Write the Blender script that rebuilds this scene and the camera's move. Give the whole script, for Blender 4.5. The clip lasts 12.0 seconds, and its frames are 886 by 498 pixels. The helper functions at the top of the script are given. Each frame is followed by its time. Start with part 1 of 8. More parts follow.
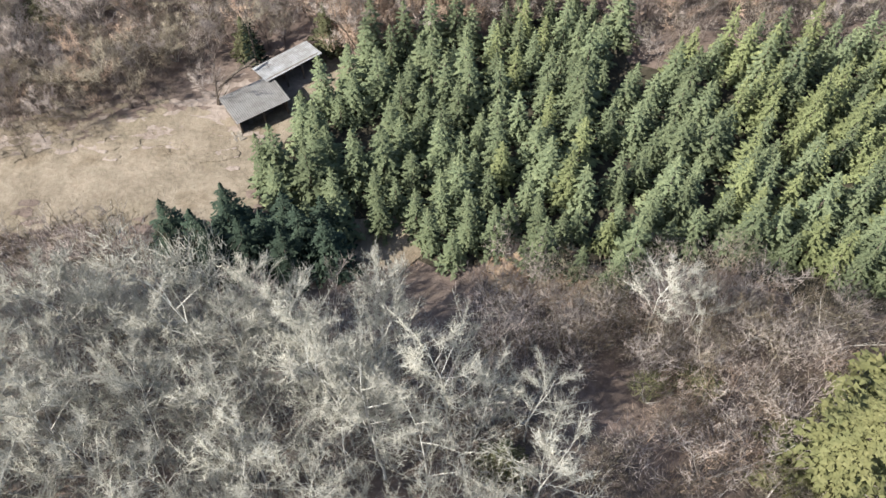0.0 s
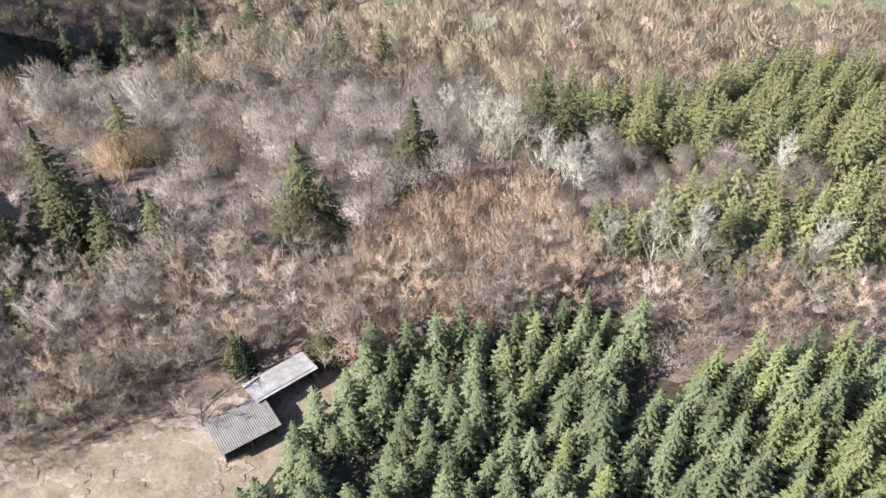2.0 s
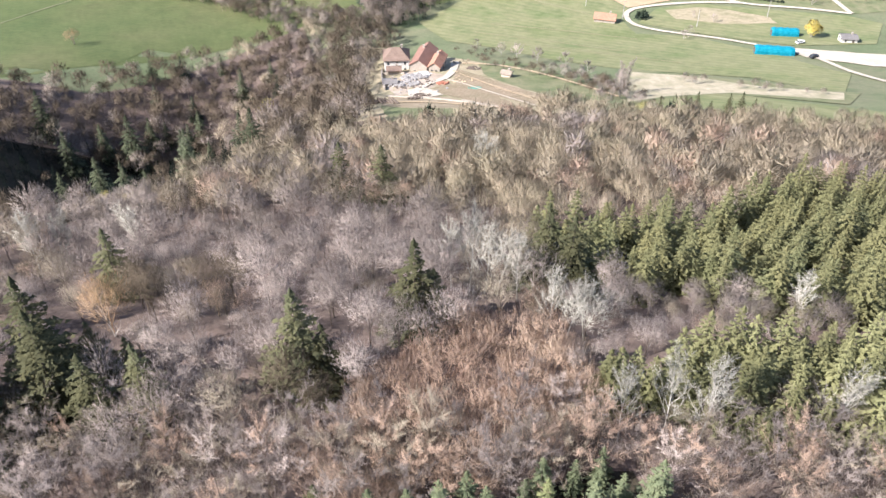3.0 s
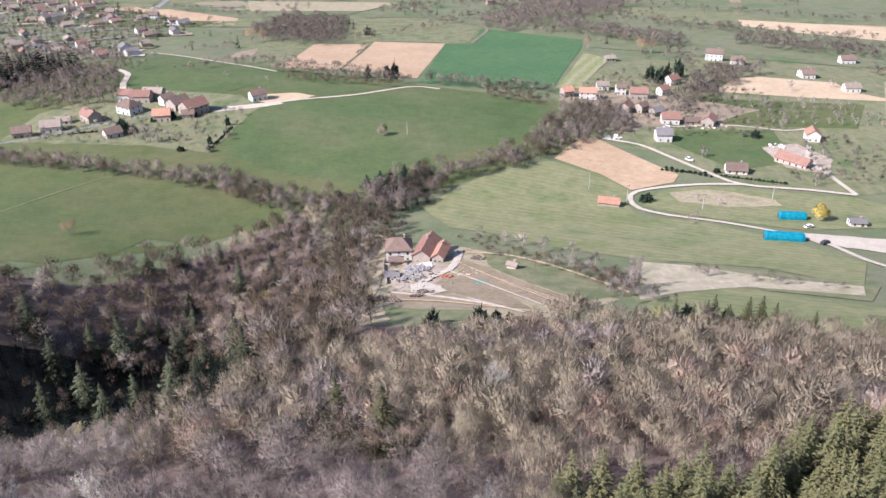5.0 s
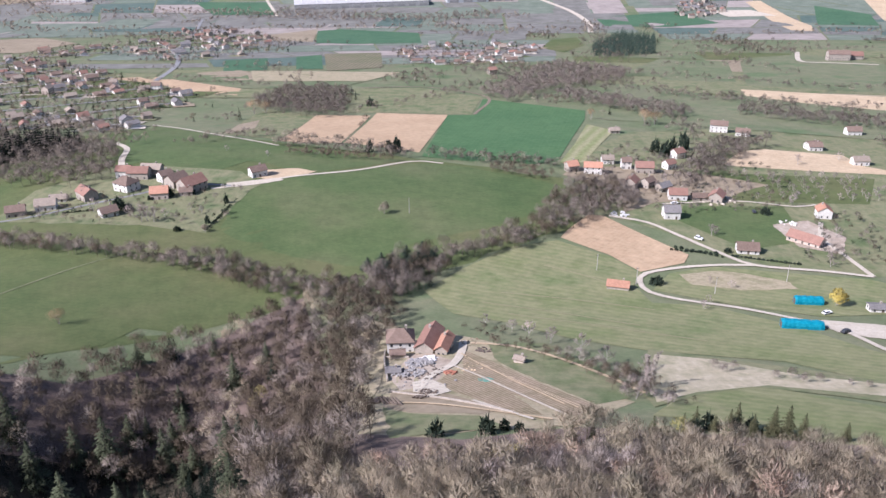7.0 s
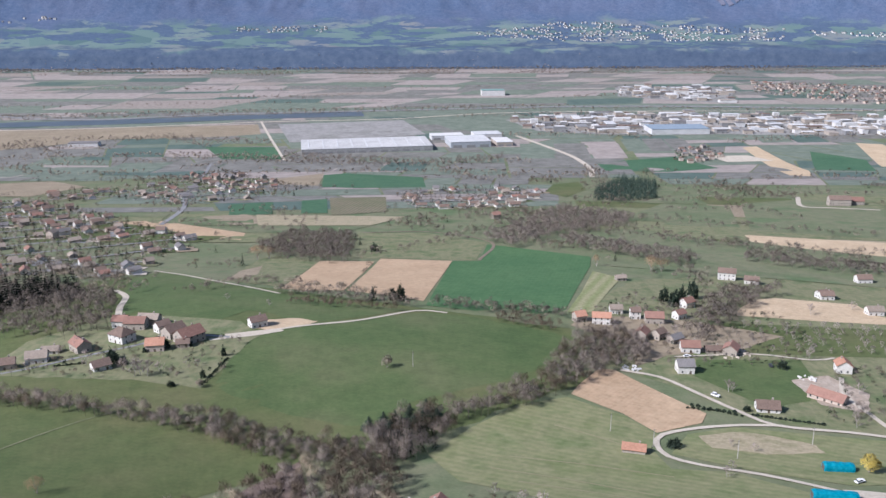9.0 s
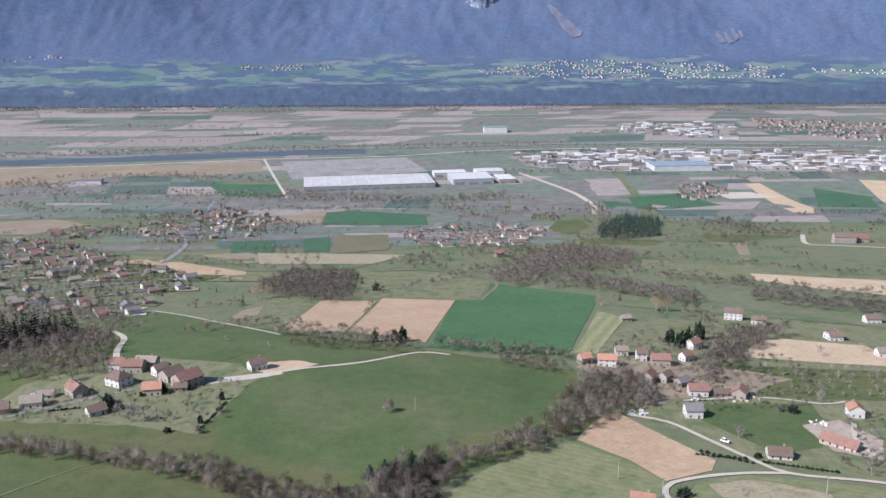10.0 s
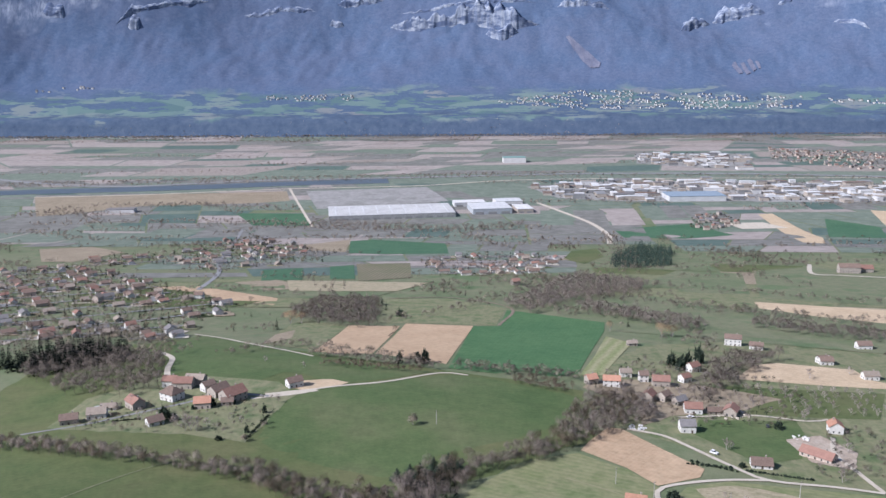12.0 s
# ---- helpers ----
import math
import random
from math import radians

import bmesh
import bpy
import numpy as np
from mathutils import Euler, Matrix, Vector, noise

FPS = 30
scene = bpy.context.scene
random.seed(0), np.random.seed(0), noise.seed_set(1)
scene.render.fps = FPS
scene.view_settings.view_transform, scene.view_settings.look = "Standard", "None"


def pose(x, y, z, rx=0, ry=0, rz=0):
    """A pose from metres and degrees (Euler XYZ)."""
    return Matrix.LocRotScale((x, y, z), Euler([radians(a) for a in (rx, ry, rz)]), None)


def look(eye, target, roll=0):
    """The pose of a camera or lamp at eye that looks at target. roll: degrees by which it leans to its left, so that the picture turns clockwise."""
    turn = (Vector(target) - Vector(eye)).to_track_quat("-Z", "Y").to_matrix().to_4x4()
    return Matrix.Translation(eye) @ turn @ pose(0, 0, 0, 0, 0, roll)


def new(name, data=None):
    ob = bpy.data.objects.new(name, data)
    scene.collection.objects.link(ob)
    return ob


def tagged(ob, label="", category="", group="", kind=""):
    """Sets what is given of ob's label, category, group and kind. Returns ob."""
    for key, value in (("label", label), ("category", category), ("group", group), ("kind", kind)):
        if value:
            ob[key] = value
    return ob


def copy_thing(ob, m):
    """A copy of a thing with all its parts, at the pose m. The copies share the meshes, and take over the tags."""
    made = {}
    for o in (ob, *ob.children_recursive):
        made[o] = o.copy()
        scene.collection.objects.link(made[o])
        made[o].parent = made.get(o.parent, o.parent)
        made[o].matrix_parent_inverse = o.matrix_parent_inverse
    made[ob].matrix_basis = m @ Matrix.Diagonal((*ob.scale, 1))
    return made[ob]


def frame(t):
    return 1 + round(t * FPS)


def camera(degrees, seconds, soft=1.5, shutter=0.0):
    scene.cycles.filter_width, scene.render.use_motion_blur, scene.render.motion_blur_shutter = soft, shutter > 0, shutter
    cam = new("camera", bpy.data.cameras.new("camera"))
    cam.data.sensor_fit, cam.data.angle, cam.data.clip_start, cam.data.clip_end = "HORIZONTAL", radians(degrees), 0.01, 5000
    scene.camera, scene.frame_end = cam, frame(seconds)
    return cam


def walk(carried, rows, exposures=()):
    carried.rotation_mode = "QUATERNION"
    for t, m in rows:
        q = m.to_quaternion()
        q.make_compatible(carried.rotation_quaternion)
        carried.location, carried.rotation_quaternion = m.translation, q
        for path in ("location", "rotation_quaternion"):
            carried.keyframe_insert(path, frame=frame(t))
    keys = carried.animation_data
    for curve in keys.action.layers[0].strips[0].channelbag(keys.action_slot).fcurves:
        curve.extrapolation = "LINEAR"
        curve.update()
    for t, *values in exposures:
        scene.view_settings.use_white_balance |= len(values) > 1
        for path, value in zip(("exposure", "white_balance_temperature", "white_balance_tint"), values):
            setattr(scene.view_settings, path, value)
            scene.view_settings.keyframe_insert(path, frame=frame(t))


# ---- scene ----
cam = camera(54.0, 12.0)
PATH = [
    (0, (0.640, 0.806, 68.073), (0.631, 1.898, 66.397), -0.1),
    (0.5, (0.436, 4.725, 68.911), (0.428, 5.903, 67.295), -0.0),
    (1, (0.133, 8.768, 69.817), (0.127, 10.026, 68.262), 0.2),
    (1.5, (-0.003, 12.836, 70.404), (-0.011, 14.174, 68.917), 0.1),
    (2, (-0.063, 17.198, 71.523), (-0.074, 18.603, 70.100), 0.2),
    (2.5, (-0.313, 21.498, 72.173), (-0.324, 22.973, 70.822), 0.2),
    (3, (-0.383, 25.861, 73.034), (-0.397, 27.398, 71.755), 0.1),
    (3.5, (-0.598, 30.315, 73.980), (-0.613, 31.910, 72.773), 0.2),
    (3.7, (-0.653, 31.906, 74.234), (-0.669, 33.525, 73.060), 0.2),
    (5.3, (-1.376, 48.023, 76.924), (-1.396, 49.776, 75.961), -0.3),
    (5.5, (-1.382, 49.548, 77.135), (-1.402, 51.307, 76.184), -0.3),
    (6, (-1.589, 53.751, 78.314), (-1.611, 55.526, 77.392), -0.3),
    (6.5, (-1.836, 57.953, 79.253), (-1.860, 59.741, 78.357), -0.4),
    (7, (-1.932, 61.953, 80.071), (-1.957, 63.755, 79.204), -0.4),
    (8.8, (-3.080, 76.465, 82.509), (-3.111, 78.367, 81.891), -0.3),
    (9, (-3.296, 77.588, 82.522), (-3.327, 79.504, 81.948), -0.3),
    (9.5, (-3.299, 81.016, 83.164), (-3.334, 82.942, 82.627), -0.3),
    (10, (-3.388, 84.857, 83.591), (-3.425, 86.795, 83.096), -0.4),
    (10.3, (-3.564, 85.300, 84.600), (-3.602, 87.243, 84.127), -0.4),
    (10.5, (-3.681, 83.900, 86.100), (-3.720, 85.846, 85.642), -0.4),
    (10.6, (-3.562, 80.900, 87.000), (-3.604, 82.847, 86.547), -0.4),
    (10.7, (-3.443, 77.300, 88.100), (-3.488, 79.248, 87.651), -0.5),
    (10.8, (-3.324, 73.600, 89.200), (-3.372, 75.549, 88.756), -0.5),
    (10.9, (-3.205, 69.900, 90.200), (-3.256, 71.850, 89.760), -0.6),
    (11, (-3.086, 66.200, 91.300), (-3.140, 68.151, 90.865), -0.6),
    (11.5, (-2.463, 48.427, 95.999), (-2.537, 50.377, 95.562), -0.5),
    (12, (-1.808, 32.814, 99.044), (-1.891, 34.764, 98.609), -0.5),
]
# the picture turns cooler as the view lifts to the hazy valley
EXPOSURES = [(0, 1.45, 6340, 8), (1.5, 1.64, 6270, 11), (2.5, 1.66, 6250, 14), (3.7, 1.36, 6100, 19), (6, 1.02, 5840, 24), (7.2, 0.89, 5800, 23), (9, 0.6, 5730, 18), (12, 0.58, 5660, 18)]
walk(cam, [(t, look(eye, target, roll)) for t, eye, target, roll in PATH], EXPOSURES)

# ---- light ----
SUN_HIGH, SUN_FROM = 40.0, 242.0          # elevation, and the bearing (from +y, clockwise) that the light comes from
world = bpy.data.worlds.new("sky")
scene.world = world
world.use_nodes = True
wn = world.node_tree.nodes
sky = wn.new("ShaderNodeTexSky")
sky.sky_type = 'NISHITA'
sky.sun_disc = False
sky.sun_elevation = radians(SUN_HIGH)
sky.sun_rotation = radians(SUN_FROM)
sky.altitude = 500
sky.dust_density = 1.6
world.node_tree.links.new(sky.outputs[0], wn["Background"].inputs[0])
wn["Background"].inputs[1].default_value = 0.085
sun = new("sun", bpy.data.lights.new("sun", 'SUN'))
sun.data.energy = 5.0
sun.data.angle = radians(0.55)
sun.data.color = (1.0, 0.95, 0.87)
sun_way = Vector((math.sin(radians(SUN_FROM)) * math.cos(radians(SUN_HIGH)), math.cos(radians(SUN_FROM)) * math.cos(radians(SUN_HIGH)), math.sin(radians(SUN_HIGH))))
sun.matrix_world = look(sun_way * 300, (0, 0, 0))

# ---- materials ----
MATS = {}


def nodes_of(m):
    m.use_nodes = True
    t = m.node_tree
    return t, t.nodes["Principled BSDF"]


def noise_node(t, co, scale, detail=4.0, rough=0.6, stretch=None):
    n = t.nodes.new("ShaderNodeTexNoise")
    n.inputs["Scale"].default_value = scale
    n.inputs["Detail"].default_value = detail
    n.inputs["Roughness"].default_value = rough
    if stretch:
        mp = t.nodes.new("ShaderNodeMapping")
        mp.inputs["Scale"].default_value = stretch[:3]
        mp.inputs["Rotation"].default_value = (0, 0, radians(stretch[3]) if len(stretch) > 3 else 0)
        t.links.new(co, mp.inputs[0])
        co = mp.outputs[0]
    t.links.new(co, n.inputs["Vector"])
    return n.outputs["Fac"]


def ramp_node(t, fac, lo, hi, stops):
    r = t.nodes.new("ShaderNodeValToRGB")
    el = r.color_ramp.elements
    while len(el) < len(stops):
        el.new(0.5)
    for i, c in enumerate(stops):
        el[i].position = lo + (hi - lo) * i / (len(stops) - 1)
        el[i].color = (*c, 1)
    t.links.new(fac, r.inputs[0])
    return r.outputs[0]


def mix_node(t, fac, a, b, blend='MIX'):
    m = t.nodes.new("ShaderNodeMix")
    m.data_type, m.blend_type = 'RGBA', blend
    for sock, v in ((m.inputs[0], fac), (m.inputs[6], a), (m.inputs[7], b)):
        if hasattr(v, "links"):
            t.links.new(v, sock)
        else:
            sock.default_value = v if isinstance(v, float) else (*v, 1)
    return m.outputs[2]


def surface(name, fine, coarse=None, fine_scale=1.0, coarse_scale=0.05, rough=0.9, metal=0.0, bump=0.0, random_tint=0.0, stretch=None, rows=None, detail=5.0, amount=0.5, island=False, glow_through=0.0):
    """A procedural surface: fine grain through the colours of fine, broad blotches through those of coarse."""
    if name in MATS:
        return MATS[name]
    m = bpy.data.materials.new(name)
    t, b = nodes_of(m)
    co = t.nodes.new("ShaderNodeTexCoord").outputs["Object"]
    f = noise_node(t, co, fine_scale, detail, 0.65, stretch)
    col = ramp_node(t, f, 0.3, 0.7, fine)
    if coarse:
        g = noise_node(t, co, coarse_scale, 4.0, 0.6)
        col = mix_node(t, amount, col, ramp_node(t, g, 0.33, 0.67, coarse))
        col = mix_node(t, 1.0, col, ramp_node(t, noise_node(t, co, coarse_scale * 7, 5.0, 0.7), 0.3, 0.7, [(.84, .85, .84), (1, 1, 1), (1.13, 1.11, 1.12)]), 'MULTIPLY')
    if rows:
        width, angle, dark = rows
        mp = t.nodes.new("ShaderNodeMapping")
        mp.inputs["Rotation"].default_value = (0, 0, radians(angle))
        t.links.new(co, mp.inputs[0])
        w = t.nodes.new("ShaderNodeTexWave")
        w.inputs["Scale"].default_value = 0.314 / width
        w.inputs["Distortion"].default_value = 1.2
        w.inputs["Detail"].default_value = 2.0
        w.inputs["Detail Scale"].default_value = 0.6
        t.links.new(mp.outputs[0], w.inputs["Vector"])
        col = mix_node(t, w.outputs["Fac"], col, mix_node(t, 1.0, col, dark, 'MULTIPLY'))
    if random_tint:
        if island:
            r = t.nodes.new("ShaderNodeNewGeometry").outputs["Random Per Island"]
        else:
            r = t.nodes.new("ShaderNodeObjectInfo").outputs["Random"]
        hsv = t.nodes.new("ShaderNodeHueSaturation")
        mr = t.nodes.new("ShaderNodeMapRange")
        mr.inputs["To Min"].default_value = 1 - random_tint
        mr.inputs["To Max"].default_value = 1 + random_tint
        t.links.new(r, mr.inputs[0])
        t.links.new(mr.outputs[0], hsv.inputs["Value"])
        t.links.new(col, hsv.inputs["Color"])
        col = hsv.outputs[0]
    t.links.new(col, b.inputs["Base Color"])
    b.inputs["Roughness"].default_value = rough
    b.inputs["Metallic"].default_value = metal
    b.inputs["Specular IOR Level"].default_value = 0.03 if "needles" in name or "twigs" in name else 0.2
    if bump:
        bn = t.nodes.new("ShaderNodeBump")
        bn.inputs["Strength"].default_value = 0.6
        bn.inputs["Distance"].default_value = bump
        t.links.new(f, bn.inputs["Height"])
        t.links.new(bn.outputs[0], b.inputs["Normal"])
    if glow_through:
        tr = t.nodes.new("ShaderNodeBsdfTranslucent")
        t.links.new(col, tr.inputs[0])
        mx = t.nodes.new("ShaderNodeMixShader")
        mx.inputs[0].default_value = glow_through
        t.links.new(b.outputs[0], mx.inputs[1])
        t.links.new(tr.outputs[0], mx.inputs[2])
        t.links.new(mx.outputs[0], t.nodes["Material Output"].inputs[0])
    MATS[name] = m
    return m


GRASS = surface("grass", [(.076, .097, .046), (.113, .134, .067), (.162, .171, .095)], [(.070, .116, .051), (.154, .149, .095), (.114, .134, .073), (.082, .116, .056)], 0.7, 0.014, bump=0.15, amount=0.6)
SPRING = surface("spring_grass", [(.057, .077, .027), (.078, .098, .035), (.102, .114, .048)], [(.051, .080, .027), (.086, .101, .040), (.126, .114, .058)], 0.5, 0.018, bump=0.1)
LUSH = surface("lush_grass", [(.051, .077, .027), (.069, .099, .035), (.090, .116, .048)], [(.046, .081, .027), (.076, .102, .040), (.112, .116, .058)], 0.5, 0.018, bump=0.1)
WHEAT = surface("young_wheat", [(.042, .094, .040), (.058, .119, .050), (.078, .134, .057)], [(.046, .105, .042), (.072, .134, .055)], 0.3, 0.02, bump=0.08, rows=(3.2, 12, (.94, .96, .94)))
TEAL = surface("dense_crop", [(.036, .086, .046), (.050, .107, .058), (.066, .124, .069)], [(.036, .089, .047), (.066, .124, .065)], 0.2, 0.02)
OLIVE = surface("worn_meadow", [(.082, .100, .044), (.118, .135, .063), (.167, .171, .094)], [(.068, .106, .044), (.204, .185, .115), (.091, .120, .052)], 0.3, 0.05, bump=0.12, stretch=(1, 0.22, 1, -22))
PLOUGH = surface("ploughed_soil", [(.284, .198, .122), (.364, .263, .163), (.431, .324, .212)], [(.303, .213, .130), (.411, .305, .193)], 0.35, 0.03, bump=0.05, rows=(2.2, 35, (.958, .950, .965)))
SAND = surface("dry_soil", [(.313, .235, .146), (.410, .315, .206), (.508, .400, .275)], [(.335, .255, .159), (.464, .365, .245)], 0.6, 0.04, bump=0.15)
BROWN = surface("fallow_soil", [(.16, .125, .085), (.23, .185, .13), (.29, .24, .18)], [(.17, .14, .09), (.26, .22, .15)], 0.3, 0.02, bump=0.1)
DRY = surface("dry_grass", [(.113, .087, .059), (.178, .144, .102), (.252, .213, .157)], [(.113, .087, .061), (.213, .177, .137), (.126, .103, .078), (.191, .161, .117)], 2.2, 0.13, bump=0.18, amount=0.6)
LITTER = surface("leaf_litter", [(.069, .050, .041), (.126, .095, .079), (.206, .160, .135)], [(.080, .061, .049), (.172, .129, .109)], 1.3, 0.07, bump=0.25)
# needle litter kept near-black, so the shade beneath trees is in its colour
SPRUCE_FLOOR = surface("shaded_needle_litter", [(.02, .018, .012), (.035, .03, .02), (.06, .05, .035)], None, 1.5, bump=0.2)
GRAVEL = surface("pale_gravel", [(.319, .280, .223), (.422, .375, .302), (.525, .470, .386)], [(.340, .300, .237), (.474, .425, .344)], 1.2, 0.1, bump=0.05)
ASPHALT = surface("worn_asphalt", [(.15, .15, .15), (.20, .20, .197), (.26, .26, .252)], [(.16, .16, .16), (.24, .24, .232)], 1.5, 0.08)
WATER = surface("river_water", [(.07, .088, .10), (.09, .11, .122)], None, 0.05, rough=0.35)
VINE = surface("vine_rows", [(.12, .11, .07), (.17, .15, .10), (.22, .20, .14)], [(.11, .13, .06), (.2, .17, .12)], 0.3, 0.02, rows=(5.0, 8, (.6, .62, .55)))
GARDEN = surface("garden_soil", [(.195, .150, .100), (.286, .225, .159), (.390, .312, .230)], [(.169, .156, .083), (.351, .275, .195)], 0.7, 0.09, bump=0.2, rows=(1.2, -30, (.66, .64, .6)))
YARD = surface("trodden_yard", [(.194, .153, .113), (.308, .252, .196), (.446, .390, .323)], [(.243, .191, .140), (.406, .352, .288)], 0.5, 0.12, bump=0.2)
NEEDLES = surface("spruce_needles", [(.087, .110, .067), (.148, .173, .098), (.205, .224, .124)], [(.080, .109, .075), (.188, .194, .094)], 1.2, 0.06, rough=0.75, random_tint=0.25, glow_through=0.32)
NEEDLES_LIGHT = surface("light_spruce_needles", [(.126, .150, .073), (.202, .222, .104), (.273, .283, .135)], [(.119, .150, .083), (.252, .248, .108)], 1.2, 0.06, rough=0.75, random_tint=0.2, glow_through=0.35)
NEEDLES_SUNLIT = surface("sunlit_fir_needles", [(.103, .107, .048), (.163, .163, .074), (.241, .228, .114)], [(.095, .107, .052), (.198, .185, .086)], 2.0, 0.3, rough=0.75, glow_through=0.35)
NEEDLES_OLIVE = surface("olive_needles", [(.123, .129, .066), (.195, .196, .093), (.266, .256, .131)], [(.114, .134, .075), (.242, .219, .105)], 1.2, 0.10, rough=0.75, random_tint=0.3, glow_through=0.35)
# near-black: the ravine's deep shade is put into this needle colour
NEEDLES_DARK = surface("shade_dark_needles", [(.003, .004, .004), (.004, .007, .005), (.009, .013, .009)], None, 1.2, rough=0.75, random_tint=0.35)
NEEDLES_FIR = surface("fir_needles", [(.065, .070, .038), (.105, .108, .056), (.150, .145, .078)], [(.060, .075, .049), (.140, .118, .060)], 1.2, 0.1, rough=0.75, random_tint=0.25, glow_through=0.32)
BARK = surface("grey_bark", [(.22, .195, .17), (.34, .31, .275), (.46, .43, .40)], None, 2.5, bump=0.03, stretch=(1, 1, 0.3), random_tint=0.25)
BARK_PALE = surface("pale_bark", [(.27, .255, .225), (.38, .365, .33), (.49, .475, .44)], None, 2.5, bump=0.03, stretch=(1, 1, 0.3), random_tint=0.2)
BARK_DARK = surface("brown_bark", [(.06, .045, .035), (.10, .08, .065), (.16, .13, .105)], None, 2.5, bump=0.03, stretch=(1, 1, 0.3))
TWIG_GREY = surface("grey_twigs", [(.350, .334, .284), (.444, .422, .363), (.538, .513, .449)], [(.282, .275, .232), (.512, .487, .426)], 1.0, 0.12, random_tint=0.25, glow_through=0.32)
TWIG_PALE = surface("pale_green_grey_twigs", [(.334, .325, .284), (.422, .411, .362), (.513, .496, .448)], [(.263, .264, .223), (.486, .462, .432)], 1.0, 0.12, random_tint=0.25, glow_through=0.32)
TWIG_MAUVE = surface("mauve_twigs", [(.268, .225, .200), (.327, .278, .248), (.405, .350, .311)], [(.207, .168, .151), (.416, .357, .320), (.284, .252, .204)], 1.0, 0.05, random_tint=0.3, glow_through=0.32)
TWIG_RUST = surface("rusty_twigs", [(.376, .272, .211), (.450, .332, .258), (.525, .398, .310)], [(.327, .228, .172), (.520, .408, .303)], 1.0, 0.06, random_tint=0.25, glow_through=0.32)
TWIG_DIM = surface("dim_twigs", [(.130, .106, .076), (.160, .131, .095), (.198, .162, .119)], [(.104, .081, .060), (.198, .160, .119)], 0.6, 0.03, random_tint=0.25, glow_through=0.32)
TWIG_TAN = surface("tan_twigs", [(.284, .243, .184), (.341, .293, .226), (.400, .348, .275)], [(.219, .193, .138), (.386, .330, .258)], 1.0, 0.06, random_tint=0.25, glow_through=0.32)
TWIG_HEDGE = surface("hedge_twigs", [(.187, .157, .133), (.230, .196, .166), (.281, .243, .208)], [(.147, .121, .100), (.292, .248, .212), (.211, .170, .133)], 0.8, 0.05, random_tint=0.25, glow_through=0.32)
TWIG_BROWN = surface("warm_brown_twigs", [(.267, .225, .164), (.327, .277, .202), (.395, .340, .255)], [(.201, .170, .123), (.378, .317, .230), (.268, .256, .165)], 1.0, 0.06, random_tint=0.25, glow_through=0.32)
TWIG_ORANGE = surface("orange_twigs", [(.302, .192, .108), (.403, .274, .162), (.475, .348, .234)], None, 1.0, random_tint=0.2, glow_through=0.35)
TWIG_YELLOW = surface("budding_twigs", [(.280, .250, .090), (.420, .370, .130), (.520, .470, .200)], None, 1.0, random_tint=0.2, glow_through=0.35)
FORSYTHIA = surface("yellow_blossom", [(.281, .205, .045), (.406, .319, .072), (.515, .426, .135)], None, 1.0, random_tint=0.15)

# ---- the lie of the land ----
def smooth_interp(px, pz, t):
    """Monotone smooth curve through the given knots."""
    t, px, pz = np.asarray(t, float), np.array(px, float), np.array(pz, float)
    h = np.diff(px)
    d = np.diff(pz) / h
    m = np.zeros(len(px))
    m[0], m[-1] = d[0], d[-1]
    for i in range(1, len(px) - 1):
        m[i] = 0 if d[i - 1] * d[i] <= 0 else (h[i - 1] + h[i]) / (h[i] / d[i - 1] + h[i - 1] / d[i])
    i = np.clip(np.searchsorted(px, t) - 1, 0, len(h) - 1)
    s = np.clip((t - px[i]) / h[i], 0, 1)
    return (1 + 2 * s) * (1 - s) ** 2 * pz[i] + s * (1 - s) ** 2 * h[i] * m[i] + s * s * (3 - 2 * s) * pz[i + 1] + s * s * (s - 1) * h[i] * m[i + 1]


def bell(v, a):
    return np.exp(-(v / a) ** 2)


PY = [-400, 0, 25, 45, 62, 95, 130, 165, 200, 250, 300, 330, 400, 470, 600, 800, 1280, 1700, 2200, 3700]
PZ = [14, 9, 5, -1, -2.5, -4, -16, -28, -41, -60, -78, -87, -102, -109, -116, -142, -195, -230, -232, -232]
MF = [0, .015, .04, .15, .42, .62, .80, .84, .90, 1.0, 1.2]
MZ = [-232, -226, -172, -150, -45, 80, 225, 265, 330, 450, 560]


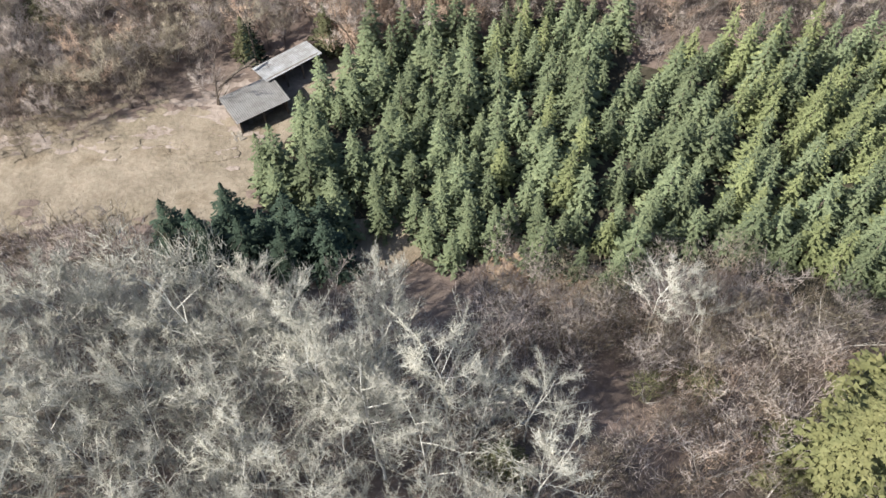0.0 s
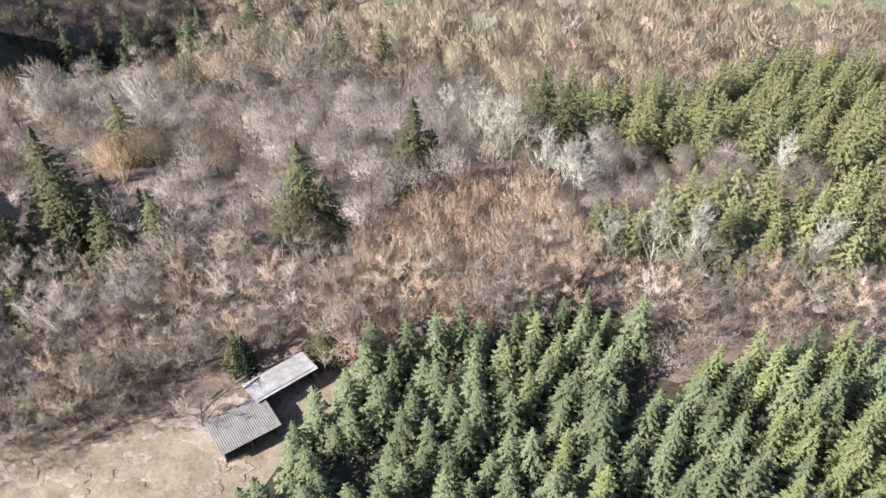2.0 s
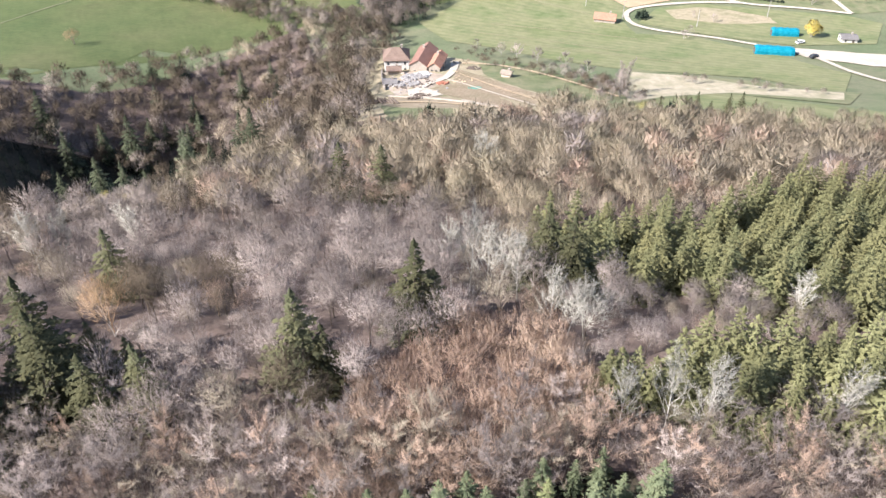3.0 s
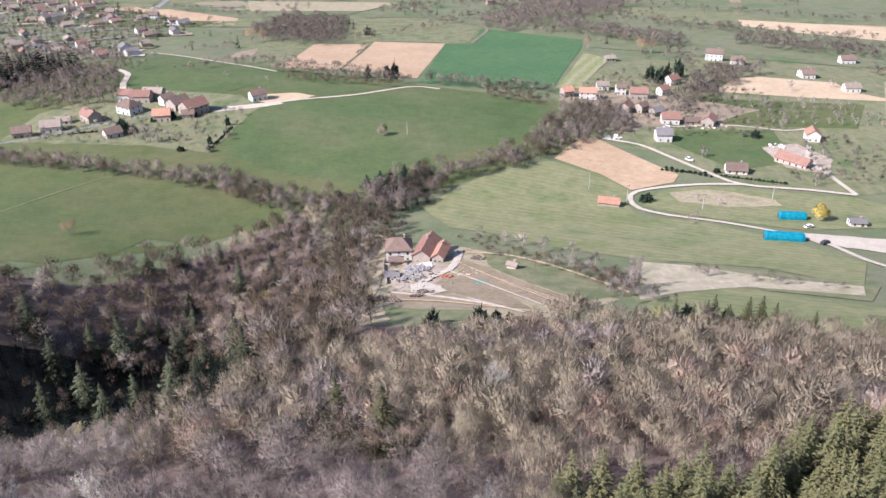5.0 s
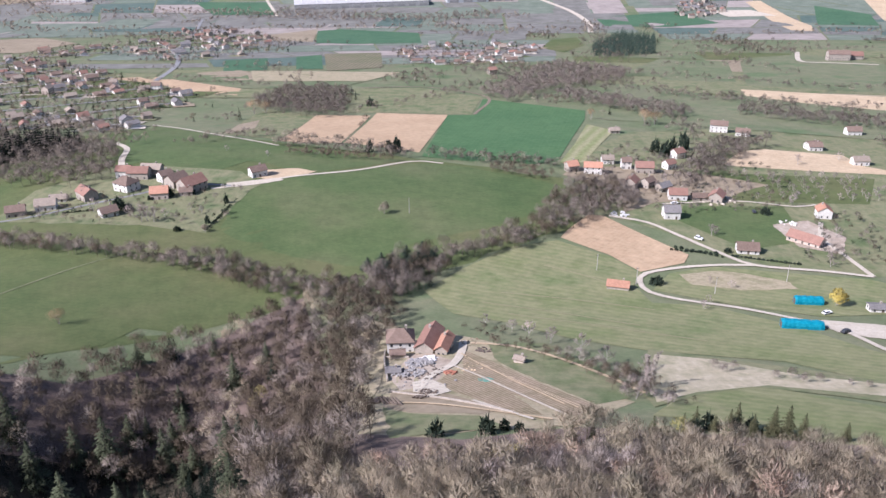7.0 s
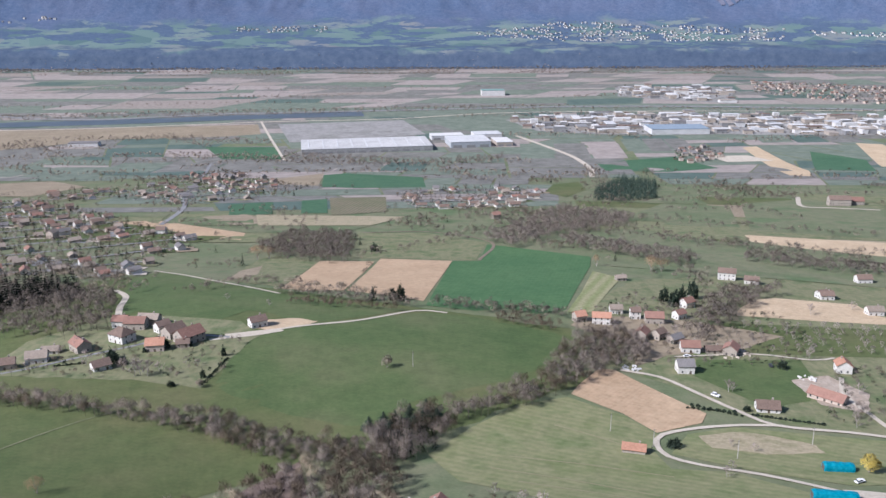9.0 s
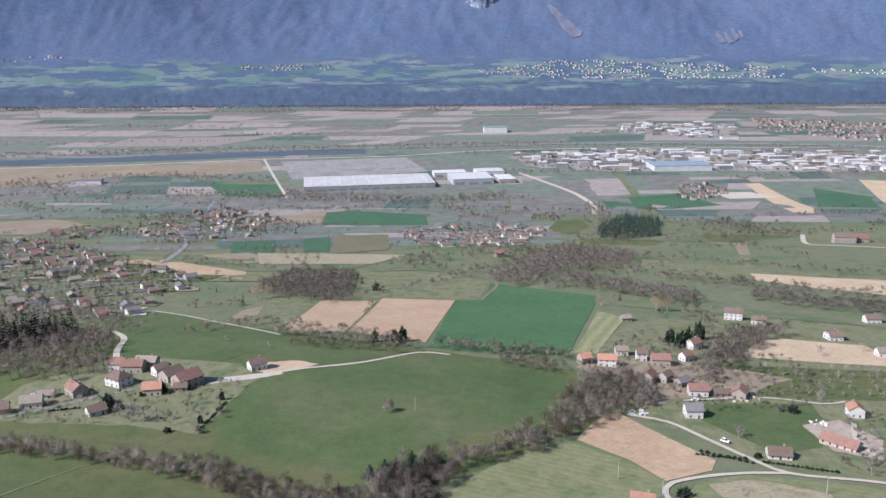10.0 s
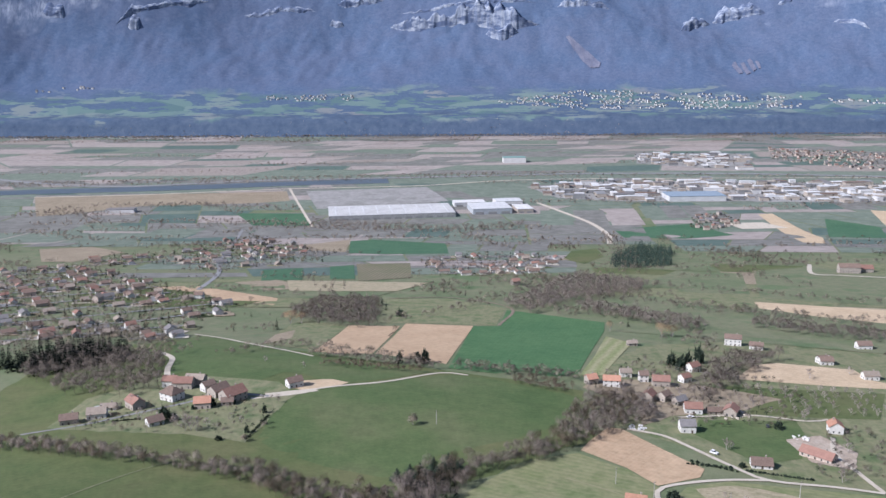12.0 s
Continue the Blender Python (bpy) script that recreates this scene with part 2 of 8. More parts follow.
def height(x, y):
    x = np.asarray(x, float); y = np.asarray(y, float)
    z = smooth_interp(PY, PZ, np.clip(y, -400, 3700))
    # ravine to the left of the wooded spur
    z = z - 38*bell(x+100-0.18*(y-230), 42)*bell(y-240, 82)
    # swell of the big meadow and the far left pasture
    z = z + 7*bell(x+45, 120)*bell(y-510, 90) + 9*bell(x+210, 110)*bell(y-400, 90)
    z = z + 9*bell(x+190, 120)*bell(y-560, 120)
    # valley between
    z = z - 6*bell(x-330, 160)*bell(y-620, 160)
    rim = 60 + np.sqrt(np.maximum(4880.0**2 - np.minimum(np.abs(x), 3000)**2, 1))
    f = (y-3700)/(rim-3700)
    m = smooth_interp(MF, MZ, np.clip(f, 0, 1.2))
    amp = np.clip((f-.3)*2.2, 0, 1)
    m = m + amp*(30*np.sin(x/420+1.0) + 8*np.sin((x-1800*f)/330) + 14*np.sin(f*9+x/500))
    m = m - amp*(85*bell(x+2150+700*(f-.7), 360) - 40*bell(x+1560+500*(f-.7), 320) + 18*bell(x-1250+1300*(f-.7), 300) - 30*bell(x-800+900*(f-.7), 300) + 30*bell(x+700-700*(f-.7), 300))
    saw = .55 + .25*np.sin(x/70) + .2*np.sin(x/23+1)
    crag = .5*np.exp(-((x-10)/400)**4)*(.6+.45*saw)
    upper = .3*bell(x-1380, 260)*saw
    for c, at in ((crag, .795), (upper, .86)):
        m = m + 62*c*(1/(1+np.exp(-np.clip((f-at-.026*np.sin(x/120)-.016*np.sin(x/31)-.007*np.sin(x/13))/.006, -40, 40)))-.5)*np.exp(-np.abs(f-at)/.035)
    return np.where(y > 3700, m, z)


def relief(x, y):
    """Gullies, spurs and knolls of the mountain, on top of its broad form."""
    rim = 60 + math.sqrt(max(4880.0 ** 2 - min(abs(x), 3000) ** 2, 1))
    lift = min(max(((y - 3700) / (rim - 3700) - .34) / .22, 0), 1)
    if lift <= 0:
        return 0.0
    rough = noise.fractal(Vector((x / 430, y / 430, 2.3)), 0.85, 2.1, 6)
    gully = noise.noise(Vector(((x + y * .35) / 130, y / 620, 7.0))) + 0.55 * noise.noise(Vector(((x - y * .3) / 52, y / 260, 1.0)))
    return lift * (24 * rough - 9 * abs(gully) + 3)


def ground_z(x, y):
    return float(height(x, y)) + (relief(x, y) if y > 3700 else 0)


def part(name, shape, material=None, parent=None, label=""):
    """Links a bmesh or a mesh as one mesh object under a thing or a part."""
    if isinstance(shape, bmesh.types.BMesh):
        me = bpy.data.meshes.new(name)
        shape.to_mesh(me)
        shape.free()
    else:
        me = shape
    if material and not me.materials:
        me.materials.append(material)
    ob = new(name, me)
    if parent:
        ob.parent = parent
    if label:
        ob["label"] = label
    return ob


def mesh_of(name, verts, tris, material=None, smooth=False):
    """A mesh from arrays of places (or of places and normals) and of faces of one size."""
    verts, tris = np.asarray(verts, np.float32), np.asarray(tris, np.int32)
    k = tris.shape[1]
    soft = verts.shape[1] == 6
    me = bpy.data.meshes.new(name)
    me.vertices.add(len(verts))
    me.vertices.foreach_set("co", np.ascontiguousarray(verts[:, :3]).ravel())
    me.loops.add(tris.size)
    me.loops.foreach_set("vertex_index", tris.ravel())
    me.polygons.add(len(tris))
    me.polygons.foreach_set("loop_start", np.arange(0, tris.size, k, dtype=np.int32))
    me.polygons.foreach_set("use_smooth", np.full(len(tris), smooth or soft, bool))
    me.update(calc_edges=True)
    if soft:
        me.normals_split_custom_set_from_vertices(verts[:, 3:])
    if material:
        me.materials.append(material)
    return me


def grid_faces(rows, cols):
    i = np.arange(rows - 1)[:, None] * cols + np.arange(cols - 1)[None]
    return np.stack([i, i + 1, i + cols + 1, i + cols], -1).reshape(-1, 4)


ys = np.concatenate([np.arange(-360, 0, 20), np.arange(0, 450, 5), np.arange(450, 1500, 12), np.arange(1500, 3701, 25)])
us = np.linspace(-1, 1, 171)
us = 0.55 * us + 0.45 * us ** 3
X = us[None] * (330 + 0.72 * np.maximum(ys, 0))[:, None]
Y = np.repeat(ys[:, None], len(us), 1)
ground = part("ground", mesh_of("ground", np.stack([X, Y, height(X, Y)], -1).reshape(-1, 3), grid_faces(len(ys), len(us)), GRASS, True), None)
tagged(ground, "rolling grassland falling to a flat valley floor", "ground", kind="structure")

# the mountain across the valley, with distance haze painted into its colours
fs = np.concatenate([np.linspace(-0.03, 0.7, 48), np.linspace(0.705, 1.0, 62), np.linspace(1.02, 1.2, 4)])
xs = np.linspace(-3000, 3000, 520)
rim = 60 + np.sqrt(4880.0 ** 2 - xs ** 2)
MY = 3700 + fs[:, None] * (rim - 3700)[None]
MX = np.repeat(xs[None], len(fs), 0)
MZ_ = height(MX, np.maximum(MY, 3700.01))
MZ_ = MZ_ + np.array([[relief(x, y) for x, y in zip(r, q)] for r, q in zip(MX, MY)])
MZ_[0] = -240
mountain = part("mountain_backdrop", mesh_of("mountain_backdrop", np.stack([MX, MY, MZ_], -1).reshape(-1, 3), grid_faces(len(fs), len(xs)), None, True), None)
tagged(mountain, "wooded mountain flank with pale limestone cliffs, blue-grey haze in its colours", "mountain", kind="structure")
mm = bpy.data.materials.new("hazy_mountain_woods")
t, b = nodes_of(mm)
co = t.nodes.new("ShaderNodeTexCoord").outputs["Object"]
sep = t.nodes.new("ShaderNodeSeparateXYZ")
t.links.new(co, sep.inputs[0])
nrm = t.nodes.new("ShaderNodeSeparateXYZ")
t.links.new(t.nodes.new("ShaderNodeNewGeometry").outputs["Normal"], nrm.inputs[0])
# woods, fields and rock below all carry blue haze in their colour
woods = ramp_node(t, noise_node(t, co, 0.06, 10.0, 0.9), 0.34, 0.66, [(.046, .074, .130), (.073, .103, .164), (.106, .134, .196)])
hazy_brown_woods = ramp_node(t, noise_node(t, co, 0.06, 10.0, 0.9), 0.34, 0.66, [(.052, .077, .130), (.080, .104, .162), (.112, .136, .194)])
woods = mix_node(t, ramp_node(t, noise_node(t, co, 0.0045, 5.0, 0.6), 0.42, 0.58, [(0, 0, 0), (1, 1, 1)]), woods, hazy_brown_woods)
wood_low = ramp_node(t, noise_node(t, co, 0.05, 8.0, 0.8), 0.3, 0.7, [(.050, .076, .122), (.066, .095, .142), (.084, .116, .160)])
cells = t.nodes.new("ShaderNodeTexVoronoi")
cells.inputs["Scale"].default_value = 0.0075
squash = t.nodes.new("ShaderNodeMapping")
squash.inputs["Scale"].default_value = (.8, 1.5, .1)
t.links.new(co, squash.inputs[0])
t.links.new(squash.outputs[0], cells.inputs["Vector"])
tone = t.nodes.new("ShaderNodeSeparateColor")
t.links.new(cells.outputs["Color"], tone.inputs[0])
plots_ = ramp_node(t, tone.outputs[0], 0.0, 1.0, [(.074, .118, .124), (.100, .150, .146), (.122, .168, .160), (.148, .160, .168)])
open_ = t.nodes.new("ShaderNodeMapRange")
open_.inputs["From Min"].default_value = 0.48
open_.inputs["From Max"].default_value = 0.5
t.links.new(noise_node(t, co, 0.010, 7.0, 0.66, (.55, 1.5, 1)), open_.inputs[0])
fields_ = mix_node(t, open_.outputs[0], wood_low, plots_)
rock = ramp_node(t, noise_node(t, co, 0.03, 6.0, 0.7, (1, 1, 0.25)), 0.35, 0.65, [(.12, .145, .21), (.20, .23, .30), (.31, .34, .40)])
zn = t.nodes.new("ShaderNodeMath")
zn.operation = 'MULTIPLY_ADD'
t.links.new(noise_node(t, co, 0.006, 4.0, 0.6), zn.inputs[0])
zn.inputs[1].default_value = 150.0
t.links.new(sep.outputs[2], zn.inputs[2])
low = t.nodes.new("ShaderNodeMapRange")
low.inputs["From Min"].default_value = -10
low.inputs["From Max"].default_value = 25
t.links.new(zn.outputs[0], low.inputs[0])
col = mix_node(t, low.outputs[0], fields_, woods)
scarp = t.nodes.new("ShaderNodeMapRange")
scarp.inputs["From Min"].default_value = -72
scarp.inputs["From Max"].default_value = -92
t.links.new(zn.outputs[0], scarp.inputs[0])
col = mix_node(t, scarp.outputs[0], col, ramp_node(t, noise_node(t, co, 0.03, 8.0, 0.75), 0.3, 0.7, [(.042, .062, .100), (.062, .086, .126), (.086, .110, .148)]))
steep = t.nodes.new("ShaderNodeMapRange")
steep.inputs["From Min"].default_value = 0.56
steep.inputs["From Max"].default_value = 0.44
t.links.new(nrm.outputs[2], steep.inputs[0])
high = t.nodes.new("ShaderNodeMapRange")
high.inputs["From Min"].default_value = 60
high.inputs["From Max"].default_value = 90
t.links.new(sep.outputs[2], high.inputs[0])
broken = t.nodes.new("ShaderNodeMapRange")
broken.inputs["From Min"].default_value = 0.36
broken.inputs["From Max"].default_value = 0.54
t.links.new(noise_node(t, co, 0.045, 6.0, 0.75, (1, .5, 0.12)), broken.inputs[0])
bare = t.nodes.new("ShaderNodeMath")
bare.operation = 'MULTIPLY'
t.links.new(steep.outputs[0], bare.inputs[0])
t.links.new(high.outputs[0], bare.inputs[1])
bare2 = t.nodes.new("ShaderNodeMath")
bare2.operation = 'MULTIPLY'
t.links.new(bare.outputs[0], bare2.inputs[0])
t.links.new(broken.outputs[0], bare2.inputs[1])
col = mix_node(t, bare2.outputs[0], col, rock)
t.links.new(col, b.inputs["Base Color"])
b.inputs["Roughness"].default_value = 1.0
b.inputs["Specular IOR Level"].default_value = 0.0
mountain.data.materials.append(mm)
# cliff rock and its plant cover, both tinted with blue distance haze
LIMESTONE = bpy.data.materials.new("hazy_limestone_face")
t, b = nodes_of(LIMESTONE)
co = t.nodes.new("ShaderNodeTexCoord").outputs["Object"]
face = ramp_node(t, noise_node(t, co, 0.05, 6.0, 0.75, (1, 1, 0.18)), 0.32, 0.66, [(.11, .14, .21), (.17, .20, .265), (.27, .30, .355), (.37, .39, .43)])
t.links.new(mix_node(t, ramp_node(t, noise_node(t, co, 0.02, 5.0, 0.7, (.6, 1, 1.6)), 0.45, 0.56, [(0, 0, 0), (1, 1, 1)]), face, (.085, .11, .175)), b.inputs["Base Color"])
b.inputs["Roughness"].default_value = 1.0
b.inputs["Specular IOR Level"].default_value = 0.0


def cliff(line, tall, seed):
    """A ribbed rock face along a line on the mountain, highest in its middle, with a grassy top."""
    pts = [Vector((*p, 0)) for p in line]
    legs = [(c - a).length for a, c in zip(pts, pts[1:])]
    n = max(10, int(sum(legs) / 6))
    verts, rows = [], 9
    for i in range(n + 1):
        s, k = sum(legs) * i / n, 0
        while k < len(legs) - 1 and s > legs[k]:
            s -= legs[k]
            k += 1
        p = pts[k].lerp(pts[k + 1], min(s / legs[k], 1))
        u = i / n
        env = min(1, 6 * u, 6 * (1 - u)) * (.78 + .22 * min(1, max(-1, 2.2 * noise.noise(Vector((p.x / 60, seed, 0))))))
        h = 1.15 * tall * max(env, 0) * (1 + .35 * noise.noise(Vector((p.x / 22, seed, 5)))) + .5
        out = (9 + 9 * noise.noise(Vector((p.x / 26, seed, 2))) + 5 * noise.noise(Vector((p.x / 9, seed, 3)))) * max(env, 0) + 2
        foot = ground_z(p.x, p.y - out) - 6
        for r in range(rows):
            f = r / (rows - 2)
            if r < rows - 1:
                y = p.y - out * (1 - .3 * f) + 2.5 * noise.noise(Vector((p.x / 14, f * 5, seed)))
                verts.append((p.x, y, foot + (h + 6) * f))
            else:
                y = p.y + h * 1.15
                verts.append((p.x, y, ground_z(p.x, y) - 3))
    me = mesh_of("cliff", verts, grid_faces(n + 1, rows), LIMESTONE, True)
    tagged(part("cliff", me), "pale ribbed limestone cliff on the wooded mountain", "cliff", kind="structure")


for n, (line, tall) in enumerate((([(-1815, 4432), (-1740, 4500), (-1657, 4540), (-1560, 4600), (-1408, 4680)], 30), ([(-1752, 4440), (-1700, 4450)], 46), ([(-1237, 4691), (-1050, 4745), (-866, 4780)], 18),
                                  ([(-760, 4826), (-640, 4850), (-512, 4868)], 40), ([(-790, 4726), (-715, 4736)], 34), ([(-470, 4716), (-330, 4690), (-200, 4684), (-60, 4690), (62, 4670), (180, 4630), (309, 4662)], 88),
                                  ([(30, 4622), (110, 4580), (200, 4610)], 70), ([(-420, 4800), (-200, 4800), (20, 4790), (300, 4780)], 20), ([(401, 4750), (540, 4750), (676, 4736)], 30), ([(1017, 4609), (1100, 4640), (1170, 4650)], 44),
                                  ([(1180, 4655), (1238, 4655), (1330, 4650), (1439, 4628)], 46), ([(-2154, 4389), (-2052, 4400)], 34), ([(1725, 4486), (1780, 4462), (1866, 4398)], 26), ([(1500, 4640), (1640, 4640)], 22))):
    cliff(line, tall, n + .5)


# ---- fields and roads, laid on the ground ----
def soften(points, passes=1):
    """Cuts the corners of a closed outline."""
    for _ in range(passes):
        q = []
        for a, c in zip(points, points[1:] + points[:1]):
            q += [(a[0] * .8 + c[0] * .2, a[1] * .8 + c[1] * .2), (a[0] * .2 + c[0] * .8, a[1] * .2 + c[1] * .8)]
        points = q
    return points


COVERED = []


def sheet(name, outline, material, label, category, lift=0.15, cell=None, kind="structure", wobble=0.0):
    """A patch of ground cover that follows the land."""
    if wobble:
        fine = []
        for a, c in zip(outline, outline[1:] + outline[:1]):
            k = max(1, int(math.dist(a, c) / (wobble * 3)))
            fine += [(a[0] + (c[0] - a[0]) * i / k, a[1] + (c[1] - a[1]) * i / k) for i in range(k)]
        outline = [(x + wobble * noise.noise(Vector((x / wobble / 3, y / wobble / 3, 3))), y + wobble * noise.noise(Vector((x / wobble / 3, y / wobble / 3, 9)))) for x, y in fine]
    if "floor" not in name:
        COVERED.append(list(outline))
    bm = bmesh.new()
    vs = [bm.verts.new((x, y, 0)) for x, y in outline]
    es = [bm.edges.new((vs[i - 1], vs[i])) for i in range(len(vs))]
    bmesh.ops.triangle_fill(bm, use_beauty=True, use_dissolve=False, edges=es)
    x0, x1 = min(p[0] for p in outline), max(p[0] for p in outline)
    y0, y1 = min(p[1] for p in outline), max(p[1] for p in outline)
    cell = cell or max(6.0, max(x1 - x0, y1 - y0) / 22)
    for axis, a, z in ((0, x0, x1), (1, y0, y1)):
        k = a + cell
        while k < z:
            co = [0, 0, 0]
            no = [0, 0, 0]
            co[axis], no[axis] = k, 1
            bmesh.ops.bisect_plane(bm, geom=bm.verts[:] + bm.edges[:] + bm.faces[:], plane_co=co, plane_no=no)
            k += cell
    for v in bm.verts:
        v.co.z = ground_z(v.co.x, v.co.y) + lift
    for f in bm.faces:
        if f.normal.z < 0:
            f.normal_flip()
    bmesh.ops.recalc_face_normals(bm, faces=bm.faces[:])
    if sum(f.normal.z for f in bm.faces) < 0:
        bmesh.ops.reverse_faces(bm, faces=bm.faces[:])
    return tagged(part(name, bm, material), label, category, kind=kind)


def strip(name, line, width, material, label, category, lift=0.22, kind="structure", step=6.0):
    """A road or a stream along a line of points."""
    pts = [Vector((*p, 0)) for p in line]
    pts = [pts[0] * 2 - pts[1]] + pts + [pts[-1] * 2 - pts[-2]]
    path = []
    for i in range(1, len(pts) - 2):
        a, c, d, e = pts[i - 1:i + 3]
        k = max(2, int((d - c).length / step))
        for j in range(k):
            s = j / k
            path.append(0.5 * (2 * c + (d - a) * s + (2 * a - 5 * c + 4 * d - e) * s * s + (3 * c - a - 3 * d + e) * s ** 3))
    path.append(pts[-2])
    bm = bmesh.new()
    rows = []
    for i, p in enumerate(path):
        w = (path[min(i + 1, len(path) - 1)] - path[max(i - 1, 0)]).normalized()
        side = Vector((w.y, -w.x, 0)) * width / 2 * (1 + 0.12 * noise.noise(p / 9))
        row = []
        for s in (-1, -0.5, 0, 0.5, 1):
            q = p + side * s
            row.append(bm.verts.new((q.x, q.y, ground_z(q.x, q.y) + lift + 0.04 * (1 - s * s))))
        rows.append(row)
    for r, s in zip(rows, rows[1:]):
        for i in range(4):
            bm.faces.new((r[i], r[i + 1], s[i + 1], s[i]))
    return tagged(part(name, bm, material), label, category, kind=kind)


# ---- the plan: outlines in metres ----
MEADOW_BIG = [(-124, 518), (-93, 544), (-58, 562), (-22, 584), (4, 579), (29, 564), (60, 549), (53, 524), (48, 504), (24, 476), (-5, 457), (-25, 445), (-44, 418), (-55, 420), (-83, 430), (-117, 449), (-120, 474), (-122, 495)]
PASTURE_LEFT = [(-307, 461), (-220, 436), (-181, 428), (-142, 415), (-106, 401), (-80, 386), (-87, 373), (-98, 360), (-105, 348), (-122, 345), (-130, 329), (-147, 313), (-199, 301)]
STRIP_MEADOW = [(-299, 472), (-204, 463), (-166, 453), (-117, 447), (-93, 438), (-101, 425), (-130, 435), (-166, 437), (-206, 441), (-289, 456)]
MEADOW_BACK = [(-245, 688), (-236, 730), (-175, 671), (-121, 623), (-65, 596), (-33, 589), (-62, 565), (-92, 545), (-116, 567), (-130, 572), (-148, 538), (-160, 547), (-195, 571), (-205, 558), (-218, 600)]
PLOUGH_A = [(-120, 784), (-73, 781), (-81, 643), (-108, 638), (-125, 644)]
PLOUGH_B = [(-69, 795), (-7, 784), (-25, 615), (-47, 629), (-79, 643)]
WHEAT_DARK = [(26, 871), (114, 806), (107, 762), (66, 599), (47, 590), (27, 601), (9, 592), (-23, 602), (-7, 784), (16, 784)]
OLIVE_FIELD = [(-105, 941), (-35, 941), (25, 880), (13, 787), (-49, 797), (-95, 795)]
GREEN_BIT = [(-170, 814), (-120, 784), (-126, 650), (-167, 671), (-176, 758)]
STUBBLE = [(105, 737), (122, 708), (83, 598), (67, 596), (84, 652)]
PLOUGH_C = [(71, 496), (79, 495), (112, 442), (107, 431), (84, 419), (73, 440), (52, 461), (58, 474)]
PLOUGH_D = [(198, 639), (216, 648), (267, 635), (267, 608), (294, 585), (228, 591), (172, 599)]
LAWN = [(127, 515), (185, 519), (181, 489), (167, 460), (149, 453), (138, 460), (119, 491)]
ORCHARD = [(159, 582), (263, 577), (237, 526), (200, 526), (147, 530)]
SLOPE_MEADOW = [(25, 446), (50, 457), (73, 438), (84, 417), (78, 403), (81, 381), (104, 378), (130, 352), (148, 316), (131, 283), (109, 309), (86, 316), (64, 323), (40, 337), (20, 355), (-2, 366), (-15, 393), (3, 420)]
LOW_MEADOW = [(65, 273), (90, 282), (132, 247), (110, 212), (84, 228), (72, 245), (51, 252)]
LOOP_MEADOW = [(85, 397), (97, 418), (120, 427), (155, 419), (186, 412), (198, 401), (181, 368), (145, 364), (116, 378)]
YARD_MEADOW = [(10, 330), (31, 330), (46, 299), (49, 269), (38, 262), (27, 282), (13, 309)]
KITCHEN_ROWS = [(1, 323), (11, 309), (39, 258), (30, 251), (1, 293)]
FARM_YARD = [(-22, 302), (-17, 320), (-9, 319), (-2, 310), (-7, 287), (-12, 281), (-18, 280), (-22, 290)]
TERRACE = [(-21, 279), (-8, 279), (12, 257), (5, 253), (-14, 256), (-22, 265)]
GARDEN_LOW = [(-3, 300), (13, 278), (22, 252), (13, 255), (-3, 278), (-8, 282)]
FARM_LAWN = [(-22, 264), (-14, 255), (5, 251), (12, 241), (-18, 235)]
BARE_BANK = [(67, 316), (86, 309), (131, 283), (123, 267), (90, 282), (72, 276), (55, 266), (57, 289)]
FAR_GREEN_A = [(-295, 1167), (-244, 1187), (-223, 1079), (-273, 1071)]
FAR_GREEN_B = [(-209, 1202), (-178, 1218), (-158, 1088), (-190, 1088)]
VINEYARD = [(-176, 1229), (-100, 1239), (-88, 1101), (-151, 1070)]
TEAL_FIELD = [(-229, 1527), (-193, 1550), (-59, 1491), (-49, 1348), (-149, 1336), (-206, 1352)]
BROWN_FIELD = [(-299, 1472), (-232, 1551), (-213, 1366), (-287, 1391)]
TAN_FIELD = [(-392, 1017), (-342, 1029), (-221, 939), (-215, 895), (-274, 922), (-321, 977)]
OCHRE_A = [(579, 1842), (612, 1855), (609, 1704), (609, 1571), (582, 1492), (552, 1509), (570, 1728)]
OCHRE_B = [(830, 1892), (879, 1877), (820, 1603), (759, 1625)]
CASTLE_GREEN = [(361, 1167), (456, 1208), (536, 1092), (432, 891), (302, 952)]
TAN_STRIP = [(287, 925), (421, 870), (385, 801), (321, 844), (280, 886)]
MID_GREEN = [(107, 972), (188, 961), (257, 880), (282, 806), (324, 772), (254, 732), (198, 767), (143, 842)]
MID_GREEN_B = [(261, 1169), (339, 1143), (297, 971), (231, 990), (205, 1074)]
TEAL_B = [(256, 1680), (416, 1737), (465, 1610), (363, 1561), (259, 1578)]
GREEN_C = [(144, 1381), (188, 1419), (185, 1310), (147, 1234), (121, 1280)]
GREEN_D = [(-527, 1864), (-373, 1861), (-334, 1720), (-454, 1722)]
GREEN_E = [(697, 1794), (766, 1701), (724, 1568), (625, 1585)]
GREY_FIELD = [(-1086, 2090), (-485, 2181), (-446, 2034), (-526, 1996), (-768, 1963), (-893, 1858), (-948, 1825)]
FIELD_F = [(-436, 2180), (-136, 2247), (-72, 2025), (-360, 1917)]
BROWN_G = [(-725, 1401), (-653, 1439), (-564, 1359), (-595, 1247), (-643, 1248)]
BROWN_H = [(-303, 1058), (-255, 1080), (-201, 1015), (-247, 995)]
BROWN_I = [(-174, 729), (-163, 758), (-156, 709), (-171, 671)]
ROAD_HAMLET = [(-138, 515), (-130, 518), (-123, 522), (-94, 541), (-61, 558), (-28, 587), (-9, 584)]
ROAD_BACK = [(-243, 730), (-211, 705), (-174, 668), (-121, 623)]
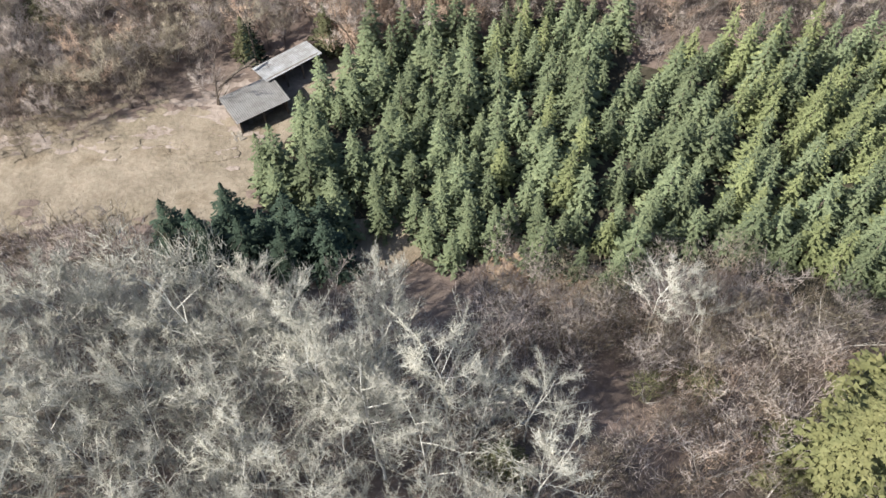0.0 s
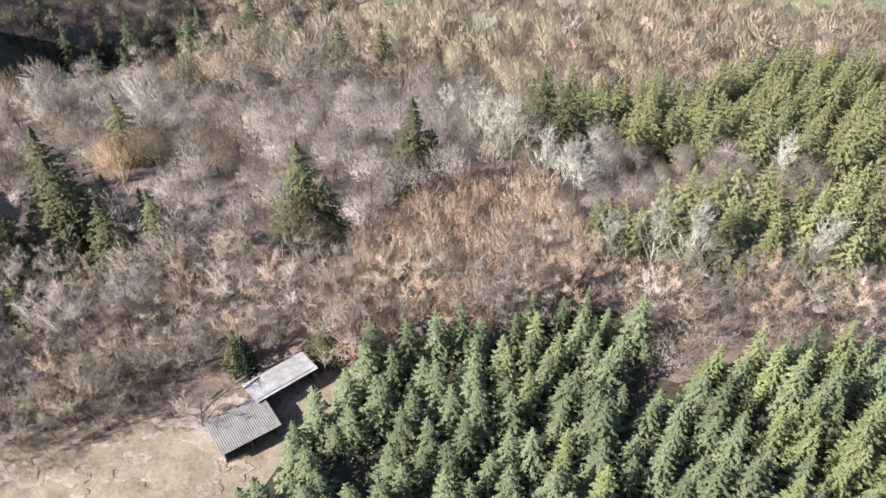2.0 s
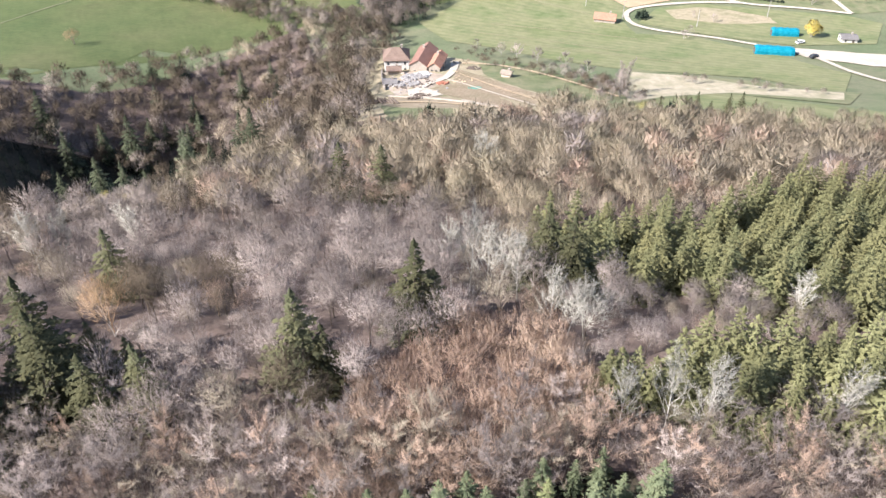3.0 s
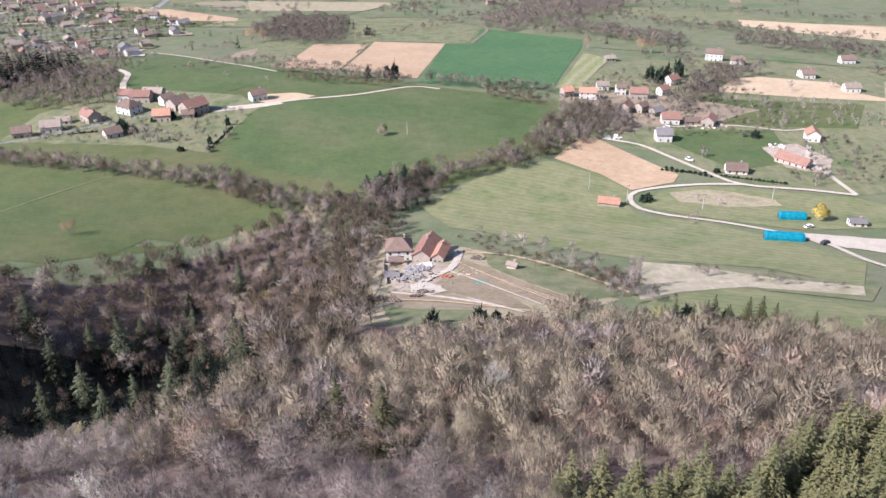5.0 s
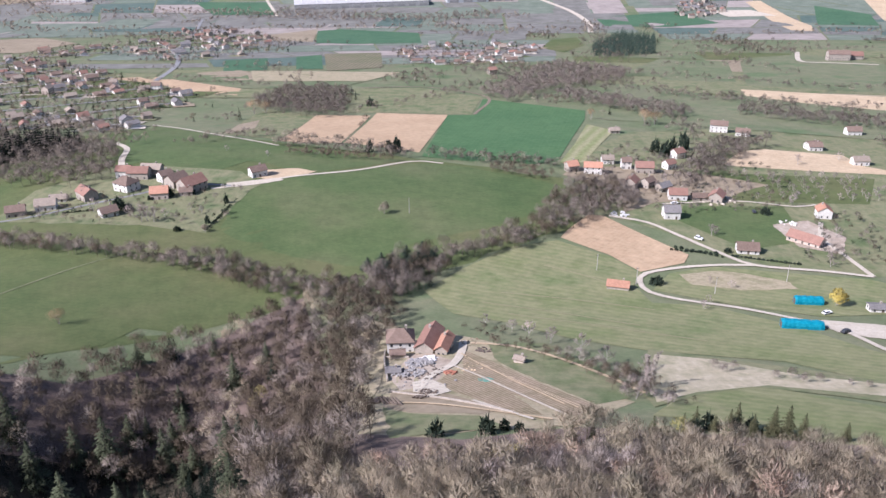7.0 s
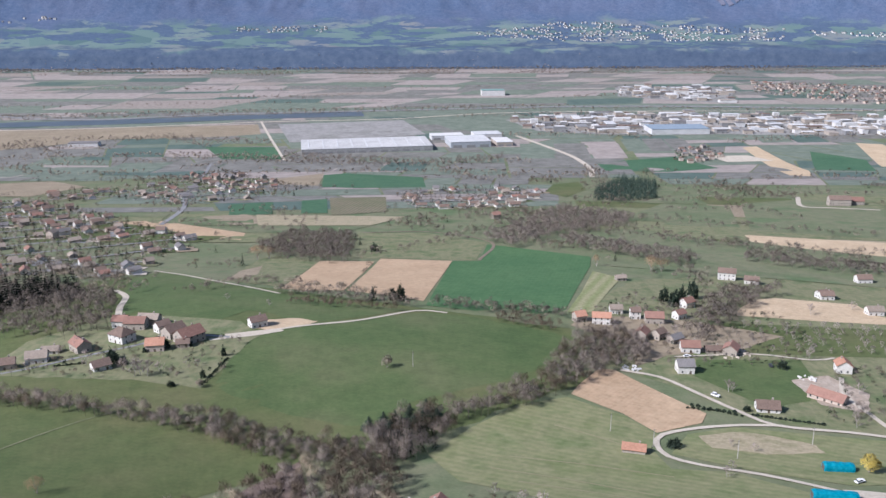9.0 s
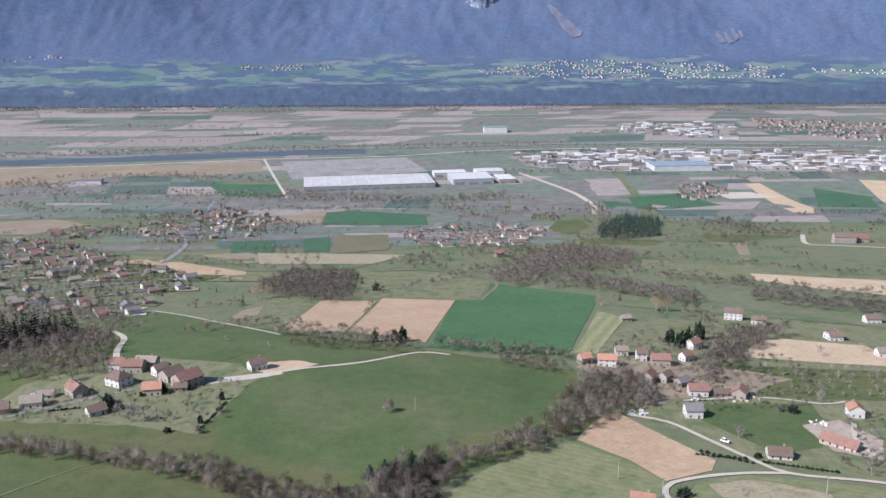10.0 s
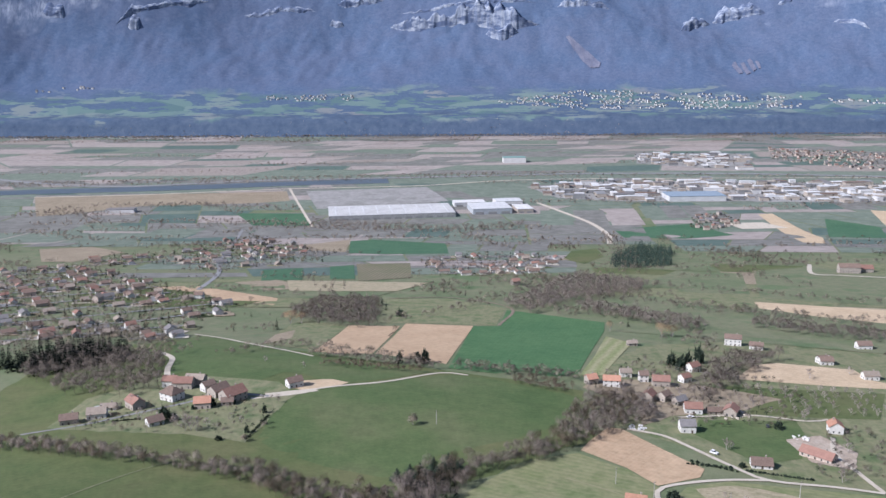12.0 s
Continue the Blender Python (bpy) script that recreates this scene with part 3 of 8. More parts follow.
ROAD_BEND = [(-236, 634), (-219, 609), (-211, 578), (-204, 558)]
LANE_LOOP = [(155, 303), (150, 320), (145, 347), (133, 361), (115, 375), (94, 385), (83, 394), (81, 406), (86, 417), (104, 425), (124, 429), (141, 429)]
LANE_UP = [(82, 495), (101, 487), (114, 468), (128, 445), (140, 429), (169, 422), (189, 415)]
LANE_HOUSE = [(196, 493), (187, 468), (188, 443), (189, 415)]
LANE_TOP = [(116, 518), (161, 526), (191, 519), (205, 523)]
FARM_TRACK = [(-12.5, 279), (-11.5, 287), (-8.5, 296), (-2.3, 306), (0.7, 320), (1.5, 333)]
FARM_TRACK_B = [(-2, 304), (8, 289), (28, 252)]
HAMLET_LANE = [(-249, 459), (-220, 472), (-202, 486), (-175, 506), (-155, 522), (-128, 520)]
TRUNK_ROAD = [(130, 1997), (170, 1892), (221, 1740), (235, 1615), (220, 1484)]
WARE_ROAD = [(-488, 2228), (-418, 1994), (-331, 1708)]
RIVER_ROAD = [(-1086, 2090), (-832, 2127), (-486, 2218), (-166, 2267), (200, 2381), (1124, 2396)]
RIVER = [(-1313, 2130), (-1132, 2179), (-936, 2211), (-738, 2254), (-535, 2308), (-248, 2362)]
RAIL = [(-1666, 2569), (-1034, 2272), (-623, 2362), (-178, 2426), (288, 2492), (751, 2477), (1434, 2343)]
CASTLE_ROAD = [(457, 1229), (429, 1141), (458, 1126), (509, 1106)]
TOWN_ROAD = [(-463, 1675), (-387, 1289), (-345, 1128), (-328, 996)]
WOOD_NEAR = [(-49, 44), (-39, 44), (-30, 44), (-22, 41), (-14, 37), (-7, 37), (-1, 36), (4, 31), (5, 29), (14, 29), (15, 34), (22, 39), (31, 39), (32, 34), (40, 31), (37, 9), (-44, 8)]
SPRUCE_A = [(-18, 49), (-18, 56), (-16, 60.5), (-13, 64), (-11, 68), (-7.5, 72), (0, 74), (5, 76), (14, 81), (19, 81), (21, 72), (24, 71), (32, 74), (50, 72), (61, 71), (46, 37), (33, 39), (27, 43), (20, 43), (15, 40), (13, 42), (5, 44), (0, 43), (-7, 47), (-12, 46)]
SPRUCE_B = [(16, 90), (25, 96), (34, 97), (45, 99), (61, 101), (53, 85), (31, 84), (29, 88), (22, 88)]
SPRUCE_C = [(13, 135), (30, 141), (40, 138), (60, 156), (93, 160), (60, 105), (41, 107), (38, 112), (25, 113), (12, 119)]
WOOD_MID = [(-120, 160), (-107, 193), (-64, 162), (-35, 168), (-25, 188), (-13, 202), (14, 212), (57, 220), (129, 220), (93, 160), (60, 156), (40, 138), (13, 135), (12, 119), (25, 112), (17, 91), (8, 83), (-11, 77), (-26, 75), (-43, 79), (-64, 79)]
WOOD_SHED = [(-57, 61), (-42, 60), (-30, 66), (-28, 69), (-23, 70), (-14, 72), (-10, 71), (-6, 73), (2, 76), (3, 85), (-15, 85), (-39, 85), (-71, 85)]
WOOD_STRIP = [(2, 76), (13, 79), (18, 82), (22, 75), (47, 76), (61, 75), (64, 81), (20, 82), (14, 89), (3, 85)]
RAVINE_CONIFER = [(-152, 235), (-140, 252), (-127, 262), (-103, 276), (-80, 282), (-64, 268), (-54, 227), (-42, 194), (-39, 178), (-48, 164), (-62, 160), (-101, 171)]
RAVINE_BARE = [(-178, 285), (-133, 301), (-115, 328), (-93, 345), (-76, 367), (-60, 385), (-39, 385), (-21, 371), (-25, 337), (-31, 325), (-28, 284), (-22, 232), (-26, 206), (-36, 184), (-45, 204), (-66, 258), (-80, 272), (-103, 266), (-127, 252), (-140, 242), (-170, 228)]
HEDGE_LONG = [(-288, 456), (-220, 437), (-179, 425), (-143, 420), (-112, 421), (-83, 406), (-63, 402), (-43, 403), (-22, 390), (-26, 377), (-60, 384), (-79, 382), (-104, 396), (-140, 409), (-212, 422), (-279, 442)]
HEDGE_MID = [(-41, 407), (-24, 427), (-2, 439), (20, 455), (43, 486), (56, 526), (79, 551), (102, 548), (102, 512), (76, 490), (52, 466), (25, 437), (3, 429), (-8, 408), (-21, 381), (-36, 388)]
WOOD_SPUR = [(-32, 176), (-23, 199), (-15, 215), (4, 214), (18, 225), (34, 235), (45, 230), (63, 215), (85, 198), (96, 192), (74, 155), (-28, 155)]
WOOD_GAP = [(11, 110), (26, 114), (39, 114), (61, 105), (60, 102), (46, 101), (35, 99), (25, 98), (17, 92), (10, 95)]
FAR_WOOD_A = [(-187, 844), (-171, 926), (-108, 919), (-94, 767), (-132, 772), (-167, 801)]
FAR_WOOD_B = [(21, 890), (90, 1043), (124, 1112), (199, 1041), (170, 960), (101, 924), (51, 843)]
FAR_CONIFER = [(196, 1303), (265, 1455), (302, 1388), (264, 1214), (206, 1187), (179, 1198)]
FAR_WOOD_C = [(-323, 650), (-302, 657), (-225, 604), (-195, 534), (-215, 518), (-256, 525), (-311, 576)]
FAR_WOOD_D = [(105, 907), (187, 816), (207, 799), (193, 766), (168, 777), (93, 858)]
FAR_WOOD_E = [(252, 818), (296, 783), (349, 749), (333, 717), (282, 748), (241, 786)]
FAR_WOOD_F = [(164, 620), (207, 673), (225, 658), (182, 609), (153, 562), (131, 532), (130, 550)]
FAR_WOOD_G = [(-343, 1772), (-61, 1694), (91, 1751), (88, 1691), (-59, 1629), (-313, 1667)]
TREE_LINE_H = [(19, 583), (46, 580), (61, 565), (53, 551), (21, 565)]
TREE_LINE_I = [(10, 332), (29, 317), (42, 300), (54, 293), (61, 300), (56, 273), (48, 266), (35, 300), (12, 325)]
CONIFER_J = [(-41, 407), (-31, 420), (-13, 415), (-10, 401), (-26, 384), (-36, 388)]
TREE_LINE_K = [(-114, 604), (-77, 600), (-39, 589), (-38, 579), (-75, 586), (-112, 590)]
TOWN_A = [(-494, 1358), (-424, 1608), (-217, 1338), (-247, 1241), (-357, 1168), (-495, 1234), (-552, 1131), (-585, 1293)]
TOWN_B = [(-690, 1133), (-576, 1208), (-473, 1130), (-327, 977), (-247, 888), (-256, 801), (-254, 695), (-305, 695), (-409, 659)]
TOWN_C = [(-93, 1255), (-32, 1334), (69, 1346), (129, 1280), (80, 1161), (28, 1123), (-55, 1114)]
TOWN_D = [(431, 1799), (517, 1864), (513, 1735), (448, 1658), (402, 1678)]
TOWN_E = [(1020, 3163), (1378, 2964), (1501, 2724), (1359, 2468), (1095, 2563), (916, 2791)]
TOWN_F = [(-1788, 3728), (-1052, 3732), (-1050, 3720), (-1930, 3715)]
INDUSTRY_A = [(118, 2240), (270, 2336), (638, 2346), (1160, 2259), (1026, 1999), (608, 2009), (333, 2016), (186, 2060)]
INDUSTRY_B = [(518, 3002), (906, 2985), (773, 2549), (486, 2720)]
BENCH_TOWN_A = [(13, 4039), (481, 4160), (1462, 4015), (1377, 3909), (456, 3933)]
BENCH_TOWN_B = [(1529, 3998), (2008, 3927), (1987, 3881), (1513, 3952)]
BENCH_TOWN_C = [(-2090, 4080), (-1801, 4124), (-1793, 4100), (-2078, 4049)]
BENCH_TOWN_D = [(-993, 4106), (-582, 4125), (-574, 4062), (-980, 4045)]

FOOT_TOWN = [(-1950, 3625), (-1950, 3692), (-1400, 3692), (-900, 3692), (-930, 3665), (-1280, 3630), (-1600, 3620)]

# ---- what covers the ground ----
# scree tone pulled towards the mountain's painted blue haze
SCREE = surface("hazy_scree", [(.091, .097, .140), (.121, .128, .171), (.150, .156, .199)], [(.080, .092, .140), (.135, .139, .182)], 0.08, 0.02)
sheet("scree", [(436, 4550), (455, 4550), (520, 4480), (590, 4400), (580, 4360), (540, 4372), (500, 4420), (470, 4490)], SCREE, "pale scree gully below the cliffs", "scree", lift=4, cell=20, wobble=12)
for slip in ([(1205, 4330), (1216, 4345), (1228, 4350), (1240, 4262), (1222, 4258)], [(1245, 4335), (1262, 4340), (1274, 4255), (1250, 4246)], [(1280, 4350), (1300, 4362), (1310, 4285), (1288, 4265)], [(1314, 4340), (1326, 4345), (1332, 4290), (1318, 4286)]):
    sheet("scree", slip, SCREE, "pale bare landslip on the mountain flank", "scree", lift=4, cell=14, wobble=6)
sheet("meadow", [(-310, 300), (-160, 300), (-60, 386), (-20, 404), (62, 478), (64, 560), (-60, 610), (-150, 650), (-250, 700), (-310, 640)], SPRING, "green grassland round the hamlet", "meadow", lift=0.1, wobble=4)
sheet("garden_ground", [(-240, 468), (-205, 460), (-160, 457), (-124, 450), (-117, 500), (-112, 526), (-130, 548), (-165, 556), (-205, 560), (-240, 520)], OLIVE, "worn olive garden ground round the hamlet", "garden", lift=0.235, wobble=3)
sheet("meadow", soften(MEADOW_BIG), LUSH, "broad green spring meadow on a gentle swell", "meadow", wobble=3)
sheet("meadow", PASTURE_LEFT, SPRING, "green pasture behind a long bare hedge", "meadow", wobble=3)
sheet("meadow", STRIP_MEADOW, SPRING, "narrow green strip below the hamlet", "meadow", lift=0.2)
sheet("meadow", MEADOW_BACK, LUSH, "green meadow sloping up behind the hamlet", "meadow", lift=0.2)
sheet("ploughed_field", PLOUGH_A, PLOUGH, "bare pinkish-brown ploughed field", "field", lift=0.25)
sheet("ploughed_field", PLOUGH_B, PLOUGH, "bare pinkish-brown ploughed field beside dark wheat", "field", lift=0.3)
sheet("wheat_field", WHEAT_DARK, WHEAT, "dark green field of young wheat", "field", lift=0.25)
sheet("meadow", OLIVE_FIELD, OLIVE, "olive rough meadow with a pale track round it", "meadow", lift=0.2)
sheet("meadow", GREEN_BIT, OLIVE, "small rough green plot", "meadow", lift=0.2)
sheet("stubble_field", STUBBLE, surface("stubble", [(.17, .165, .085), (.235, .225, .125), (.30, .285, .17)], None, 0.4, rows=(9, 19, (.72, .84, .66))), "striped yellow-green stubble field", "field", lift=0.3)
sheet("ploughed_field", PLOUGH_C, PLOUGH, "bare tan ploughed field with sharp corners", "field", lift=0.25)
sheet("ploughed_field", PLOUGH_D, SAND, "pale tan bare field", "field", lift=0.25)
sheet("rough_ground", [(64, 506), (84, 497), (112, 470), (128, 446), (145, 431), (192, 415), (240, 430), (330, 560), (330, 690), (250, 735), (130, 700), (74, 600)], OLIVE, "olive and tan ground between gardens and houses", "ground", lift=0.13, wobble=4)
sheet("lawn", LAWN, LUSH, "bright green paddock between houses", "lawn", lift=0.25)
sheet("orchard_grass", ORCHARD, SPRING, "green grass under rows of bare fruit trees", "orchard", lift=0.25)
MOWN = surface("mown_meadow", [(.106, .126, .054), (.148, .163, .073), (.201, .202, .106)], [(.090, .129, .052), (.217, .201, .119), (.127, .149, .065)], 0.3, 0.03, bump=0.12, rows=(4.2, -65, (.88, .92, .85)))
sheet("meadow", SLOPE_MEADOW, MOWN, "worn olive meadow with tractor tracks", "meadow", lift=0.2)
sheet("meadow", LOW_MEADOW, MOWN, "green meadow below the wood's edge", "meadow", lift=0.2)
sheet("meadow", LOOP_MEADOW, MOWN, "olive meadow inside the loop of a gravel lane", "meadow", lift=0.2)
sheet("meadow", YARD_MEADOW, OLIVE, "mown meadow beside the kitchen garden", "meadow", lift=0.2, wobble=1.5)
sheet("kitchen_garden", KITCHEN_ROWS, GARDEN, "brown kitchen garden with long beds", "garden", lift=0.25)
TANGRASS = surface("tan_grass", [(.17, .15, .09), (.25, .22, .14), (.34, .295, .20)], [(.15, .15, .075), (.33, .275, .19), (.21, .19, .11)], 0.5, 0.08, bump=0.15)
sheet("rough_ground", [(-27, 336), (-2, 340), (14, 331), (24, 312), (48, 264), (32, 244), (6, 238), (-20, 232), (-32, 262), (-31, 300)], TANGRASS, "trodden tan ground round the farm", "ground", lift=0.13, wobble=3)
sheet("rough_ground", [(-25, 338), (-26, 300), (-25, 262), (-20, 240), (-32, 240), (-42, 268), (-44, 300), (-46, 335), (-38, 362), (-24, 352)], TANGRASS, "rough grassy bank beside the farm", "ground", lift=0.34, wobble=3)
sheet("farm_yard", FARM_YARD, YARD, "trodden pale farm yard littered with stones", "yard", lift=0.15, wobble=1.5)
sheet("terrace", TERRACE, BROWN, "brown trodden terrace below the farm", "terrace", lift=0.2, wobble=1.5)
sheet("kitchen_garden", GARDEN_LOW, GARDEN, "lower garden plot with dug beds", "garden", lift=0.22, wobble=1)
sheet("lawn", FARM_LAWN, OLIVE, "small green lawn below the farm", "lawn", lift=0.3, wobble=1.5)
sheet("rough_ground", [(93 + (x - 93) * 1.1, 287 + (y - 287) * 1.3) for x, y in BARE_BANK], OLIVE, "rough olive grass round the worn bank", "ground", lift=0.27, wobble=6)
sheet("bare_bank", BARE_BANK, surface("worn_bank", [(.20, .19, .115), (.29, .26, .175), (.40, .35, .26)], [(.15, .165, .08), (.40, .345, .255), (.24, .225, .14)], 0.4, 0.06, bump=0.15, stretch=(1, 0.25, 1, -22)), "worn sandy bank with tracks", "bank", lift=0.3, wobble=7)
sheet("field", FAR_GREEN_A, TEAL, "dark green crop field beside the village", "field", lift=0.5)
sheet("field", FAR_GREEN_B, TEAL, "dark green crop field beside a vineyard", "field", lift=0.5)
sheet("vineyard", VINEYARD, VINE, "brown vineyard in straight rows", "vineyard", lift=0.5)
sheet("field", TEAL_FIELD, TEAL, "blue-green crop field behind the village", "field", lift=0.5)
sheet("field", BROWN_FIELD, BROWN, "brown fallow field", "field", lift=0.5)
sheet("field", TAN_FIELD, PLOUGH, "long tan ploughed strip", "field", lift=0.5)
sheet("field", OCHRE_A, SAND, "ochre bare field with a bent edge", "field", lift=0.5)
sheet("field", OCHRE_B, SAND, "ochre bare strip", "field", lift=0.5)
sheet("meadow", CASTLE_GREEN, GRASS, "green hillside below the castle farm", "meadow", lift=0.5)
sheet("field", TAN_STRIP, SAND, "pale tan strip of bare soil", "field", lift=0.5)
sheet("meadow", MID_GREEN, GRASS, "green meadow between lines of trees", "meadow", lift=0.5)
sheet("meadow", MID_GREEN_B, GRASS, "green meadow below a brown plot", "meadow", lift=0.5)
sheet("field", TEAL_B, TEAL, "blue-green crop field by the main road", "field", lift=0.5)
sheet("meadow", GREEN_C, SPRING, "small bright green field", "meadow", lift=0.5)
sheet("field", GREEN_D, TEAL, "green crop field beside the warehouse road", "field", lift=0.5)
sheet("field", GREEN_E, TEAL, "green crop field behind ochre ground", "field", lift=0.5)
sheet("field", GREY_FIELD, BROWN, "grey-brown field along the river", "field", lift=0.5)
sheet("field", FIELD_F, surface("graded_ground", [(.15, .145, .13), (.21, .203, .19), (.28, .27, .255)], [(.12, .125, .10), (.27, .26, .245), (.16, .16, .14)], 0.1, 0.012), "pale grey building land round the warehouse", "field", lift=0.5)
sheet("field", BROWN_G, BROWN, "brown field at the village edge", "field", lift=0.5)
sheet("field", BROWN_H, BROWN, "brown plot beside a wood", "field", lift=0.5)
sheet("field", BROWN_I, BROWN, "small brown fallow plot", "field", lift=0.3)
MEADOW_SHED = [(-70, 64), (-45, 61), (-33, 64), (-24, 70), (-18, 71), (-13, 72), (-7, 71), (-6, 67), (-11, 62), (-16, 58), (-16, 51), (-18, 46), (-26, 45), (-40, 47), (-70, 46)]
sheet("dry_meadow", MEADOW_SHED, DRY, "sunlit straw-coloured meadow in front of the shed", "meadow", lift=0.4, cell=4, wobble=2.2)
PINK_PATCH = [(-37, 62), (-30, 66.5), (-24, 70.5), (-18, 73), (-13, 73.5), (-12, 70), (-17, 66), (-19, 62.5), (-22, 61), (-25, 60.5), (-29, 62), (-33, 61)]
sheet("leafy_ground", PINK_PATCH, surface("pink_litter", [(.15, .115, .095), (.235, .19, .162), (.33, .275, .24)], [(.14, .11, .09), (.28, .235, .20)], 1.8, 0.3, bump=0.2), "pinkish leaf-strewn ground beside the shed", "ground", lift=0.46, cell=4, wobble=3)
sheet("dry_patch", [(-9, 49), (-3, 50), (-1, 46), (-4, 43), (-8, 44)], DRY, "tuft of dry orange grass at the wood's edge", "grass", lift=0.5, cell=3, wobble=1)
sheet("dry_patch", [(4, 47), (10, 47), (16, 44), (17, 40), (10, 38), (5, 41)], surface("rust_grass", [(.17, .11, .075), (.28, .20, .14), (.40, .31, .225)], None, 1.2, bump=0.2), "rust-brown patch of dead bracken", "grass", lift=0.5, cell=3, wobble=1.2)
sheet("forest_floor", [(-230, -250), (230, -250), (230, 40), (150, 215), (60, 236), (30, 242), (0, 232), (-16, 236), (-30, 243), (-40, 268), (-43, 300), (-52, 335), (-66, 385), (-90, 350), (-130, 300), (-200, 290), (-260, 150)], LITTER, "brown leaf litter on the wooded hill", "forest floor", lift=0.3, cell=6)
# dark sheet that paints the shade on the ravine floor
sheet("fir_floor", RAVINE_CONIFER, SPRUCE_FLOOR, "needle litter under the ravine's firs, darkened to paint their shade", "forest floor", lift=0.6, cell=6, wobble=3)
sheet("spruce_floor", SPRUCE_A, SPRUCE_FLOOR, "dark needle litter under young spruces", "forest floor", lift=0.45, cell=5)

sheet("bare_ground", [(101, 416), (116, 421), (130, 419), (148, 408), (149, 399), (124, 397), (104, 404)], TANGRASS, "pale worn ground beside the stacks", "ground", lift=0.3, wobble=1.5)
sheet("gravel_yard", [(138, 360), (150, 358), (166, 352), (196, 345), (190, 322), (163, 330), (142, 344)], GRAVEL, "pale gravel yard beside the lower stack", "yard", lift=0.32, wobble=1.5)
sheet("bare_plot", [(-114, 552), (-96, 558), (-84, 551), (-92, 541), (-110, 533), (-120, 536)], SAND, "pale bare plot round a lone white house", "yard", lift=0.33, wobble=1.5)
sheet("gravel_yard", [(-132, 524), (-118, 530), (-104, 536), (-100, 532), (-112, 524), (-128, 517)], GRAVEL, "pale parking ground at the hamlet's end", "yard", lift=0.36, wobble=1)
RD = "road"
strip("road", ROAD_HAMLET, 2.6, GRAVEL, "pale gravel lane along the meadow", RD, lift=0.35)
strip("road", ROAD_BACK, 2.4, GRAVEL, "pale lane behind the meadow", RD, lift=0.4)
strip("road", ROAD_BEND, 4, GRAVEL, "bend of a pale lane at the wood", RD, lift=0.4)
strip("road", LANE_LOOP, 2.5, GRAVEL, "gravel lane curving round a meadow", RD, lift=0.4)
strip("road", LANE_UP, 2.6, GRAVEL, "narrow pale lane between fields", RD, lift=0.45)
strip("road", LANE_HOUSE, 2.6, GRAVEL, "short pale drive", RD, lift=0.5)
strip("road", LANE_TOP, 1.8, GRAVEL, "gravel lane above the paddock", RD, lift=0.45)
sheet("gravel_yard", [(-15, 288), (-10, 290), (-5, 284), (-3, 276), (-8, 272), (-14, 277)], GRAVEL, "pale gravel turning place below the farm", "yard", lift=0.36, wobble=1.2)
strip("road", FARM_TRACK, 2.9, GRAVEL, "pale track into the farm yard", RD, lift=0.4)
strip("path", FARM_TRACK_B, 0.9, GRAVEL, "pale path along the garden beds", "path", lift=0.45)
strip("road", HAMLET_LANE, 2.3, ASPHALT, "grey lane through the hamlet", RD, lift=0.4)
strip("road", TRUNK_ROAD, 10, GRAVEL, "wide pale road down to the valley", RD, lift=0.9)
strip("road", WARE_ROAD, 6, GRAVEL, "pale road past the warehouse", RD, lift=0.9)
strip("road", RIVER_ROAD, 9, GRAVEL, "pale road along the river", RD, lift=1.0)
strip("river", RIVER, 84, WATER, "slate-blue river across the plain", "river", lift=0.7, step=20)
strip("railway", RAIL, 22, ASPHALT, "grey motorway and railway band", RD, lift=1.1, step=20)
strip("road", CASTLE_ROAD, 6, GRAVEL, "pale road below the castle farm", RD, lift=0.8)
strip("road", TOWN_ROAD, 6, ASPHALT, "village street", RD, lift=0.8)

# long narrow parcels on the valley floor
rng = random.Random(11)
# fallow and plain tones are greyed and cooled to stand for distance haze
FALLOW = surface("hazy_pink_fallow", [(.205, .178, .158), (.255, .222, .198), (.305, .268, .242)], None, 0.05)
PLAIN_GREEN = surface("hazy_plain_crop", [(.058, .090, .074), (.076, .110, .092), (.096, .126, .106)], None, 0.05)
PLAIN_BROWN = surface("hazy_brown_field", [(.108, .105, .092), (.145, .142, .125), (.189, .185, .165)], None, 0.05)
PLAIN_OLIVE = surface("hazy_green_field", [(.097, .120, .090), (.128, .152, .116), (.160, .185, .142)], None, 0.05)
PARCELS = [FALLOW, FALLOW, PLAIN_BROWN, PLAIN_BROWN, PLAIN_GREEN, PLAIN_OLIVE, FALLOW, PLAIN_OLIVE, PLAIN_BROWN, surface("grey_soil", [(.175, .15, .125), (.225, .195, .168), (.275, .24, .21)], None, 0.1)]


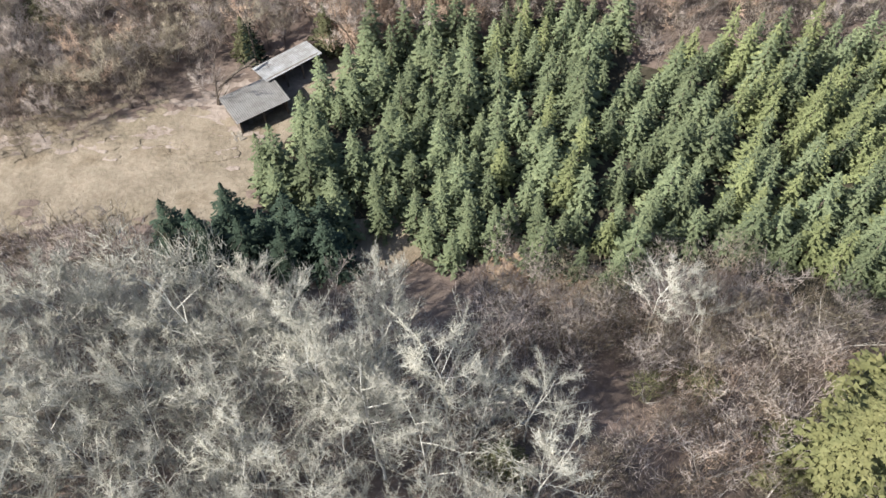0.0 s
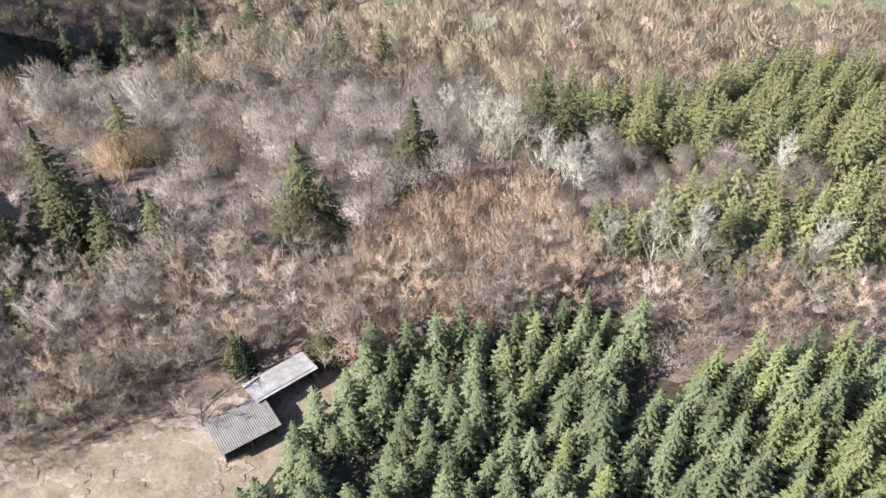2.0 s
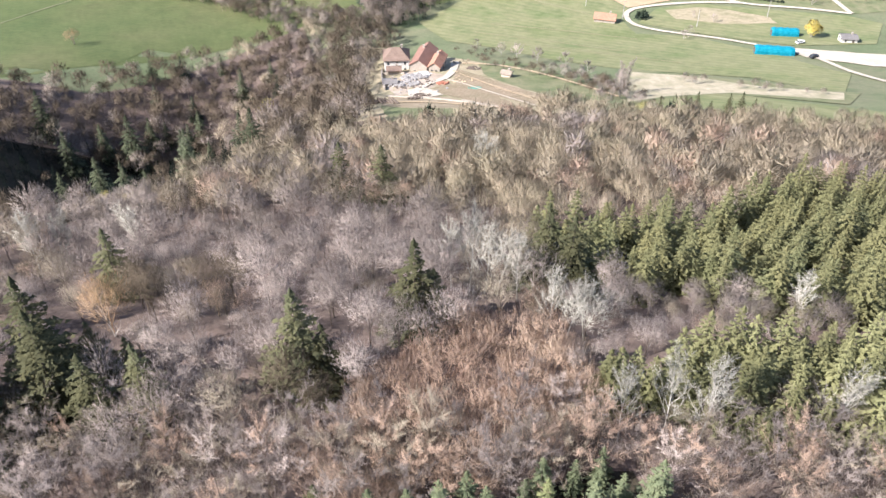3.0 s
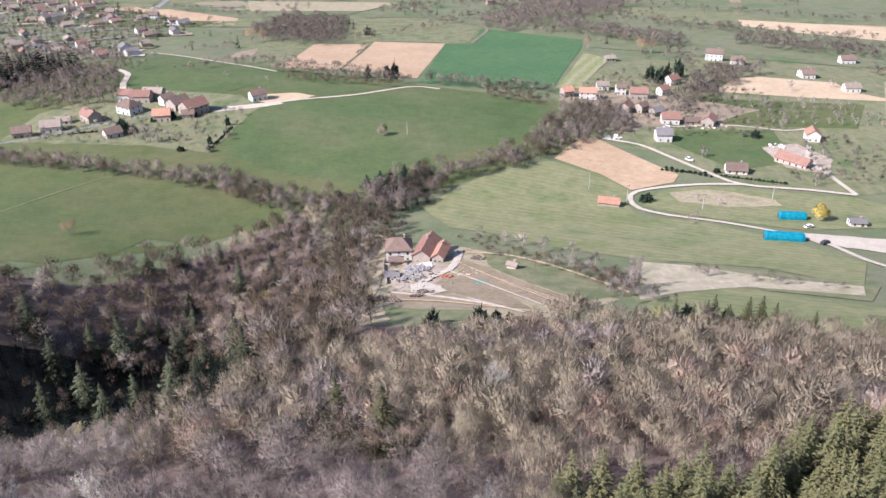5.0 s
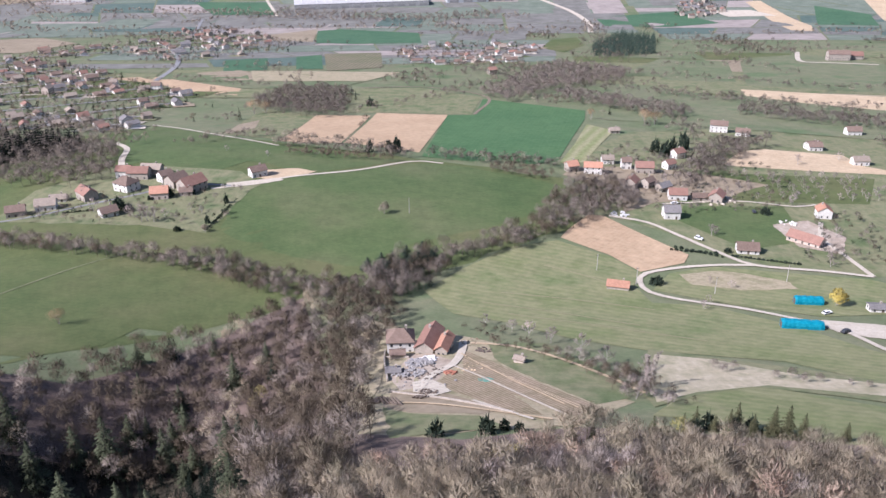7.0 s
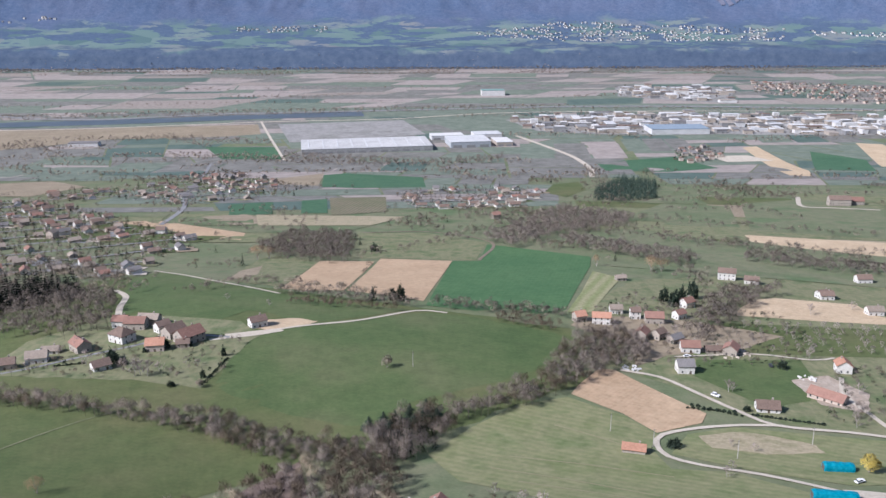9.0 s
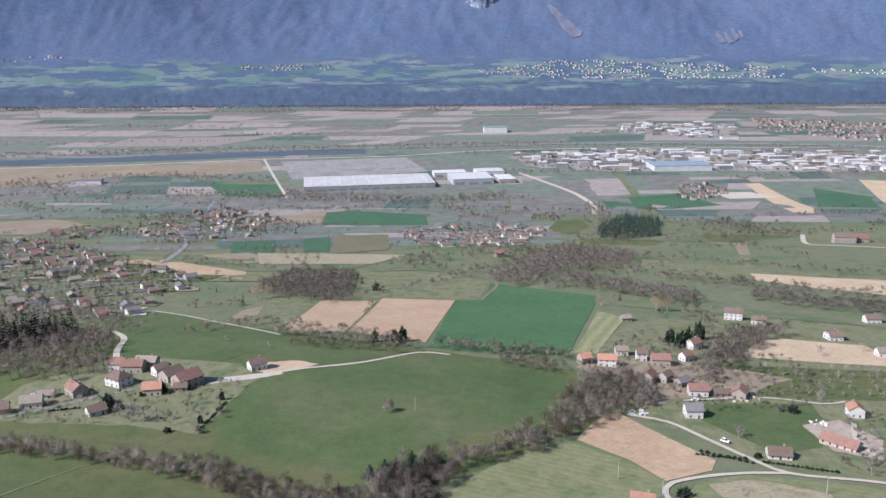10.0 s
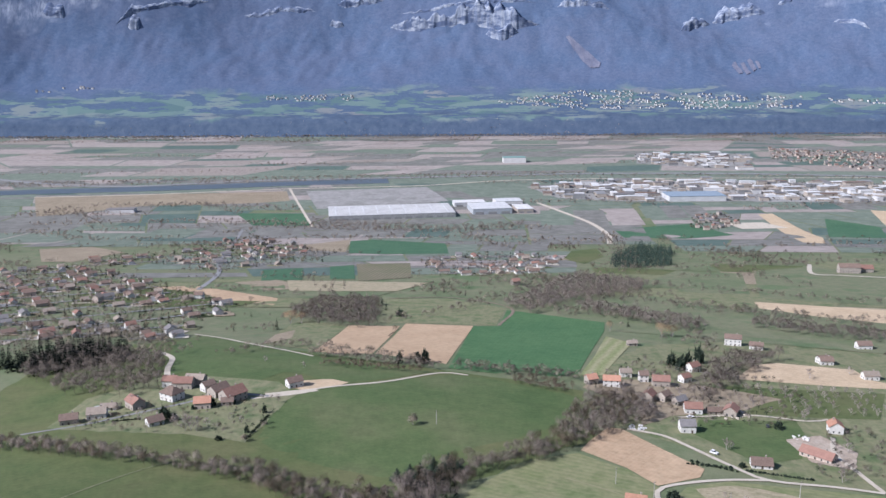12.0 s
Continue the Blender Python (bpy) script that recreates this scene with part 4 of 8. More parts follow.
def parcels(q, level, kinds=None, lift=0.3):
    """Splits a four-cornered piece of the plain into ever smaller parcels."""
    a, c, d, e = q
    wide, deep = math.dist(a, c), math.dist(a, e)
    if wide < (420 if a[1] > 2400 else 230) and deep < (190 if a[1] > 2400 else 130) and (level > 9 or rng.random() < .55 or wide < 140):
        if rng.random() < .95:
            mid = ((a[0] + d[0]) / 2, (a[1] + d[1]) / 2)
            sheet("field", [(mid[0] + (p[0] - mid[0]) * .97, mid[1] + (p[1] - mid[1]) * .96) for p in q], rng.choice(kinds or PARCELS), "narrow parcel of the valley floor", "field", lift=lift, cell=90 if lift < 1 else 40)
        return
    s, u = rng.uniform(.3, .7), rng.uniform(-.13, .13)
    if wide > deep * 2.6 or (wide > 400 and rng.random() < .4):
        p, r = (a[0] + (c[0] - a[0]) * s, a[1] + (c[1] - a[1]) * s), (e[0] + (d[0] - e[0]) * (s + u), e[1] + (d[1] - e[1]) * (s + u))
        parcels((a, p, r, e), level + 1, kinds, lift)
        parcels((p, c, d, r), level + 1, kinds, lift)
    else:
        p, r = (a[0] + (e[0] - a[0]) * s, a[1] + (e[1] - a[1]) * s), (c[0] + (d[0] - c[0]) * (s + u), c[1] + (d[1] - c[1]) * (s + u))
        parcels((a, c, r, p), level + 1, kinds, lift)
        parcels((p, r, d, e), level + 1, kinds, lift)


sheet("valley_floor", [(-2300, 2000), (2300, 2000), (2950, 3692), (-2950, 3692)], PLAIN_OLIVE, "flat floor of the valley, its green greyed with painted haze", "ground", lift=0.12, cell=150)
parcels(((-2000, 2440), (60, 2500), (420, 3080), (-2250, 3060)), 0, lift=0.24)
parcels(((520, 2560), (2300, 2450), (2700, 3000), (640, 3060)), 2, lift=0.27)
parcels(((1000, 3080), (2700, 3000), (3000, 3640), (1150, 3685)), 2, lift=0.3)
parcels(((60, 2500), (520, 2560), (640, 3060), (420, 3080)), 0, lift=0.33)
parcels(((420, 3080), (1150, 3080), (1150, 3685), (1000, 3685)), 0, lift=0.36)
parcels(((-2250, 3060), (420, 3080), (1000, 3685), (-2500, 3685)), 0, lift=0.39)
MEADOWS = [SPRING, OLIVE, GRASS, TANGRASS, OLIVE, GRASS, SPRING, BROWN]
parcels(((120, 760), (430, 640), (760, 1200), (160, 1330)), 0, MEADOWS, lift=0.42)
parcels(((230, 480), (420, 480), (560, 680), (300, 640)), 0, MEADOWS, lift=0.45)
parcels(((-420, 800), (-180, 820), (-60, 1060), (-480, 1100)), 0, MEADOWS, lift=0.48)
MIDS = [PLAIN_OLIVE, PLAIN_BROWN, PLAIN_OLIVE, PLAIN_GREEN, PLAIN_BROWN, FALLOW, PLAIN_BROWN, PLAIN_OLIVE]
parcels(((-1350, 1480), (300, 1480), (340, 1960), (-1500, 1960)), 0, MIDS, lift=0.215)
parcels(((320, 1380), (1150, 1330), (1350, 2000), (360, 2000)), 0, MIDS, lift=0.255)
parcels(((-480, 1090), (130, 1150), (150, 1380), (-480, 1400)), 0, MIDS, lift=0.285)
parcels(((-1350, 1960), (340, 1960), (500, 2400), (-1700, 2400)), 0, MIDS, lift=0.315)
for x0, x1, y0, y1 in ((-1000, -620, 1500, 1640), (-640, -340, 1560, 1690), (-300, -60, 1580, 1690), (-1100, -800, 1660, 1840), (120, 330, 1720, 1900), (340, 480, 1800, 1960), (640, 860, 1900, 2060), (-780, -560, 1440, 1500), (-60, 110, 1380, 1480)):
    for k in range(3):
        a = x0 + (x1 - x0) * k / 3
        sheet("field", [(a, y0), (a + (x1 - x0) / 3.2, y0 + 6), (a + (x1 - x0) / 3.2 + 10, y1), (a + 10, y1 - 5)], MIDS[rng.randrange(len(MIDS))], "parcel between the village and the plain", "field", lift=0.45, cell=40)


# ---- trees ----
def tube(out, a, c, ra, rc, sides):
    """Adds a tapered tube from a to c to the lists of out."""
    way = (c - a).normalized()
    u = way.orthogonal().normalized()
    w = way.cross(u)
    k = len(out[0])
    for p, r in ((a, ra), (c, rc)):
        for i in range(sides):
            g = 2 * math.pi * i / sides
            out[0].append(p + (u * math.cos(g) + w * math.sin(g)) * r)
    for i in range(sides):
        j = (i + 1) % sides
        out[1].append((k + i, k + j, k + sides + j))
        out[1].append((k + i, k + sides + j, k + sides + i))


def sliver(out, a, c, width, rng):
    """A thin twig: one narrow triangle."""
    side = Vector((rng.uniform(-1, 1), rng.uniform(-1, 1), rng.uniform(-.4, .4)))
    side = (c - a).cross(side)
    if side.length < 1e-5:
        return
    side = side.normalized() * width / 2
    k = len(out[0])
    out[0].extend((a - side, a + side, c))
    out[1].append((k, k + 1, k + 2))


def bare_tree(seed, tall, spread, limbs=8, boughs=5, twigs=22, twig_width=0.035, twig_long=1.3, fork=0.3, trunk=0.16, stems=1, rise=1.0, straight=1.0):
    """A leafless broadleaf tree: (trunk with limbs, twigs) as arrays."""
    rng = random.Random(seed)
    wood, fine = ([], []), ([], [])

    def wiggle(p, d, long, r0, r1, n, sides, up):
        pts = [p]
        for i in range(n):
            d = (d + Vector((rng.gauss(0, .13) * straight, rng.gauss(0, .13) * straight, rng.gauss(0, .08) + up))).normalized()
            q = p + d * long / n
            tube(wood, p, q, r0 + (r1 - r0) * i / n, r0 + (r1 - r0) * (i + 1) / n, sides)
            p = q
            pts.append(p)
        return pts, d

    for s in range(stems):
        g = rng.uniform(0, 6.28)
        start = Vector((math.cos(g), math.sin(g), 0)) * (0.06 * (stems > 1)) - Vector((0, 0, .4))
        lean = Vector((rng.gauss(0, .07) * straight, rng.gauss(0, .07) * straight, 1)) + Vector((math.cos(g), math.sin(g), 0)) * (0.18 * (stems > 1))
        spine, _ = wiggle(start, lean.normalized(), tall * rng.uniform(.85, .98), trunk, trunk * 0.18, 7, 5, 0.03)
        for i in range(limbs):
            f = fork + (0.97 - fork) * (i + rng.random()) / limbs
            k = min(int(f * 7), 6)
            p = spine[k].lerp(spine[k + 1], f * 7 - k)
            g = i * 2.4 + rng.uniform(-.5, .5)
            steep = (0.55 + 0.7 * f) * rise
            d = Vector((math.cos(g), math.sin(g), steep)).normalized()
            long = spread * (1.25 - 0.75 * f) * rng.uniform(.8, 1.2)
            bough, _ = wiggle(p, d, long, trunk * (0.5 - 0.33 * f), trunk * 0.1, 3, 4, 0.10)
            for j in range(boughs):
                h = 0.25 + 0.75 * (j + rng.random()) / boughs
                m = min(int(h * 3), 2)
                a = bough[m].lerp(bough[m + 1], h * 3 - m)
                e = (bough[-1] - bough[0]).normalized() + Vector((rng.gauss(0, .55), rng.gauss(0, .55), rng.uniform(.0, .7)))
                c = a + e.normalized() * long * rng.uniform(.3, .55)
                tube(fine, a, c, trunk * 0.13, twig_width * 0.4, 3)
                for _ in range(twigs):
                    s0 = rng.uniform(.15, 1)
                    q = a.lerp(c, s0)
                    v = e.normalized() * .75 + Vector((rng.gauss(0, .8), rng.gauss(0, .8), rng.gauss(.4, .65)))
                    sliver(fine, q, q + v.normalized() * twig_long * rng.uniform(.45, 1.1), twig_width, rng)
    return (np.array([tuple(v) for v in wood[0]], np.float32), np.array(wood[1], np.int32)), crown_of(fine, 0, (0, 0, tall * .5), spread, tall * .5, .5) if fine[0] else None


def crown_of(out, foliage, centre, spread, tall, own=0.4, up=0.25):
    """Turns the lists of a tree into arrays, with leaf and twig normals that follow the round of the crown."""
    v = np.array([tuple(p) for p in out[0]], np.float32)
    f = np.array(out[1], np.int32)
    a, c, d = v[f[:, 0]], v[f[:, 1]], v[f[:, 2]]
    n = np.cross(c - a, d - a)
    n /= np.maximum(np.linalg.norm(n, axis=1, keepdims=True), 1e-9)
    r = (v - np.array(centre, np.float32)) / np.array((spread, spread, tall), np.float32)
    r /= np.maximum(np.linalg.norm(r, axis=1, keepdims=True), 1e-9)
    r[:, 2] += up
    flip = (f[:, 0] >= foliage) & ((n * r[f[:, 0]]).sum(1) < 0)
    f[flip] = f[flip][:, [0, 2, 1]]
    n[flip] *= -1
    face = np.zeros_like(v)
    for i in range(3):
        np.add.at(face, f[:, i], n)
    face /= np.maximum(np.linalg.norm(face, axis=1, keepdims=True), 1e-9)
    soft = r * (1 - own) + face * own
    soft /= np.maximum(np.linalg.norm(soft, axis=1, keepdims=True), 1e-9)
    soft[:foliage] = face[:foliage]
    return np.concatenate([v, soft], 1), f


def dome_tree(seed, tall, spread, count=300, width=0.05, long=1.1, limbs=5, upright=0.0):
    """A bare tree with a rounded, lobed crown of fine twigs, thickest at its outside, in one array with normals."""
    rng = random.Random(seed)
    out = ([], [])
    tube(out, Vector((0, 0, -.5)), Vector((rng.gauss(0, .3), rng.gauss(0, .3), tall * .7)), 0.009 * tall, 0.003 * tall, 3)
    lobes = [(Vector((rng.gauss(0, .1) * spread, rng.gauss(0, .1) * spread, tall * .72)), spread * rng.uniform(.5, .62))]
    for i in range(limbs + 1):
        g, f = i * 2.4 + rng.random(), rng.uniform(.3, .62)
        c = Vector((math.cos(g) * spread * f, math.sin(g) * spread * f, tall * rng.uniform(.46, .76)))
        if width < .3 and i < limbs:
            tube(out, Vector((0, 0, tall * rng.uniform(.2, .4))), c, 0.0042 * tall, 0.0014 * tall, 3)
        lobes.append((c, spread * rng.uniform(.34, .52)))
    wood = len(out[0])
    share = [r * r for _, r in lobes]
    heart = Vector((0, 0, tall * .5))
    soft = []
    for c, r in rng.choices(lobes, share, k=count):
        d = Vector((rng.gauss(0, 1), rng.gauss(0, 1), rng.gauss(.4, .8))).normalized()
        p = c + Vector((d.x, d.y, d.z * .9)) * r * (1.04 - .55 * rng.random() ** 1.6)
        e = (d * (.75 - .5 * upright) + (p - heart) / spread * .45 + Vector((rng.gauss(0, .5), rng.gauss(0, .5), .45 + upright + rng.gauss(0, .25)))).normalized()
        n = (d * .7 + (p - heart) / spread * .4 + Vector((rng.gauss(0, .12), rng.gauss(0, .12), .9 + rng.gauss(0, .12)))).normalized()
        side = e.cross(n + Vector((rng.gauss(0, .25), rng.gauss(0, .25), rng.gauss(0, .25)))).normalized() * width / 2
        k, a, q = len(out[0]), p - e * long * rng.uniform(.4, .65), p + e * long * rng.uniform(.25, .55)
        out[0].extend((a - side, a + side, q))
        out[1].append((k, k + 1, k + 2))
        soft += [tuple(n)] * 3
    v, f = crown_of(out, wood, heart, spread, tall)
    v[wood:, 3:] = np.array(soft, np.float32)
    return v, f


def conifer(seed, tall, radius, tiers=14, each=9, leaflets=4, droop=0.25, ragged=0.15, blunt=0.92, full=0.4, leaf=1.0):
    """A conifer's crown: whorls of drooping boughs, each a spray of leaflets; as an array."""
    rng = random.Random(seed)
    out = ([], [])

    def tri(a, c, d):
        k = len(out[0])
        out[0].extend((a, c, d))
        out[1].append((k, k + 1, k + 2))

    for i in range(tiers):
        f = (i + 0.3) / tiers
        z = tall * (0.05 + 0.93 * f)
        n = max(5, int(each * (1 - 0.4 * f)))
        turn = rng.uniform(0, 6.28)
        for j in range(n):
            g = turn + 6.283 * (j + rng.uniform(-.25, .25)) / n
            long = radius * (1 - f) ** blunt * rng.uniform(1 - ragged * 1.6, 1 + ragged) + 0.12
            o = Vector((math.cos(g), math.sin(g), 0))
            w = Vector((-o.y, o.x, 0))
            rise = rng.uniform(.05, .22)
            dip = droop * rng.uniform(.7, 1.3) * (1 - 0.5 * f)

            def at(s):
                return Vector((0, 0, z)) + o * long * s + Vector((0, 0, long * (rise * s - (dip + rise) * s * s * (1 - .35 * s))))
            for k in range(max(4, int(leaflets * 2 * (1.15 - .6 * f)))):
                s = 0.18 + 0.82 * ((k + rng.random()) / max(4, int(leaflets * 2 * (1.15 - .6 * f)))) ** .8
                a = at(s) + w * rng.uniform(-.5, .5) * full * long * (.95 - .45 * s) + Vector((0, 0, rng.gauss(0, .03) * long))
                size = (.07 * radius + .145 * long) * leaf * rng.uniform(.7, 1.25)
                d = (o * rng.uniform(.5, 1.1) + w * rng.gauss(0, .6) + Vector((0, 0, rng.gauss(-.12, .28)))).normalized()
                e = d.cross(Vector((rng.gauss(0, .35), rng.gauss(0, .35), 1))).normalized() * size * .55
                tri(a - d * size * .35 - e, a - d * size * .35 + e, a + d * size)
    tip = Vector((0, 0, tall))
    for g in range(5):
        o = Vector((math.cos(g * 1.26), math.sin(g * 1.26), 0)) * radius * .1
        tri(tip, tip - Vector((0, 0, tall * .1)) + o, tip - Vector((0, 0, tall * .07)) + Vector((o.y, -o.x, 0)))
    v, f = crown_of(out, 0, (0, 0, tall * .3), radius, tall * 1.6, .85, .3)
    axis = v[:, :3] * np.array((1, 1, 0), np.float32)
    axis /= np.maximum(np.linalg.norm(axis, axis=1, keepdims=True), 1e-6)
    v[:, 3:] = v[:, 3:] * .9 + axis * .15
    v[:, 3:] /= np.maximum(np.linalg.norm(v[:, 3:], axis=1, keepdims=True), 1e-6)
    return v, f


def merged(name, kinds, places, material, label, category, rng):
    """One mesh of many plants: places are (x, y, size); each takes one of the kinds, turned at random."""
    vs, fs, k = [], [], 0
    for x, y, s in places:
        v, f = kinds[rng.randrange(len(kinds))]
        g = rng.uniform(0, 6.28)
        c, w = math.cos(g), math.sin(g)
        h = s * rng.uniform(.9, 1.12)
        r = np.array([[c * s, w * s, 0], [-w * s, c * s, 0], [0, 0, h]], np.float32)
        put = v[:, :3] @ r + np.array([x, y, ground_z(x, y)], np.float32)
        vs.append(np.concatenate([put, v[:, 3:] @ np.array([[c, w, 0], [-w, c, 0], [0, 0, 1]], np.float32)], 1) if v.shape[1] == 6 else put)
        fs.append(f + k)
        k += len(v)
    if not vs:
        return None
    return tagged(part(name, mesh_of(name, np.concatenate(vs), np.concatenate(fs), material)), label, category, kind="stuff")


def inside(x, y, outline):
    hit = False
    for (ax, ay), (cx, cy) in zip(outline, outline[1:] + outline[:1]):
        if (ay > y) != (cy > y) and x < ax + (y - ay) * (cx - ax) / (cy - ay):
            hit = not hit
    return hit


def scatter(outline, gap, rng, jitter=0.42, shun=()):
    """Places about gap apart within an outline, off the outlines in shun."""
    x0, x1 = min(p[0] for p in outline), max(p[0] for p in outline)
    y0, y1 = min(p[1] for p in outline), max(p[1] for p in outline)
    out = []
    j, y = 0, y0
    while y < y1:
        x = x0 + gap * .5 * (j % 2)
        while x < x1:
            px, py = x + rng.uniform(-jitter, jitter) * gap, y + rng.uniform(-jitter, jitter) * gap
            if inside(px, py, outline) and not any(inside(px, py, s) for s in shun):
                out.append((px, py))
            x += gap
        y += gap * .87
        j += 1
    return out


def tree_thing(name, label, category, group, trunk_mesh, crown_mesh, trunk_name="trunk", crown_name="crown"):
    root = new(name)
    tagged(root, label, category, group)
    part(trunk_name, trunk_mesh, None, root)
    part(crown_name, crown_mesh, None, root)
    return root


def plant(root, x, y, size, turn, first, wide=1.0):
    """Stands a tree, or a copy of it, on the ground."""
    m = Matrix.Translation((x, y, ground_z(x, y))) @ Matrix.Rotation(turn, 4, 'Z')
    if first:
        root.matrix_basis = m
        root.scale = (size * wide, size * wide, size)
        return root
    got = copy_thing(root, m)
    got.scale = (size * wide, size * wide, size)
    return got


def trunk_mesh(name, tall, r, material):
    out = ([], [])
    p = Vector((0, 0, -.3))
    for i in range(5):
        q = Vector((0, 0, tall * (i + 1) / 5))
        tube(out, p, q, r * (1 - .19 * i), r * (1 - .19 * (i + 1)), 6)
        p = q
    return mesh_of(name, [tuple(v) for v in out[0]], out[1], material)


# ---- woods ----
rng = random.Random(5)
FIR_SPOTS = ((-17, 92.7, .76), (-4.5, 104, .74), (-45.3, 91.8, .86), (-45.7, 113.8, .6), (-21, 161.1, .62), (-12.5, 154.6, .68), (16, 114.8, .7), (-43, 88, .8), (-33, 87.5, .6), (-13, 74.0, .5), (33, 25, 1.25), (-58, 84, 1.1), (-2.2, 104.8, .5), (-22.0, 73.0, .42), (4.6, 21.5, .5), (-14.3, 92.6, .52), (-38, 86, .6), (40, 29, 1.05), (27.5, 21, 1.15), (37, 20, 1.1), (43, 36, .8), (-49, 84, .7), (13, 118, .75), (-64, 96, .9), (-36, 92.4, .42), (-41.2, 95, .42), (-52, 88, .6), (-50, 79, .7), (-45.5, 77.5, .6), (-55, 77, .75))
CLEARED = FIR_SPOTS + ((-42, 102, .9), (16.5, 102, 1.1), (2.5, 116.5, .8), (6, 115.4, .7), (7.5, 168, .7))
SPRUCES = [conifer(s, 8.3, 1.85, 14, 9, 7, droop=.3, ragged=.25, blunt=.84, leaf=.8) for s in (1, 2, 3)]
SPRUCE_MESH = [mesh_of("crown", *a, NEEDLES) for a in SPRUCES]
SPRUCE_TRUNK = trunk_mesh("trunk", 7.0, 0.13, BARK_DARK)
HOLES = ((21.5, 70, 2.6), (5.5, 57.5, 1.6), (-6.5, 60, 1.8), (14, 49, 1.3), (32, 60, 1.4), (40, 66, 1.5), (17, 57, 1.2))
stand = [p for p in scatter(SPRUCE_A, 3.1, rng, 0.34) if all(math.dist(p, h[:2]) > h[2] for h in HOLES)]
stand.sort(key=lambda p: (p[0] - 10) ** 2 * 0.6 + (p[1] - 55) ** 2)
SPRUCE_LIGHT = [mesh_of("crown", *a, NEEDLES_LIGHT) for a in SPRUCES]
roots = [tree_thing("spruce", "young dark green spruce in a dense plantation", "spruce", "plantation spruces", SPRUCE_TRUNK, me) for me in SPRUCE_MESH] + [tree_thing("spruce", "young yellowish-green spruce in a dense plantation", "spruce", "plantation spruces", SPRUCE_TRUNK, me) for me in SPRUCE_LIGHT]
used = set()
for x, y in stand[:300]:
    k = rng.randrange(3) + (3 if rng.random() < .06 + (x - 2) / 100 else 0)
    plant(roots[k], x, y, rng.uniform(.68, 1.2), rng.uniform(0, 6.28), k not in used, rng.uniform(.9, 1.15))
    used.add(k)
for light, m, w in ((False, NEEDLES, "dark"), (True, NEEDLES_LIGHT, "yellowish")):
    merged("spruce_stand", SPRUCES, [(x, y, rng.uniform(.72, 1.15)) for x, y in stand[300:] if (noise.noise(Vector((x * 3, y * 3, 1))) * .8 + (x - 30) / 40 > 0) == light], m, f"rest of the dense young {w} spruce plantation", "spruce stand", rng)
OLIVES = [conifer(s, 10, 2.7, 14, 9, 7, droop=0.36, ragged=0.3, blunt=.82, full=.45, leaf=.74) for s in (11, 12, 13)]
OLIVE_ROOTS = [tree_thing("spruce", "olive-green spruce of an older stand", "spruce", "olive spruces", SPRUCE_TRUNK, mesh_of("crown", *a, NEEDLES_OLIVE)) for a in OLIVES]
olive_places = scatter(SPRUCE_B, 3.2, rng, .38)
olive_places.sort(key=lambda p: p[1] + abs(p[0] - 20) * .3)
for i, (x, y) in enumerate(olive_places[:160]):
    plant(OLIVE_ROOTS[i % 3], x, y, rng.uniform(.7, 1.15), rng.uniform(0, 6.28), i < 3, rng.uniform(.92, 1.1))
merged("spruce_stand", OLIVES, [(x, y, rng.uniform(.7, 1.15)) for x, y in olive_places[160:]], NEEDLES_OLIVE, "olive-green spruce stand behind the plantation", "spruce stand", rng)
merged("spruce_stand", OLIVES, [(x, y, rng.uniform(.75, 1.2)) for x, y in scatter(SPRUCE_C, 4.1, rng, .4)], NEEDLES_OLIVE, "olive-green spruce stand on the slope", "spruce stand", rng)

# tall bare trees of the near wood
TALL = [bare_tree(s, 17, 5.4, 13, 9, 24, 0.034, 0.9, 0.33, 0.12) for s in (21, 22, 23)]
SHRUB = [bare_tree(s, 6.5, 2.8, 6, 4, 14, 0.03, 0.85, 0.15, 0.06, 2) for s in (31, 32)]
TALL_M = [(mesh_of("trunk", *a, BARK_PALE), mesh_of("crown", *c, TWIG_GREY)) for a, c in TALL]
SHRUB_M = [(mesh_of("trunk", *a, BARK), mesh_of("crown", *c, m)) for (a, c), m in zip(SHRUB, (TWIG_MAUVE, TWIG_DIM))]
GAP_NEAR = [(7, 19), (17, 19), (18, 31), (7, 32)]
near_wood = [p for p in scatter(WOOD_NEAR, 3.6, rng, .45, shun=(GAP_NEAR,)) if not (p[0] > 22 and p[1] < 33)]
tall_roots = [tree_thing("bare_tree", "tall leafless tree with pale grey bark and fine twigs", "tree", "near bare trees", *m) for m in TALL_M]
shrub_roots = [tree_thing("bare_shrub", "leafless brown shrub with several stems", "shrub", "near bare shrubs", *m) for m in SHRUB_M]
used = set()
for x, y in near_wood:
    if rng.random() < (.88 if x < -18 else .7 if x < -2 or (x < 4 and y < 27) else .14) and y < 36:
        k = rng.randrange(3)
        plant(tall_roots[k], x, y, rng.uniform(.7, 1.1) * (1 if y < 30 else .72), rng.uniform(0, 6.28), k not in used)
        used.add(k)
    else:
        k = rng.randrange(2)
        plant(shrub_roots[k], x, y, rng.uniform(.7, 1.3), rng.uniform(0, 6.28), k + 10 not in used)
        used.add(k + 10)
for x, y in scatter([(-62, 44), (-20, 43), (-18, 46.5), (-40, 49), (-62, 49)], 2.3, rng, .45):
    plant(shrub_roots[rng.randrange(2)], x, y, rng.uniform(.25, .6), rng.uniform(0, 6.28), False)
